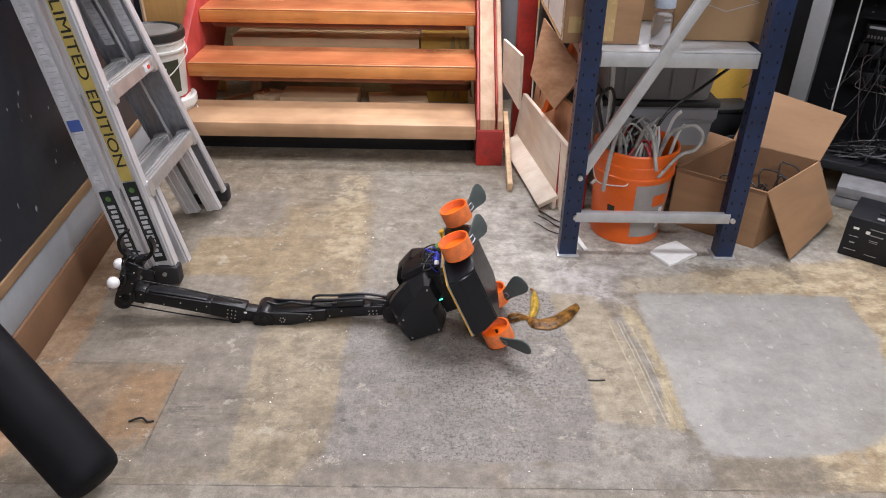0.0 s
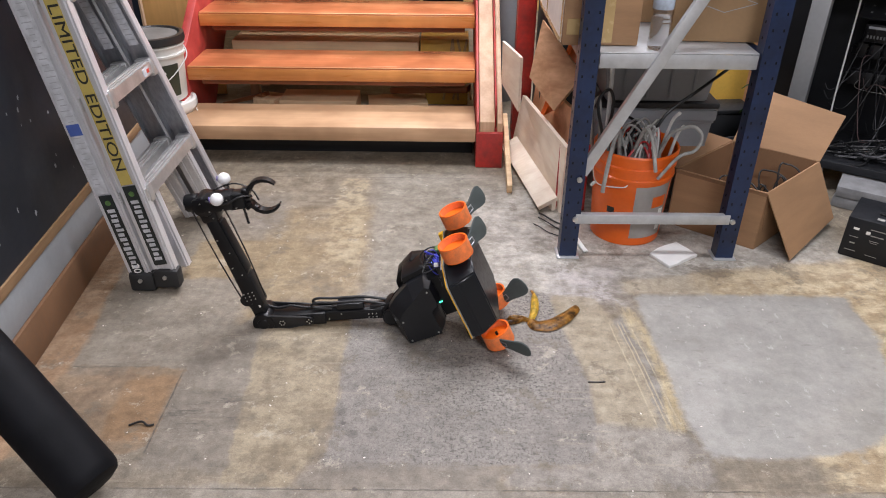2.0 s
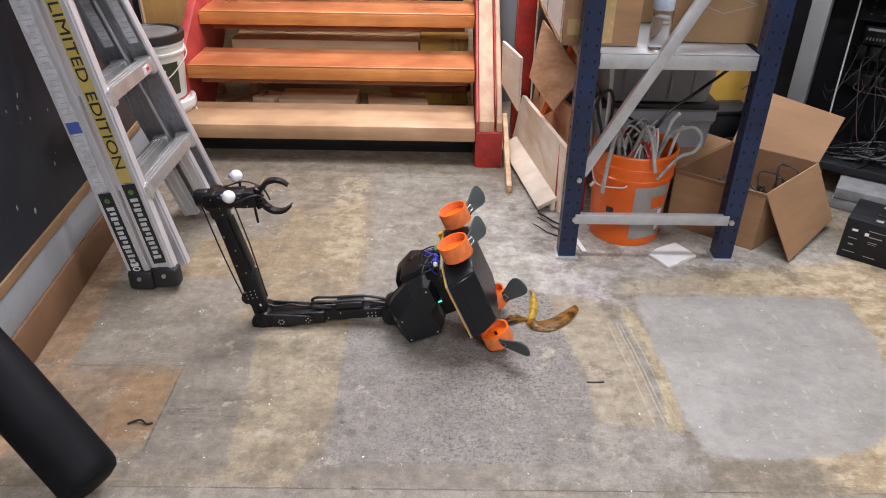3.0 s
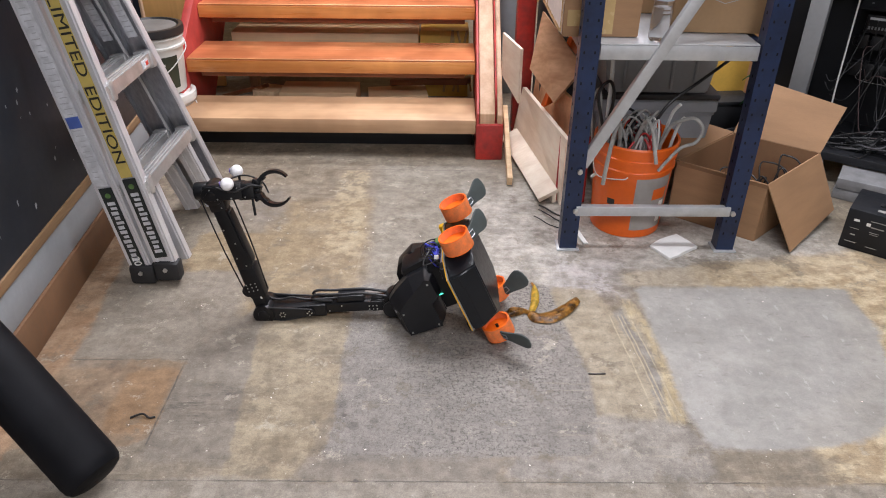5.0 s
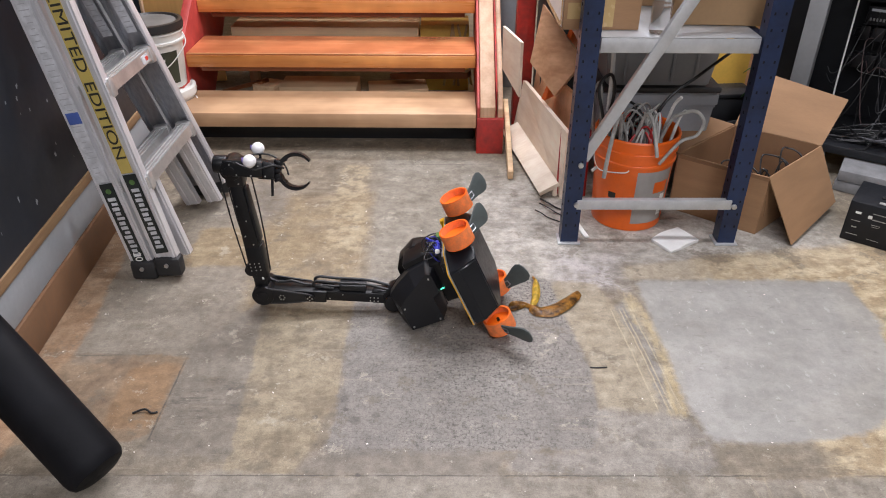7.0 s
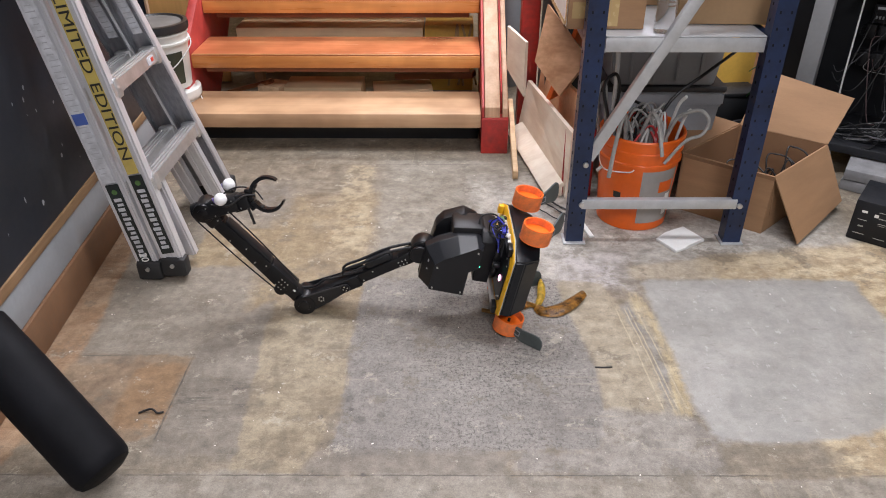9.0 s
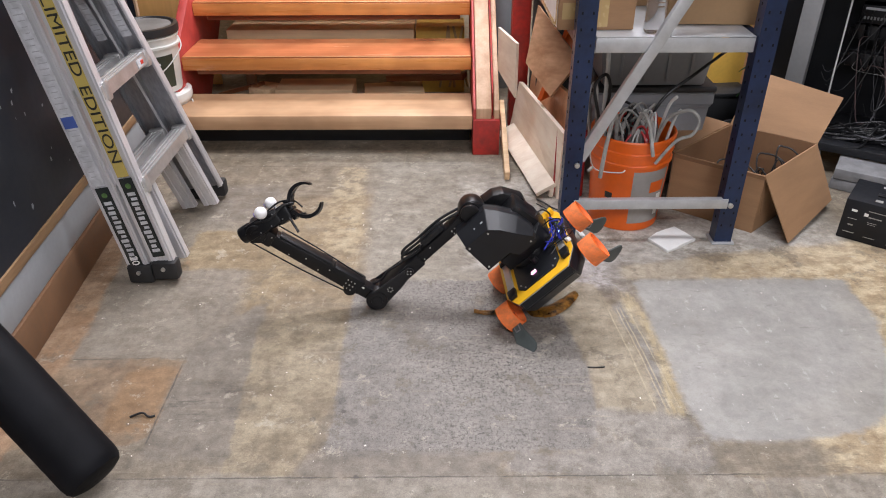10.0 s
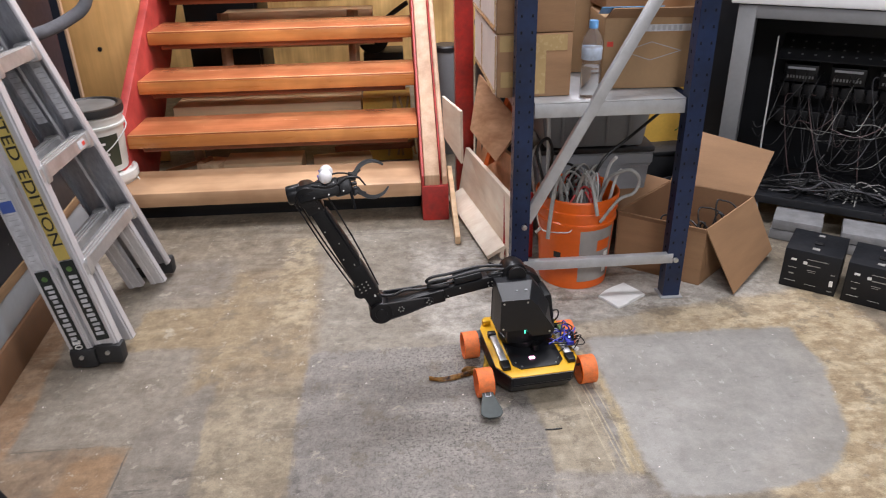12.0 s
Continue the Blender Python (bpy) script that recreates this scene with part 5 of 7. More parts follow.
def carton(name, m, sx, sy, sz, mat, label, tape=True, side=None):
    c = thing(name, m, label, "cardboard box")
    part("body", one(box, sx, sy, sz, pose(0, 0, sz / 2), 0.004), mat, c)
    if tape:
        part("tape", one(box, sx * 0.9, 0.0012, 0.05, pose(-sx * 0.02, -sy / 2 - 0.0008, sz - 0.03)), M["tape"], c, "brown packing tape")
        part("tape", one(box, 0.05, 0.0012, sz * 0.8, pose(sx * 0.05, -sy / 2 - 0.0012, sz * 0.45)), M["tape"], c, "brown packing tape")
        part("tape", one(box, sx * 0.5, 0.0012, 0.05, pose(-sx * 0.2, -sy / 2 - 0.0018, 0.06)), M["tape"], c, "brown packing tape")
    if side is not None:
        part("pale_side", one(box, 0.0015, sy * 0.96, sz * 0.94, pose(-sx / 2 - 0.001, 0, sz / 2)), side, c, "pale printed side")
        for ty, tz, tw, th in ((-sy * 0.46, sz * 0.5, 0.022, sz * 0.9), (sy * 0.02, sz * 0.04, sy * 0.9, 0.016), (sy * 0.12, sz * 0.45, 0.02, sz * 0.85)):
            part("tape", one(box, 0.0010, tw, th, pose(-sx / 2 - 0.0026, ty, tz)), M["tape"], c, "brown packing tape")
    return c


carton("brown_carton", pose(0.481, 2.66, 0.752, 0, 0, 0.5), 0.245, 0.62, 0.205, M["card"], "brown cardboard box with tape, standing on the shelf", True, M["card_pale"])
carton("brown_carton", pose(0.478, 2.66, 0.959, 0, 0, 1), 0.25, 0.62, 0.30, M["card"], "brown cardboard box stacked on another", False, M["card_pale"])
carton("brown_carton", pose(0.69, 2.84, 0.752, 0, 0, 1), 0.15, 0.34, 0.32, M["card_dark"], "brown cardboard box at the back of the shelf", False)
bb = carton("open_carton", pose(0.885, 2.58, 0.752, 0, 0, -3), 0.30, 0.34, 0.235, M["card_dark"], "open brown cardboard box with a paper label on the shelf", False)
bm = bmesh.new()
sheet(bm, [(-0.15, -0.17, 0.236), (0.15, -0.17, 0.236), (0.15, -0.235, 0.275), (-0.14, -0.235, 0.275)], 0.003)
part("flap", bm, M["card"], bb)
part("paper_label", one(box, 0.15, 0.0012, 0.022, pose(0.06, -0.171, 0.20)), M["sticker_white"], bb, "white paper label")
for i in range(6):
    part("label_bar", one(box, 0.010, 0.0010, 0.016, pose(0.01 + i * 0.018, -0.1722, 0.20)), M["print_grey"], bb)
part("red_mark", one(box, 0.020, 0.0010, 0.016, pose(-0.128, -0.1708, 0.15)), M["print_red"], bb, "red printed mark")
bm = bmesh.new()
for p, q in (((-0.08, 0.125), (0.01, 0.155)), ((0.01, 0.155), (0.11, 0.125)), ((0.11, 0.125), (0.01, 0.095)), ((0.01, 0.095), (-0.08, 0.125))):
    d = math.hypot(q[0] - p[0], q[1] - p[1])
    box(bm, d, 0.001, 0.0022, pose((p[0] + q[0]) / 2, -0.1708, (p[1] + q[1]) / 2, 0, -math.degrees(math.atan2(q[1] - p[1], q[0] - p[0])), 0))
part("printed_diamond", bm, M["print_grey"], bb, "thin printed diamond")
carton("brown_carton", pose(0.90, 2.66, 1.0, 0, 0, 2), 0.32, 0.32, 0.22, M["card"], "brown cardboard box on top of the open one", False)
tagged(part("blue_paper", one(box, 0.20, 0.05, 0.002), M["cap_blue"], None, "", pose(0.80, 2.385, 1.0155, -31, 0, -3)), "blue paper strip lying on a carton flap", "paper")

bt = thing("water_bottle", pose(0.664, 2.325, 0.751), "clear plastic water bottle with a blue cap, half full", "bottle")
prof = [(0.0, 0.004), (0.026, 0.0), (0.031, 0.006), (0.0325, 0.02)]
for i in range(5):
    z = 0.026 + i * 0.014
    prof += [(0.0305, z), (0.0325, z + 0.007)]
prof += [(0.0285, 0.10), (0.029, 0.118), (0.032, 0.124), (0.032, 0.165), (0.0325, 0.172), (0.028, 0.195), (0.016, 0.215), (0.0125, 0.222), (0.0125, 0.235), (0.0, 0.235)]
part("body", one(lathe, prof, None, 28), M["pet"], bt)
part("water", one(lathe, [(0.0, 0.006), (0.027, 0.005), (0.029, 0.02), (0.0285, 0.09), (0.0275, 0.105), (0.0, 0.105)], None, 24), M["water"], bt)
part("label", one(lathe, [(0.0323, 0.126), (0.0329, 0.127), (0.0329, 0.163), (0.0323, 0.164)], None, 28), M["label_blue"], bt, "pale blue wrap label")
part("cap", one(lathe, [(0.0, 0.222), (0.0145, 0.222), (0.0145, 0.243), (0.013, 0.246), (0.0, 0.246)], None, 20), M["cap_blue"], bt, "blue cap")

# ---- open cardboard box ----
ob_box = thing("open_cardboard_box", pose(1.145, 2.34, 0.0, 0, 0, 0), "large open brown cardboard box with cables inside", "cardboard box")
U = Vector((-0.80, 0.60, 0)).normalized()   # along the left side
V = Vector((0.735, 0.678, 0)).normalized()  # along the hanging flap's side
LU, LV, BH = 0.34, 0.42, 0.235
c0, cU, cV, cUV = Vector((0, 0, 0)), U * LU, V * LV, U * LU + V * LV
H = Vector((0, 0, BH))


def panel(name, a, b, c, d, mat=None, t=0.005, label=""):
    return part(name, one(sheet, [a, b, c, d], t), mat or M["card"], ob_box, label)


panel("side", c0, cU, cU + H, c0 + H)
panel("side", c0, cV, cV + H, c0 + H, None, -0.005)
panel("side", cU, cUV, cUV + H, cU + H, M["card_shaded"], 0.005)
panel("side", cV, cUV, cUV + H, cV + H, M["card_shaded"], -0.005)
panel("bottom", c0 + Vector((0, 0, 0.002)), cU + Vector((0, 0, 0.002)), cUV + Vector((0, 0, 0.002)), cV + Vector((0, 0, 0.002)), M["card_shaded"], 0.004)
out = Vector((V.y, -V.x, 0))
panel("flap", c0 + H, cV + H, cV + H + (out * 0.12 - Vector((0, 0, 0.2))) * 0.97 - V * 0.02, c0 + H + (out * 0.12 - Vector((0, 0, 0.2))) * 1.12 + V * 0.012, None, 0.004)
panel("flap", cUV + H, cV + H, cV + H + (V * 0.12 + Vector((0, 0, 0.185))) * 0.88 - U * 0.01, cUV + H + (V * 0.12 + Vector((0, 0, 0.185))) * 1.08, None, 0.004, "upright lit flap")
panel("flap", cU + H, cUV + H, cUV + H - out * 0.16, cU + H - out * 0.15, M["card_shaded"], 0.004)
panel("flap", c0 + H, cU + H, cU + H + V * 0.04 + Vector((0, 0, -0.16)), c0 + H + V * 0.04 + Vector((0, 0, -0.17)), M["card_shaded"], 0.004)
random.seed(8)
for i in range(9):
    p = Vector((1.145, 2.34, 0)) + U * random.uniform(0.06, 0.26) + V * random.uniform(0.06, 0.34)
    loose_cable([p + Vector((random.uniform(-.06, .06), random.uniform(-.05, .05), 0.02)), p + Vector((random.uniform(-.05, .05), random.uniform(-.03, .03), random.uniform(0.07, 0.13))),
                 p + Vector((random.uniform(-.08, .08), random.uniform(-.05, .05), random.uniform(0.06, 0.15))), p + Vector((random.uniform(-.06, .06), random.uniform(-.05, .05), 0.03))],
                0.004, M["cable_black"], "black cable coiled in the cardboard box")

BOX_AT = Vector((1.145, 2.34, 0))
for du, dv, rr, lift in ((0.10, 0.30, 0.060, 0.15), (0.06, 0.33, 0.045, 0.185), (0.20, 0.24, 0.08, 0.11)):
    ring_ = [BOX_AT + U * (du + rr * math.cos(a)) + V * (dv + 0.6 * rr * math.sin(a)) + Vector((0, 0, lift + 0.035 * math.sin(a + 0.6))) for a in (0.0, 0.9, 1.8, 2.7, 3.6, 4.5, 5.4)]
    loose_cable([BOX_AT + U * du + V * (dv - 0.05) + Vector((0, 0, 0.03))] + ring_ + [BOX_AT + U * (du + 0.03) + V * (dv - 0.08) + Vector((0, 0, 0.04))], 0.0035, M["cable_black"], "black cable looped high in the cardboard box")

# ---- black printed boxes ----
WHT = M["print_white"]


def battery_box(m):
    b = thing("black_box", m, "black printed cardboard box with white print and a handle", "box", "black boxes on the floor")
    part("body", one(box, 0.192, 0.20, 0.158, pose(0.096, 0.10, 0.079), 0.004), M["black_box"], b)
    part("handle", one(box, 0.03, 0.022, 0.008, pose(0.10, 0.085, 0.161), 0.003), M["cable_black"], b)
    part("seal", one(box, 0.024, 0.018, 0.0016, pose(0.098, 0.035, 0.159)), M["cable_grey"], b, "small pale seal")
    part("seal", one(box, 0.02, 0.016, 0.0016, pose(0.10, 0.165, 0.159)), M["cable_grey"], b, "small pale seal")
    rows = [(0.035, 0.118, 0.022, 0.014), (0.075, 0.112, 0.016, 0.02), (0.105, 0.105, 0.05, 0.006), (0.115, 0.128, 0.085, 0.004), (0.10, 0.085, 0.035, 0.003), (0.035, 0.085, 0.035, 0.003),
            (0.10, 0.078, 0.03, 0.002), (0.035, 0.03, 0.045, 0.004), (0.105, 0.026, 0.045, 0.003), (0.035, 0.06, 0.02, 0.008), (0.172, 0.05, 0.014, 0.04), (0.172, 0.085, 0.016, 0.005), (0.172, 0.018, 0.02, 0.006)]
    for x, z, w, h in rows:
        part("print_bar", one(box, w * 0.85, 0.001, h * 0.6, pose(x, -0.0006, z)), WHT if h > 0.01 else M["cable_grey"], b)
    return b


bx = battery_box(pose(1.449, 2.32, 0, 0, 0, -37))
copy_thing(bx, pose(1.612, 2.185, 0, 0, 0, -39))

# ---- the control cabinet ----
cabm = pose(1.432, 2.98, 0.10, 0, 0, -33)
cabinet = thing("control_cabinet", cabm, "grey electrical control cabinet, open, full of cables", "cabinet")
CW, CD, CH = 1.0, 0.45, 0.83
TILT = Matrix.Shear("XZ", 4, (0.03, 0.05))
for nm, sz_, p, mt in (("frame_post", (0.07, 0.06, CH), (0.035, 0.03, CH / 2), "cab_grey"), ("frame_post", (0.05, 0.06, CH), (CW - 0.025, 0.03, CH / 2), "cab_grey"),
                       ("frame_rail", (CW - 0.12, 0.06, 0.05), (CW / 2 + 0.01, 0.03, CH - 0.025), "cab_grey"), ("frame_rail", (CW - 0.12, 0.06, 0.035), (CW / 2 + 0.01, 0.03, 0.018), "cab_dark"),
                       ("side_panel", (0.012, CD - 0.06, CH), (0.006, CD / 2 + 0.03, CH / 2), "cab_grey"), ("side_panel", (0.012, CD - 0.06, CH), (CW - 0.006, CD / 2 + 0.03, CH / 2), "cab_dark"),
                       ("back_panel", (CW - 0.024, 0.012, CH - 0.02), (CW / 2, CD - 0.006, (CH - 0.02) / 2), "cab_dark"), ("floor_panel", (CW - 0.024, CD - 0.06, 0.012), (CW / 2, CD / 2 + 0.03, 0.006), "cab_dark")):
    bm = bmesh.new()
    box(bm, *sz_, pose(*p), 0.003)
    bmesh.ops.transform(bm, matrix=TILT, verts=bm.verts)
    part(nm, bm, M[mt], cabinet)
bm = one(box, CW + 0.06, CD + 0.06, 0.05, pose(CW / 2, CD / 2 + 0.02, CH + 0.03), 0.006)
bmesh.ops.transform(bm, matrix=TILT, verts=bm.verts)
part("top", bm, M["cab_white"], cabinet, "white enamel top")
# perforated tray, terminals, rails inside
tray = bmesh.new()
box(tray, CW - 0.2, 0.20, 0.006, pose(CW / 2 + 0.06, 0.33, 0.62, 22, 0, 0), 0.001)
tr = part("tray", tray, M["cab_dark"], cabinet, "perforated black tray")
for i in range(14):
    for j in range(3):
        part("perforation", one(box, 0.009, 0.009, 0.001, pose(0.20 + i * 0.052, 0.33, 0.62) @ pose(0, 0, 0, 22) @ pose(0, -0.06 + j * 0.05, 0.0038)), M["cab_grey"], tr)
for i in range(4):
    x = 0.26 + i * 0.185
    tb = part("terminal_block", one(box, 0.135, 0.07, 0.075, pose(x, 0.32, 0.515, 0, 0, 0), 0.004), M["robot"], cabinet)
    for k in range(9):
        part("screw", one(box, 0.007, 0.003, 0.012, pose(x - 0.05 + k * 0.0125, 0.2835, 0.50)), M["cab_grey"], tb)
    part("label", one(box, 0.11, 0.002, 0.010, pose(x, 0.2842, 0.538)), M["print_grey"], tb)
for z in (0.42, 0.30):
    part("din_rail", one(box, CW - 0.2, 0.05, 0.03, pose(CW / 2 + 0.06, 0.38, z), 0.003), M["robot_metal"], cabinet)
    for k in range(15):
        part("relay", one(box, 0.04, 0.05, 0.06, pose(0.20 + k * 0.05, 0.35, z + 0.012), 0.003), M["cab_dark"] if k % 4 else M["robot_metal"], cabinet)
random.seed(21)
for i in range(80):
    x0 = random.uniform(0.2, 0.9)
    x1 = x0 + random.uniform(-0.28, 0.28)
    z0, z1 = random.choice((0.52, 0.42, 0.32)), random.uniform(0.03, 0.35)
    sag = random.uniform(0.03, 0.16)
    pts = [(x0, 0.31, z0), (x0 + random.uniform(-.03, .03), 0.25, z0 - 0.03), ((x0 + x1) / 2, random.uniform(0.12, 0.24), min(z0, z1) - sag * 0.5 + 0.05), (max(0.1, min(0.95, x1)), random.uniform(0.16, 0.3), max(0.04, z1))]
    mt = random.choice(("cable_grey", "cable_black", "cable_black", "grey_foam", "cable_black", "cable_black", "cable_black", "cable_pink", "cable_pink", "cable_black", "cable_black", "cable_white"))
    part("cable", one(tube, pts, random.choice((0.0010, 0.0014, 0.0022)) * (0.7 if mt in ("cable_white", "cable_grey") else 1.0), 6, 6), M[mt], cabinet)
for i in range(40):
    x0, x1 = random.uniform(0.1, 0.9), random.uniform(0.1, 0.9)
    pts = [(x0, random.uniform(0.08, 0.2), 0.03), ((x0 + x1) / 2, random.uniform(0.02, 0.2), random.uniform(0.04, 0.11)), ((x0 * 0.3 + x1 * 0.7), random.uniform(0.0, 0.16), random.uniform(0.03, 0.09)), (x1, random.uniform(0.05, 0.25), 0.03)]
    mt = random.choice(("cable_grey", "cable_black", "cable_black", "cable_black", "cable_black", "cable_black", "cable_black", "grey_foam", "grey_foam"))
    part("cable", one(tube, pts, random.choice((0.002, 0.003, 0.004)), 6, 6), M[mt], cabinet)
part("cable", one(tube, [(0.16, 0.10, 0.70), (0.165, 0.09, 0.45), (0.17, 0.08, 0.25), (0.18, 0.1, 0.06)], 0.0035), M["cable_white"], cabinet, "thin white hanging cable")
# hinged door swung aside
door = part("door", one(box, 0.02, 0.44, 0.62, pose(CW - 0.12, -0.20, 0.20, 0, 0, 20), 0.004), M["cab_white"], cabinet, "white open door")
# pavers that carry the cabinet
for i, (x, y, turn) in enumerate(((1.52, 2.90, -30), (1.72, 2.72, -36), (1.93, 2.56, -36), (2.10, 2.42, -36))):
    for j in range(2):
        bm = one(box, 0.19, 0.16, 0.045, pose(x, y, 0.0235 + j * 0.048, 0, 0, turn + j * 4), 0.004)
        tagged(part("grey_slab", bm, M["slab"]), "grey concrete slab stacked under the cabinet", "slab", "grey slabs")

# made-up dark backdrop that hides the bright wall behind the rack
dk = thing("dark_cupboard", pose(1.62, 4.0, 0), "dark brown backdrop added behind the rack, shaped as a cupboard", "cupboard")
part("body", one(box, 0.75, 0.4, 1.9, pose(0, 0, 0.95), 0.01), M["cab_dark"], dk)
part("door", one(box, 0.34, 0.02, 1.8, pose(-0.18, -0.212, 0.95), 0.004), M["brown_ply"], dk, "brown door")
part("door", one(box, 0.34, 0.02, 1.8, pose(0.18, -0.212, 0.95), 0.004), M["cab_dark"], dk)

# yellow sheet and plant behind the rack
board("yellow_board", [(1.19, 3.35, 0.0), (1.40, 3.35, 0.0), (1.40, 3.35, 0.56), (1.19, 3.35, 0.56)], -0.02, M["yellow_sheet"], "yellow board standing behind the rack")
# made-up block that darkens the foot of the yellow board
dc = thing("dark_crate", pose(1.24, 3.20, 0, 0, 0, 6), "low dark block added before the yellow board", "crate")
part("body", one(box, 0.26, 0.14, 0.24, pose(0, 0, 0.12), 0.006), M["cab_dark"], dc)
part("lid", one(box, 0.27, 0.15, 0.02, pose(0, 0, 0.251), 0.004), M["cab_dark"], dc)
plant = thing("potted_plant", pose(1.30, 3.02, 0.0), "small green plant with drooping leaves in a dark pot", "plant")
part("pot", one(lathe, [(0.0, 0.0), (0.06, 0.0), (0.075, 0.14), (0.08, 0.15), (0.07, 0.15), (0.065, 0.13), (0.0, 0.13)], None, 24), M["tote_dark"], plant)
part("stem", one(tube, [(0, 0, 0.12), (0.005, 0, 0.3), (0.02, -0.01, 0.46)], 0.004), M["leaf"], plant)
random.seed(3)
for i in range(9):
    a, z = random.uniform(0, 6.28), random.uniform(0.30, 0.45)
    bm = bmesh.new()
    L, wd = random.uniform(0.05, 0.08), random.uniform(0.012, 0.019)
    prev = None
    for s in range(6):
        t = s / 5
        w = wd * math.sin(math.pi * min(0.98, 0.08 + t * 0.9))
        row = [bm.verts.new((t * L, q * w, -0.6 * t * t * L + (0.006 if q else 0))) for q in (-1, 0, 1)]
        if prev:
            for k in range(2):
                bm.faces.new((prev[k], prev[k + 1], row[k + 1], row[k]))
        prev = row
    part("leaf", bm, M["leaf"], plant, "", pose(0.012, -0.005, z, 0, 0, math.degrees(a)))
dp = thing("dark_shelf_post", pose(1.36, 3.1, 0), "dark wooden shelf post behind the rack", "post")
part("shaft", one(box, 0.07, 0.07, 1.7, pose(0, 0, 0.85), 0.004), M["cab_dark"], dp)
part("foot", one(box, 0.11, 0.11, 0.012, pose(0, 0, 0.006), 0.003), M["cab_dark"], dp)

# ---- banana peel and floor crumbs ----


def peel_strip(pts, width, parent, mat, label=""):
    """A limp strip of peel along the points, curled across."""
    bm = bmesh.new()
    P = [Vector(p) for p in pts]
    n = 14
    prev = None
    for i in range(n + 1):
        t = i / n * (len(P) - 1)
        k = min(int(t), len(P) - 2)
        f = t - k
        p0, p1, p2, p3 = P[max(k - 1, 0)], P[k], P[k + 1], P[min(k + 2, len(P) - 1)]
        c = 0.5 * ((2 * p1) + (p2 - p0) * f + (2 * p0 - 5 * p1 + 4 * p2 - p3) * f * f + (3 * p1 - p0 - 3 * p2 + p3) * f ** 3)
        d = (p2 - p1).normalized()
        s = Vector((-d.y, d.x, 0)).normalized()
        w = width * (0.35 + 0.65 * math.sin(math.pi * min(0.97, 0.12 + i / n * 0.8)))
        row = []
        for q in range(7):
            u = (q - 3) / 3
            row.append(bm.verts.new(c + s * u * w * 0.5 + Vector((0, 0, 0.010 * (1 - u * u) + 0.003 * noise.noise(c * 40 + Vector((u, 0, 0)))))))
        if prev:
            for q in range(6):
                bm.faces.new((prev[q], prev[q + 1], row[q + 1], row[q]))
        prev = row
    geom = bmesh.ops.solidify(bm, geom=list(bm.faces), thickness=0.0025)
    return part("peel_strip", bm, mat, parent, label)


peel = thing("banana_peel", pose(0, 0, 0), "browned banana peel spread on the concrete floor", "banana peel")
hub = (0.268, 1.865, 0.004)
peel_strip([hub, (0.30, 1.838, 0.004), (0.36, 1.865, 0.006), (0.425, 1.935, 0.010)], 0.056, peel, M["peel_out"], "brown spotted outer strip")
peel_strip([hub, (0.285, 1.91, 0.012), (0.29, 1.955, 0.022), (0.292, 1.995, 0.016)], 0.026, peel, M["peel_in"], "bright yellow strip")
peel_strip([hub, (0.235, 1.882, 0.006), (0.21, 1.884, 0.004), (0.195, 1.865, 0.003)], 0.020, peel, M["peel_out"], "dark shrivelled strip")
peel_strip([(0.245, 1.872, 0.004), (0.20, 1.855, 0.004), (0.14, 1.838, 0.004), (0.092, 1.847, 0.004)], 0.024, peel, M["peel_out"], "brown flattened strip")
part("stalk", one(tube, [(0.292, 1.99, 0.02), (0.288, 2.01, 0.018), (0.286, 2.022, 0.014)], 0.005), M["peel_out"], peel, "dark stalk")
random.seed(17)
crumbs = bmesh.new()
for i in range(110):
    x, y = random.uniform(-1.15, 1.45), random.uniform(0.85, 2.9)
    s = random.uniform(0.001, 0.0026)
    box(crumbs, s * random.uniform(1, 2.4), s, s * 0.7, pose(x, y, s * 0.3, 0, 0, random.uniform(0, 180)))
tagged(part("floor_crumbs", crumbs, M["card_pale"]), "pale crumbs and chips scattered on the floor", "crumbs", kind="stuff")
loose_cable([(-0.83, 1.385, 0.003), (-0.80, 1.395, 0.008), (-0.78, 1.385, 0.004), (-0.765, 1.39, 0.003)], 0.003, M["cable_black"], "short dark wire scrap on the floor", "wire_scrap")
loose_cable([(0.408, 1.583, 0.002), (0.43, 1.581, 0.003), (0.457, 1.584, 0.002)], 0.0022, M["cable_black"], "short dark wire scrap on the floor", "wire_scrap")

# ---- the machine: a four-wheeled rover with a folding arm ----
# body frame: x to its right side, y away, z up; origin on the floor between the wheels
HX, WW, WY, RWH = 0.184, 0.047, 0.102, 0.044
SX, SY, SZ, L1, L2 = -0.038, 0.040, 0.331, 0.415, 0.424
robot = thing("wheeled_robot_arm", pose(0.4, 1.88, 0), "black and yellow four-wheeled robot with a jointed black arm", "robot")

XZ = Matrix(((1, 0, 0, 0), (0, 0, -1, 0), (0, 1, 0, 0), (0, 0, 0, 1)))  # outline x, y -> x, z; height -> -y
OUT = [(-0.093, -0.174), (0.093, -0.174), (0.127, -0.109), (0.127, 0.10), (0.10, 0.165), (-0.10, 0.165), (-0.127, 0.10), (-0.127, -0.109)]


def loft(bm, rings):
    made = [[bm.verts.new((x, y, z)) for x, y in ring] for ring, z in rings]
    k = len(made[0])
    bm.faces.new(list(reversed(made[0])))
    bm.faces.new(made[-1])
    for a, b in zip(made, made[1:]):
        for i in range(k):
            bm.faces.new((a[i], a[(i + 1) % k], b[(i + 1) % k], b[i]))


def shrunk(kx, ky):
    return [(x * kx, y * ky) for x, y in OUT]


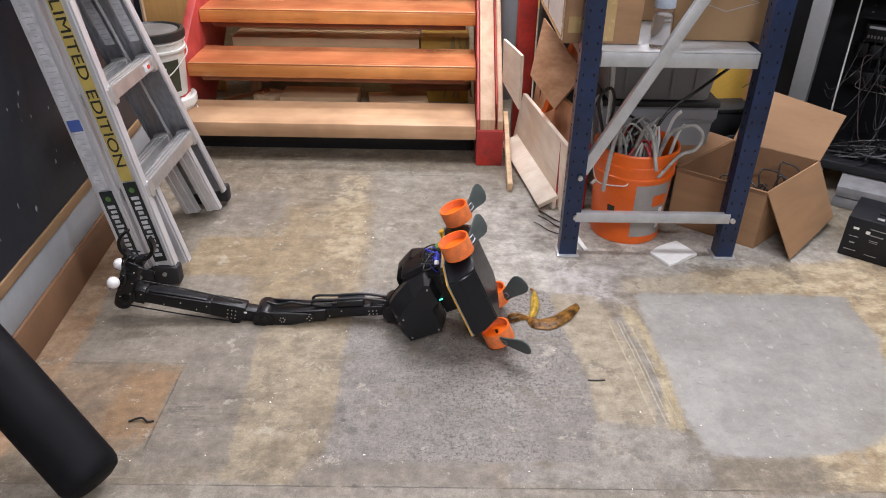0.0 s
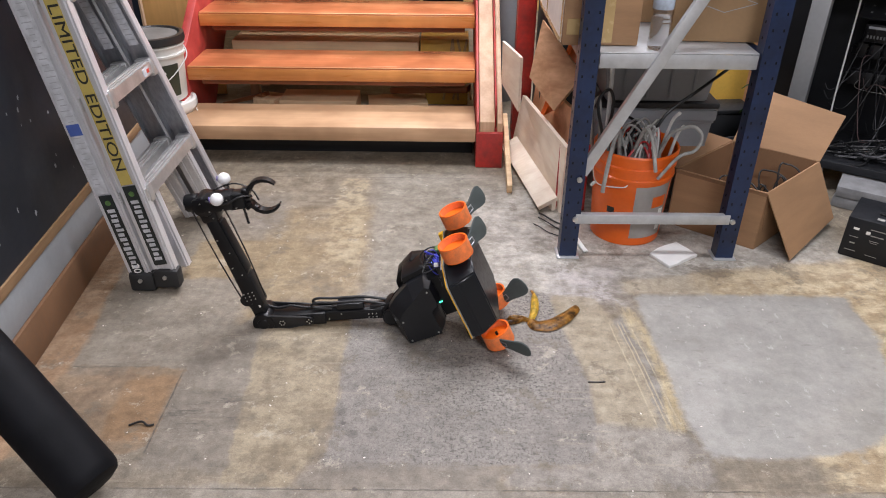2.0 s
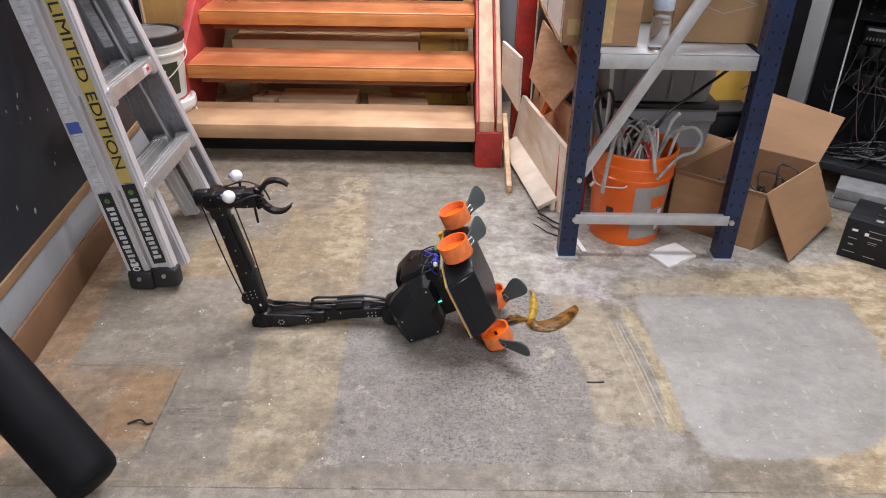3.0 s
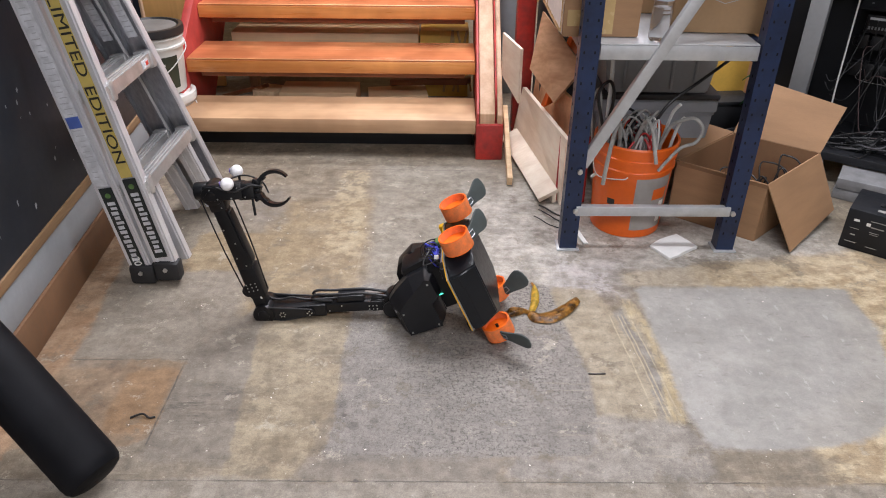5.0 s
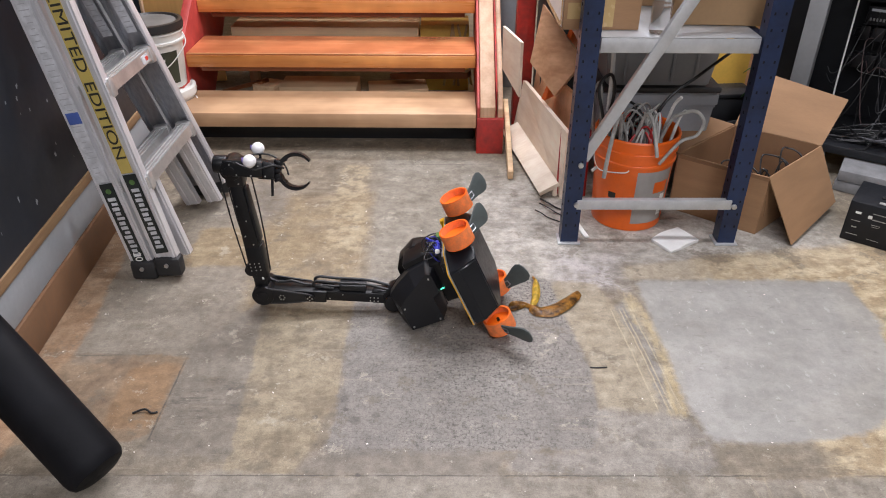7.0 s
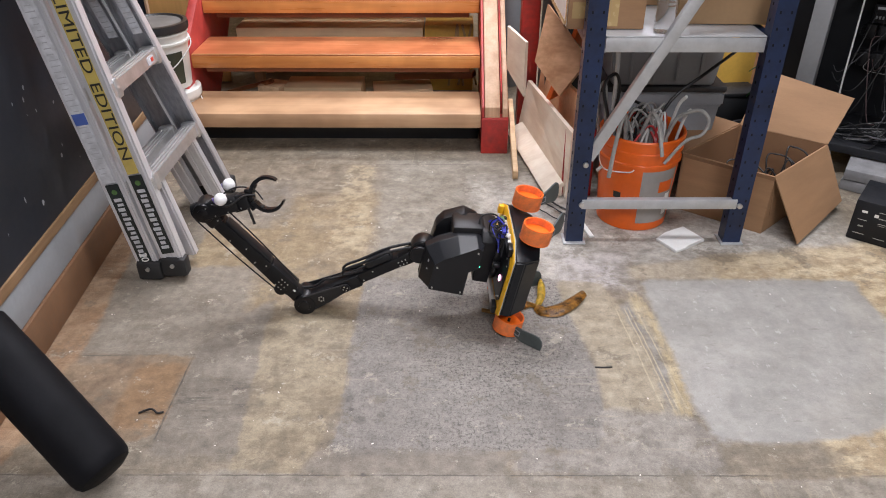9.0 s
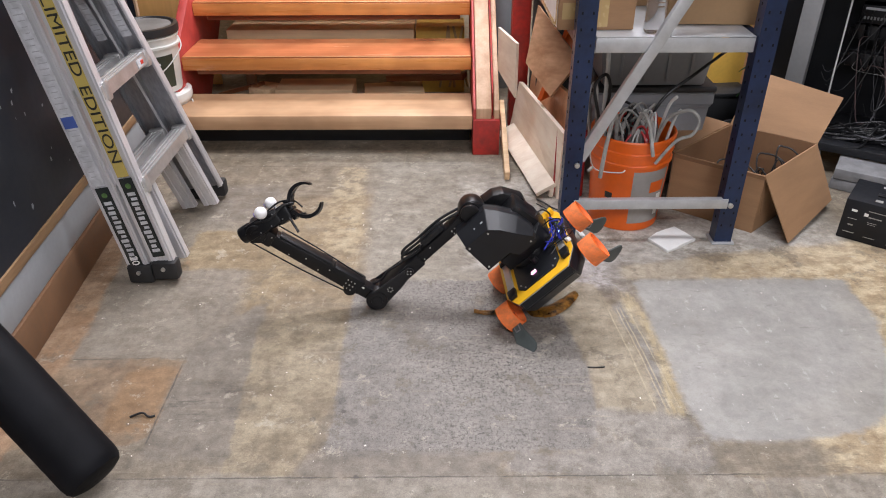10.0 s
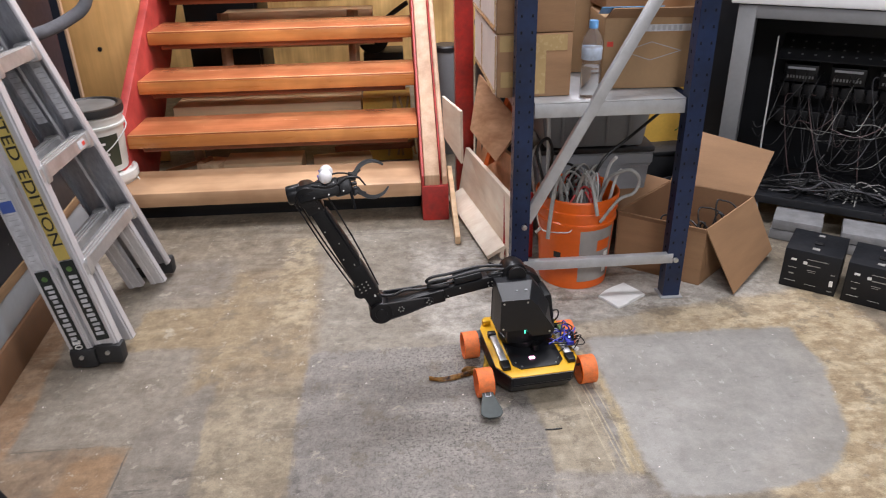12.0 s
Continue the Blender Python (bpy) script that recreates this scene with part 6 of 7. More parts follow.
bm = bmesh.new()
loft(bm, [(shrunk(0.93, 0.76), 0.018), (shrunk(1.0, 0.985), 0.066), (shrunk(0.99, 0.99), 0.096)])
bmesh.ops.bevel(bm, geom=list(bm.edges), offset=0.004, segments=2, affect="EDGES")
chassis = part("chassis", bm, M["tub"], robot, "dark faceted tub")
part("gasket", one(prism, shrunk(1.0, 1.0), 0.0962, 0.0985), M["cable_grey"], chassis, "pale edge strip")
# yellow deck frame with a black centre plate
deck = part("deck_frame", one(prism, OUT, 0.0988, 0.102, None, 0.001), M["yellow"], robot, "yellow deck frame")
part("deck_plate", one(prism, [(-0.058, -0.142), (0.058, -0.142), (0.078, -0.118), (0.078, 0.12), (-0.078, 0.12), (-0.078, -0.118)], 0.1022, 0.106, None, 0.001), M["robot_flat"], deck, "black centre plate")
for sx in (-1, 1):
    part("side_rail", one(box, 0.022, 0.17, 0.012, pose(sx * 0.1, -0.02, 0.1085), 0.003), M["alu_cast"], deck, "silver side rail")
    part("rail_end", one(prism, [(-0.012, -0.018), (0.012, -0.018), (0.015, 0.02), (-0.015, 0.02)], 0.102, 0.116, pose(sx * 0.1, -0.122, 0), 0.003), M["robot"], deck, "black corner wedge")
    for yy in (0.045, 0.12):
        part("bracket", one(box, 0.026, 0.02, 0.018, pose(sx * 0.102, yy, 0.112), 0.003), M["robot_metal"] if yy < 0.1 else M["yellow"], deck)
for x, y in ((-0.052, -0.134), (0.052, -0.134), (-0.066, -0.112), (0.066, -0.112)):
    part("screw", one(cyl, 0.0028, 0.003, pose(x, y, 0.107), None, 8), M["bolt"], deck)
part("indicator_lamp", one(box, 0.018, 0.010, 0.006, pose(-0.012, -0.098, 0.109), 0.002), M["lamp_pink"], deck, "glowing pink lamp")
part("camera_knob", one(cyl, 0.010, 0.022, pose(0.008, -0.062, 0.120), None, 14, 0.002), M["robot_metal"], deck)
# electronics on the right side
for i in range(12):
    random.seed(40 + i)
    p0 = (0.115 + random.uniform(-.01, .012), -0.075 + random.uniform(-.02, .1), 0.112)
    p1 = (p0[0] + random.uniform(0.0, 0.035), p0[1] + random.uniform(-.03, .03), 0.14 + random.uniform(0, 0.025))
    p2 = (p0[0] + random.uniform(-0.02, 0.04), p0[1] + random.uniform(-.03, .05), 0.12 + random.uniform(0, 0.02))
    p3 = (0.07 + random.uniform(-.02, .02), p0[1] + random.uniform(-.02, .04), 0.125)
    part("wire", one(tube, [p0, p1, p2, p3], random.choice((0.0018, 0.0026)), 6, 5), M["blue_wire"] if i % 3 == 0 else M["cable_black"], robot, "blue wire" if i % 3 == 0 else "")
part("circuit_board", one(box, 0.022, 0.05, 0.016, pose(0.118, -0.05, 0.124), 0.002), M["blue_wire"], robot, "blue circuit housing")
part("circuit_board", one(box, 0.014, 0.03, 0.012, pose(0.116, 0.02, 0.122), 0.002), M["pcb"], robot, "green circuit board")
part("connector", one(box, 0.012, 0.02, 0.010, pose(0.128, -0.09, 0.118, 0, 20, 30), 0.002), M["print_white"], robot, "white connector")
part("indicator_lamp", one(box, 0.006, 0.008, 0.004, pose(0.119, -0.052, 0.134)), M["lamp_blue"], robot, "blue lamp")

# wheels with paddle fins
WHEELS = {}


def wheel(name_key, sx, sy):
    """A wheel whose frame has its origin at the axle, x outward."""
    xc = sx * (HX - WW / 2)
    w = new("wheel")
    w.parent = robot
    w.matrix_basis = pose(xc, sy * WY, RWH)
    h = WW / 2
    ring = [(RWH - 0.006, -h), (RWH - 0.0005, -h), (RWH, -h + 0.002), (RWH, h - 0.002), (RWH - 0.0005, h), (RWH - 0.005, h), (RWH - 0.006, h - 0.010), (RWH - 0.006, -h)]
    tyre_bm = bmesh.new()
    seg = 40
    rings = [[tyre_bm.verts.new((z, r * math.cos(2 * math.pi * i / seg), r * math.sin(2 * math.pi * i / seg))) for i in range(seg)] for r, z in ring]
    for a, b in zip(rings, rings[1:]):
        for i in range(seg):
            tyre_bm.faces.new((a[i], a[(i + 1) % seg], b[(i + 1) % seg], b[i]))
    part("tyre", tyre_bm, M["tyre_dust"], w, "dusty orange printed tread")
    for sd in (-1, 1):
        hub = bmesh.new()
        cyl(hub, RWH - 0.0055, 0.003, pose(sd * (h - 0.0215), 0, 0, 0, 90, 0), None, 36)
        part("hub_disc", hub, M["orange_wheel"], w, "bright orange recessed hub")
        lip = bmesh.new()
        rr = [(RWH - 0.006, h - 0.016), (RWH - 0.0002, h - 0.0035), (RWH - 0.0002, h + 0.0008), (RWH - 0.0045, h + 0.0008), (RWH - 0.0058, h - 0.016)]
        rgs = [[lip.verts.new((sd * z, r * math.cos(2 * math.pi * i / seg), r * math.sin(2 * math.pi * i / seg))) for i in range(seg)] for r, z in rr]
        for a, b in zip(rgs, rgs[1:]):
            for i in range(seg):
                lip.faces.new((a[i], a[(i + 1) % seg], b[(i + 1) % seg], b[i]))
        part("lip", lip, M["orange_wheel"], w)
    ax = bmesh.new()
    cyl(ax, 0.0045, 0.010, pose(-sx * (h - 0.016), 0, 0, 0, 90, 0), None, 16)
    part("axle", ax, M["robot_metal"], w)
    # fin: a paddle across the wheel, its root at the rim
    half = [(-0.016, 0.0), (-0.019, -0.024), (-0.031, -0.066), (-0.032, -0.082), (-0.024, -0.094), (-0.010, -0.099)]
    outline = half + [(-x, z) for x, z in reversed(half)]
    fb = bmesh.new()
    prism(fb, outline, -0.0025, 0.0025, XZ, 0.0012)
    hb_ = bmesh.new()
    for xx in (-0.008, 0.008):
        tube(hb_, [(xx, 0, 0.004), (xx, -0.004, -0.010), (xx * 0.9, -0.004, -0.020)], 0.0016, 6, 3)
    tube(hb_, [(-0.008, -0.004, -0.020), (0.008, -0.004, -0.020)], 0.0016, 6, 3)
    fin = part("fin", fb, M["fin"], w, "grey-green rubber paddle fin", pose(0, 0, -RWH + 0.003))
    clip = part("fin_clip", hb_, M["alu_dark"], w, "metal wire clip", pose(0, 0, -RWH + 0.003))
    WHEELS[name_key] = (w, xc, sy * WY, fin, clip, sx)


wheel("nl", -1, -1)
wheel("fl", -1, 1)
wheel("nr", 1, -1)
wheel("fr", 1, 1)

# shoulder turret
part("turntable", one(cyl, 0.078, 0.022, pose(-0.005, 0.035, 0.116), None, 40, 0.003), M["robot_metal"], robot)
part("pedestal", one(prism, [(-0.075, -0.04), (0.065, -0.04), (0.085, -0.01), (0.085, 0.10), (0.06, 0.125), (-0.07, 0.125)], 0.127, 0.175, None, 0.004), M["robot"], robot)
near = bmesh.new()
hexa = [(-0.105, 0.200), (-0.022, 0.200), (-0.006, 0.174), (0.054, 0.174), (0.061, 0.187), (0.030, 0.235), (0.006, 0.275), (-0.018, 0.300), (-0.102, 0.302)]
hexb = [(-0.112, 0.192), (-0.040, 0.188), (-0.020, 0.160), (0.060, 0.160), (0.068, 0.190), (0.060, 0.246), (0.032, 0.298), (0.006, 0.332), (-0.106, 0.334)]
vs0 = [near.verts.new((x, 0.012, z)) for x, z in hexb]
vs1 = [near.verts.new((x, -0.020, z)) for x, z in hexb]
vs2 = [near.verts.new((x, -0.078, z)) for x, z in hexa]
for a, b in ((vs0, vs1), (vs1, vs2)):
    for i in range(len(hexa)):
        near.faces.new((a[i], a[(i + 1) % len(hexa)], b[(i + 1) % len(hexa)], b[i]))
near.faces.new(vs0)
near.faces.new(list(reversed(vs2)))
bmesh.ops.remove_doubles(near, verts=near.verts, dist=0.0005)
bmesh.ops.bevel(near, geom=list(near.edges), offset=0.0018, segments=1, affect="EDGES")
hs = new("shoulder_housing", finish(near, "shoulder_housing", M["robot_flat"], 8))
hs.parent = robot
tagged(hs, "black faceted motor housing")
for x, z in ((-0.097, 0.208), (0.046, 0.184), (-0.095, 0.294), (-0.024, 0.292)):
    part("screw", one(cyl, 0.003, 0.004, pose(x, -0.0785, z, 90), None, 8), M["bolt"], hs)
for k, w_ in ((0, 0.005), (1, 0.008)):
    part("sticker", one(box, w_, 0.004, 0.0015, pose(-0.05 + k * 0.028, -0.049, 0.3185, 29)), M["print_grey"], hs, "small pale mark")
far = bmesh.new()
hexf = [(-0.048, 0.19), (0.060, 0.172), (0.074, 0.187), (0.086, 0.227), (0.056, 0.285), (0.028, 0.303), (-0.042, 0.310), (-0.056, 0.275)]
prism(far, hexf, -0.135, -0.078, XZ, 0.004)
part("shoulder_housing", far, M["robot"], robot, "black faceted rear motor housing")
mid_ = bmesh.new()
cyl(mid_, 0.038, 0.064, pose(SX, 0.045, SZ, 90), None, 36, 0.004)
cyl(mid_, 0.028, 0.012, pose(SX, -0.001, SZ + 0.012, 90), None, 30, 0.002)
part("shoulder_motor", mid_, M["robot_metal"], robot, "round black shoulder motor")
part("rear_cover", one(box, 0.075, 0.10, 0.10, pose(0.046, 0.05, 0.21, 0, -8, 0), 0.012), M["robot"], robot, "black rear cover")
part("indicator_lamp", one(box, 0.003, 0.003, 0.012, pose(-0.02, -0.0445, 0.168)), M["lamp_green"], robot, "small green lamp")
part("cable_loop", one(tube, [(0.10, 0.06, 0.12), (0.115, 0.05, 0.145), (0.112, 0.04, 0.175), (0.095, 0.03, 0.185), (0.075, 0.02, 0.18)], 0.0025), M["cable_black"], robot)
part("cable_loop", one(tube, [(0.11, -0.01, 0.115), (0.135, -0.015, 0.13), (0.138, -0.02, 0.15), (0.115, -0.01, 0.16), (0.085, 0.0, 0.155)], 0.0022), M["cable_black"], robot)


def joint_limb(name, label):
    ob = new(name)
    ob.parent = robot
    return tagged(ob, label)


def dots(parent, spots, y, r=0.0022):
    for x, z in spots:
        part("screw", one(cyl, r, 0.002, pose(x, y, z, 90), None, 6), M["bolt"], parent)


# upper arm: x along the limb from the shoulder, z towards its upper side
YU = 0.002
upper = joint_limb("upper_arm", "black upper arm with belt drive and cables")
bm = bmesh.new()
box(bm, 0.22, 0.050, 0.034, pose(0.15, 0.0, 0.0), 0.004)
box(bm, 0.18, 0.062, 0.040, pose(0.31, 0.0, -0.002), 0.004)
box(bm, 0.06, 0.044, 0.044, pose(0.05, 0.0, 0.0), 0.006)
part("beam", bm, M["robot"], upper)
bm = bmesh.new()
cyl(bm, 0.041, 0.05, pose(0, 0, 0, 90), None, 32, 0.003)
part("shoulder_disc", bm, M["robot_metal"], upper)
bm = bmesh.new()
cyl(bm, 0.034, 0.088, pose(L1, 0, 0, 90), None, 32, 0.003)
cyl(bm, 0.018, 0.094, pose(L1, 0, 0, 90), None, 24, 0.002)
part("elbow_disc", bm, M["robot_metal"], upper)
for yy in (-0.038, 0.038):
    bm = bmesh.new()
    prism(bm, [(L1 - 0.005, -0.030), (L1 + 0.012, -0.024), (L1 + 0.012, 0.022), (L1 - 0.01, 0.030), (L1 - 0.14, 0.014), (L1 - 0.14, -0.014)], -yy - 0.003, -yy + 0.003, XZ, 0.0015)
    part("belt_cover", bm, M["robot_flat"], upper)
bm = bmesh.new()
tube(bm, [(L1 - 0.02, -0.041, -0.026), (L1 - 0.08, -0.041, -0.021), (L1 - 0.145, -0.041, -0.010)], 0.0022, 6, 3)
tube(bm, [(L1 - 0.02, -0.041, 0.027), (L1 - 0.08, -0.041, 0.020), (L1 - 0.145, -0.041, 0.012)], 0.0026, 6, 3)
part("belt", bm, M["rubber"], upper)
part("pulley", one(cyl, 0.014, 0.008, pose(L1 - 0.145, -0.040, 0.0, 90), None, 24, 0.002), M["robot_metal"], upper)
bm = bmesh.new()
box(bm, 0.085, 0.044, 0.022, pose(0.14, 0.0, 0.030), 0.005)
part("motor_cover", bm, M["robot_flat"], upper)
bm = bmesh.new()
for yy in (-0.012, 0.014):
    tube(bm, [(0.02, yy, 0.024), (0.10, yy, 0.042), (0.19, yy, 0.043), (0.245, yy, 0.046), (0.262, yy, 0.034), (0.235, yy, 0.024), (0.20, yy, 0.02)], 0.0045, 8, 5)
tube(bm, [(0.18, 0.0, 0.022), (0.28, 0.0, 0.024), (0.33, 0.004, 0.032), (0.37, 0.004, 0.026), (0.41, 0.01, 0.036)], 0.004, 8, 5)
part("cable", bm, M["cable_black"], upper, "black cable run")
dots(upper, [(0.06 + 0.012 * (i % 3), -0.010 + 0.012 * (i // 3)) for i in range(6)] + [(0.17 + 0.04 * i, 0.008 * (-1) ** i) for i in range(4)], -0.0258)
dots(upper, [(L1 - 0.06 + 0.008 * math.cos(i * 1.05), 0.008 * math.sin(i * 1.05)) for i in range(6)] + [(L1 - 0.145 + 0.007 * math.cos(i * 1.57), 0.007 * math.sin(i * 1.57)) for i in range(4)], -0.0445)

# forearm: x along the limb from the elbow
fore = joint_limb("forearm", "black forearm with thin tension rods")
bm = bmesh.new()
box(bm, 0.10, 0.044, 0.040, pose(0.055, 0, 0), 0.005)
box(bm, 0.11, 0.050, 0.050, pose(0.115, 0, 0.004), 0.006)
prism(bm, [(0.09, -0.023), (0.42, -0.017), (0.42, 0.017), (0.09, 0.027)], -0.023, 0.023, XZ, 0.004)
part("beam", bm, M["robot"], fore)
bm = bmesh.new()
prism(bm, [(0.17, 0.0225), (0.36, 0.0185), (0.36, 0.026), (0.185, 0.031)], -0.018, 0.018, XZ, 0.003)
part("top_cover", bm, M["robot_flat"], fore)
for yy, zz in ((-0.024, -0.036), (0.022, -0.036), (0.0, 0.044)):
    bm = bmesh.new()
    tube(bm, [(0.075, yy, zz * 0.75), (0.25, yy, zz), (0.425, yy, zz * 1.02)], 0.0023, 8, 3)
    part("tension_rod", bm, M["rod"] if zz < 0 else M["cable_black"], fore, "thin tension rod")
bm = bmesh.new()
cyl(bm, 0.030, 0.070, pose(L2, 0, 0, 90), None, 30, 0.003)
cyl(bm, 0.016, 0.078, pose(L2, 0, 0, 90), None, 24, 0.002)
box(bm, 0.05, 0.05, 0.05, pose(L2 - 0.03, 0, 0.0), 0.006)
part("wrist_disc", bm, M["robot_metal"], fore)
bm = bmesh.new()
cyl(bm, 0.020, 0.052, pose(0.09, 0.0, -0.018, 90), None, 20, 0.002)
part("rod_anchor", bm, M["robot_metal"], fore)
dots(fore, [(0.09 + 0.012 * (i % 3), -0.016 + 0.014 * (i // 3)) for i in range(9)] + [(0.18, 0.01), (0.21, -0.008), (0.26, 0.006), (0.31, -0.01), (0.38, 0.012)], -0.0255)
part("bright_bolt", one(box, 0.012, 0.003, 0.005, pose(0.062, -0.023, 0.012)), M["print_white"], fore, "bright end of a white screw")

# both limbs were laid out with their near side at minus y; they are carried turned over, so the near side goes to plus y
for limb_ob in (upper, fore):
    for o in limb_ob.children:
        o.data.transform(Matrix.Diagonal((1, -1, 1, 1)))
        o.data.flip_normals()

# gripper: x along its reach from the wrist, z to its back
grip = joint_limb("gripper", "black gripper with two curved claws and white ball eyes")
bm = bmesh.new()
box(bm, 0.115, 0.058, 0.048, pose(0.035, 0, 0.004), 0.007)
box(bm, 0.05, 0.044, 0.050, pose(0.10, 0, 0.0), 0.006)
cyl(bm, 0.026, 0.04, pose(-0.030, 0, 0.010, 0, 90, 0), None, 26, 0.004)
part("palm", bm, M["robot"], grip)
bm = bmesh.new()
for k in range(5):
    box(bm, 0.018, 0.03, 0.010, pose(0.13, 0, -0.026 + 0.013 * k, 0, 12 * (k - 2), 0), 0.002)
part("knuckles", bm, M["robot_metal"], grip)


def claw(side):
    """One curved claw, an arc tapering to its tip."""
    bm = bmesh.new()
    n_ = 14
    cx, cz, r = 0.182, 0.0, 0.046
    prev = None
    for i in range(n_ + 1):
        a = radians(168 - 132 * i / n_)
        th_ = 0.004 + 0.007 * math.sin(math.pi * min(0.97, 0.25 + 0.72 * i / n_))
        wd = 0.015 * (1 - 0.35 * i / n_)
        rows_ = []
        for rr, yy in ((r - th_ / 2, -wd), (r + th_ / 2, -wd), (r + th_ / 2, wd), (r - th_ / 2, wd)):
            rows_.append(bm.verts.new((cx + rr * math.cos(a), yy, side * (cz + 0.003 + rr * math.sin(a)))))
        if prev:
            for k in range(4):
                bm.faces.new((prev[k], prev[(k + 1) % 4], rows_[(k + 1) % 4], rows_[k]))
        else:
            bm.faces.new(list(reversed(rows_)))
        prev = rows_
    bm.faces.new(prev)
    box(bm, 0.04, 0.022, 0.012, pose(0.138, 0, side * 0.026, 0, -side * 28, 0), 0.003)
    return part("claw", bm, M["robot"], grip, "curved black claw")


claw(1)
claw(-1)
for ey_, ez_ in ((-0.056, 0.032), (0.042, 0.052)):
    sy = 1 if ey_ > 0 else -1
    bm = bmesh.new()
    ball(bm, 0.0185, pose(0.064, ey_, ez_), 24)
    eye_ob = part("ball_eye", bm, M["eye"], grip, "white ball eye")
    bm = bmesh.new()
    cyl(bm, 0.0085, 0.003, pose(0.064 - 0.0178, ey_, ez_ + 0.002, 0, 84, 0), 0.006, 18)
    part("iris", bm, M["iris"], eye_ob, "violet iris")
    part("stalk", one(tube, [(0.075, sy * 0.02, 0.018), (0.072, ey_ * 0.8, ez_ * 0.7), (0.066, ey_ * 0.97, ez_ * 0.85)], 0.004, 6, 3), M["robot_metal"], eye_ob, "thin dark stalk")
part("pin", one(cyl, 0.004, 0.05, pose(0.118, -0.022, -0.045), None, 8), M["robot_metal"], grip)
part("cable", one(tube, [(0.02, -0.03, 0.02), (0.07, -0.036, 0.005), (0.12, -0.03, 0.018), (0.15, -0.016, 0.01)], 0.003), M["cable_black"], grip)
part("cable", one(tube, [(0.03, 0.02, 0.03), (0.09, 0.026, 0.04), (0.14, 0.016, 0.02), (0.16, 0.0, -0.012)], 0.0025), M["cable_black"], grip)
dots(grip, [(0.0 + 0.02 * i, 0.014 * (-1) ** i) for i in range(6)], -0.0298)


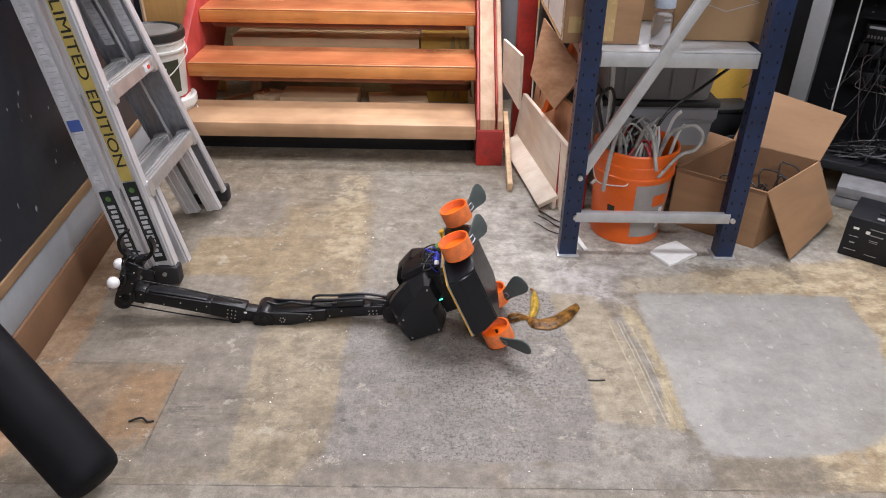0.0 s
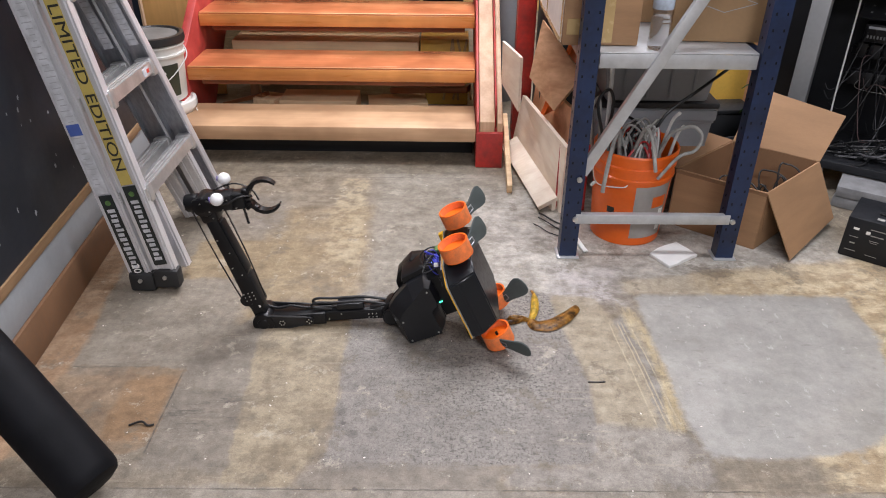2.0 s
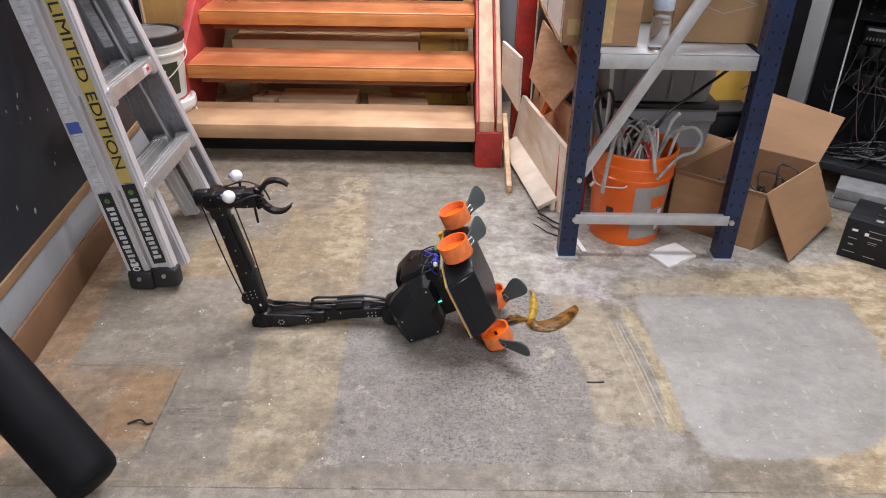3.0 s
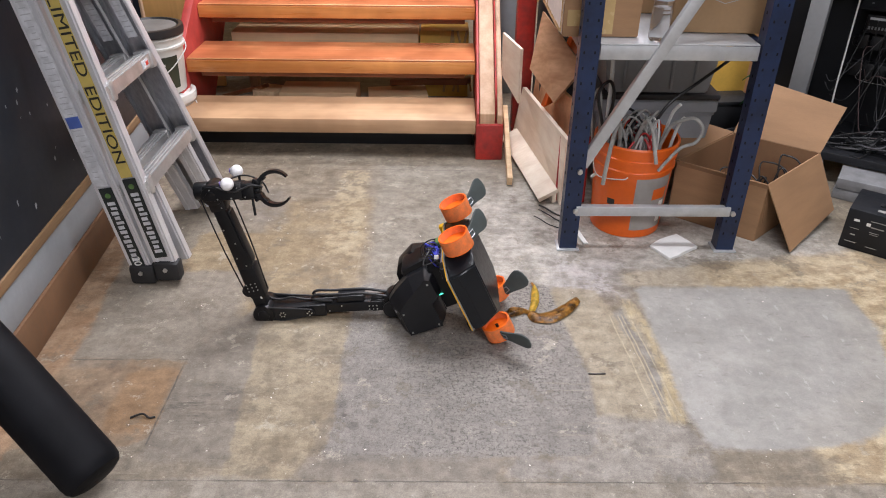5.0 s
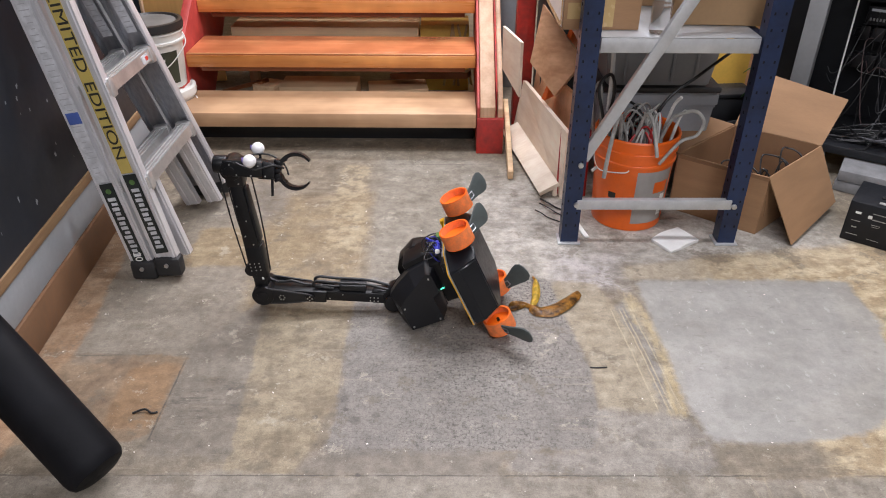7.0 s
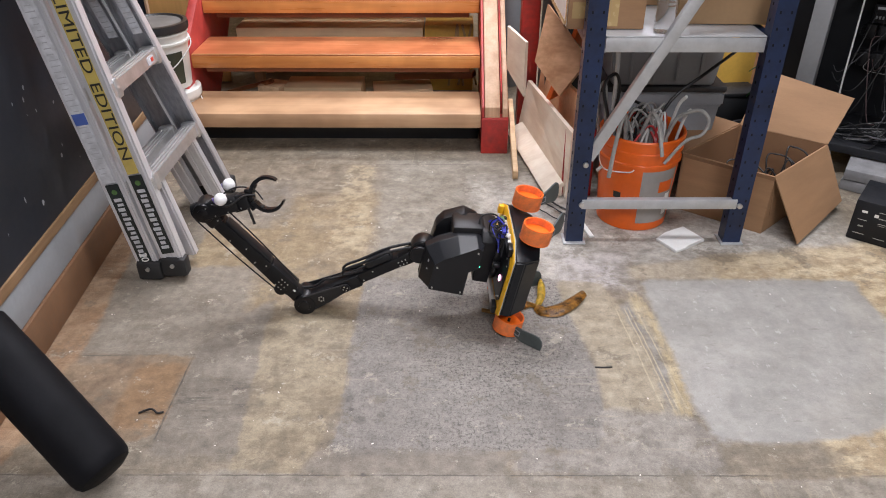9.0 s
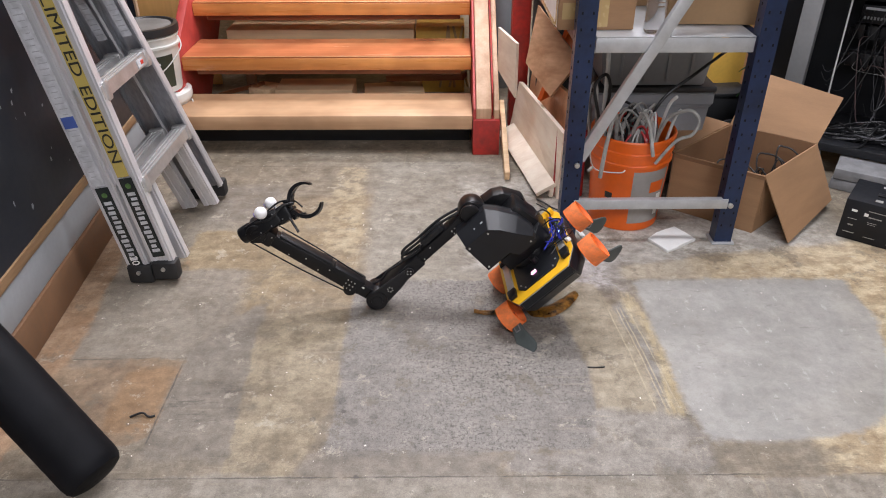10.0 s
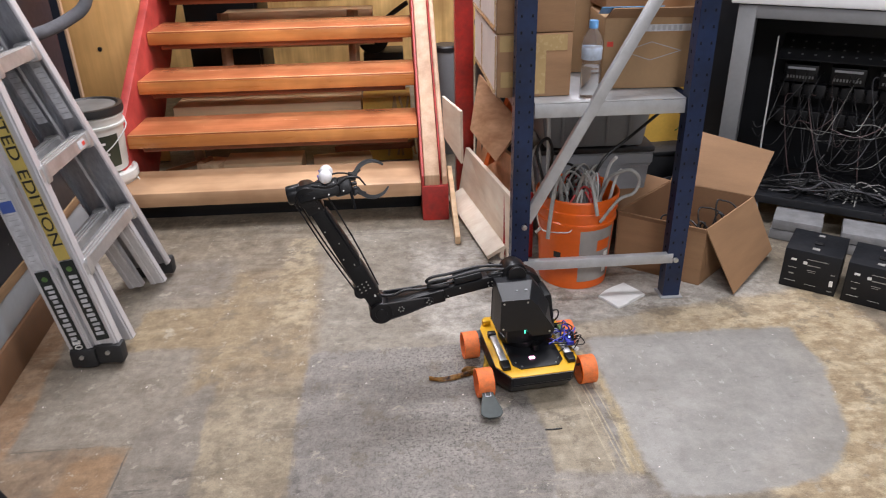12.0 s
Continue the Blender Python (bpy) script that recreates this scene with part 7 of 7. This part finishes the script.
# ---- what moves ----
def motions():
    """The lying machine raises its forearm, pushes itself over with the arm and lands on its wheels."""
    # seconds, place, yaw, roll, pitch of the body
    BODY = [
        (0.0, 0.1296, 1.8260, 0.2212, -2.86, -113.88, 3.25),
        (7.4, 0.1296, 1.8260, 0.2212, -2.86, -113.88, 3.25),
        (7.8, 0.1392, 1.8288, 0.2176, -2.34, -110.91, 2.89),
        (8.3, 0.1776, 1.8399, 0.2034, -0.30, -99.00, 1.46),
        (8.8, 0.2257, 1.8539, 0.1857, 2.26, -84.13, -0.32),
        (9.5, 0.2890, 1.8735, 0.1532, 4.05, -60.33, -0.70),
        (10.0, 0.3405, 1.8792, 0.1265, 4.75, -44.04, -1.96),
        (10.5, 0.3369, 1.8934, 0.1179, 4.65, -43.49, -0.26),
        (11.0, 0.3694, 1.8881, 0.0917, 0.92, -34.42, -0.00),
        (11.2, 0.3845, 1.8798, 0.0751, 2.25, -22.45, 0.20),
        (11.3, 0.3864, 1.8801, 0.0406, 2.93, -13.42, -0.30),
        (11.4, 0.3895, 1.8884, 0.0004, 5.82, -0.53, 0.10),
        (11.5, 0.4106, 1.8935, 0.0001, 5.52, 0.22, -0.05),
        (11.7, 0.3975, 1.8558, -0.0011, 5.62, -0.11, -0.12),
        (12.0, 0.4029, 1.8800, 0.0007, 6.48, -0.20, -0.20),
    ]
    # seconds, angle of the upper arm, angle of the forearm, both in the body's x-z plane
    ARM = [
        (0.0, 71.25, 54.87),
        (0.8, 71.25, 54.57),
        (0.9, 71.25, 53.87),
        (1.0, 71.25, 54.50),
        (1.2, 71.25, 46.50),
        (1.4, 71.25, 36.50),
        (1.6, 71.25, 23.00),
        (1.8, 71.25, 9.00),
        (1.9, 71.25, 0.00),
        (2.0, 71.25, -6.00),
        (2.2, 71.25, -10.30),
        (2.5, 71.25, -10.50),
        (3.5, 71.25, -10.50),
        (4.5, 70.80, -10.00),
        (6.0, 70.70, -9.90),
        (6.5, 67.30, -15.00),
        (7.1, 63.10, -18.60),
        (7.4, 66.00, -16.00),
        (7.8, 75.15, -5.80),
        (8.3, 94.87, 15.15),
        (8.8, 117.88, 39.59),
        (9.5, 154.87, 76.06),
        (10.0, 180.22, 99.59),
        (10.5, 179.02, 97.61),
        (11.0, 185.81, 105.88),
        (11.2, 191.83, 114.94),
        (11.3, 191.68, 115.17),
        (11.4, 191.92, 115.32),
        (11.5, 182.35, 104.47),
        (11.7, 192.96, 118.97),
        (12.0, 189.45, 114.61),
    ]
    walk(robot, [(t, pose(x, y, z, 0, 0, yaw) @ pose(0, 0, 0, 0, roll, 0) @ pose(0, 0, 0, pitch)) for t, x, y, z, yaw, roll, pitch in BODY])

    def limb(x, y, z, a):
        return pose(x, y, z, 0, -a, 0)

    ups, fores, grips = [], [], []
    for t, a1, a2 in ARM:
        ex, ez = SX + L1 * math.cos(radians(a1)), SZ + L1 * math.sin(radians(a1))
        wx, wz = ex + L2 * math.cos(radians(a2)), ez + L2 * math.sin(radians(a2))
        twist = -14 if 4 < t < 9.9 else (0 if t <= 4 else -24)
        ups.append((t, limb(SX, SY, SZ, a1) @ pose(0, 0, 0, 180)))
        fores.append((t, limb(ex, SY - 0.01, ez, a2) @ pose(0, 0, 0, 180)))
        bend = -98 if t < 8 else (-111 if t < 11.25 else -105)
        grips.append((t, limb(wx, SY - 0.02, wz, a2 + bend) @ pose(0, 0, 0, twist)))
    walk(upper, ups)
    walk(fore, fores)
    walk(grip, grips)
    # the paddled wheels turn as the fins meet the floor
    # seconds, turn of the wheel, splay of its fin, lean of the fin on its clip
    PADDLE = {
        "nl": [(0, 78, 14, 40), (7.6, 78, 14, 40), (9.5, 66, 2, 20), (10.5, 72, 8, 14), (11.2, 78, 5, 6), (11.4, 80, 3, 0), (12, 80, 3, 0)],
        "fl": [(0, 40, -30, 20), (7.6, 40, -30, 20), (8.8, 0, -20, 10), (10.0, -50, 0, 0), (11.4, -80, -62, 0), (12, -80, -62, 0)],
        "nr": [(0, -2, 6, 60), (7.6, -2, 6, 60), (9.5, -6, 12, 46), (10.5, -6, 34, 24), (10.9, -8, 34, 20), (11.2, -44, -10, 10), (11.4, -80, -50, 0), (12, -80, -50, 0)],
        "fr": [(0, 2, 8, 60), (7.6, 2, 8, 60), (9.5, 0, 16, 42), (10.5, 4, 26, 34), (10.9, 0, 28, 30), (11.2, -44, -10, 14), (11.4, -80, -50, 0), (12, -80, -50, 0)],
    }
    for key, (w, xc, yc, fin, clip, sx) in WHEELS.items():
        walk(w, [(t, pose(xc, yc, RWH, -a, 0, 0)) for t, a, s, ln_ in PADDLE[key]])
        for piece in (fin, clip):
            walk(piece, [(t, pose(0, 0, -RWH + 0.003, 0, -sx * s, 0) @ pose(0, 0, 0, ln_)) for t, a, s, ln_ in PADDLE[key]])


motions()
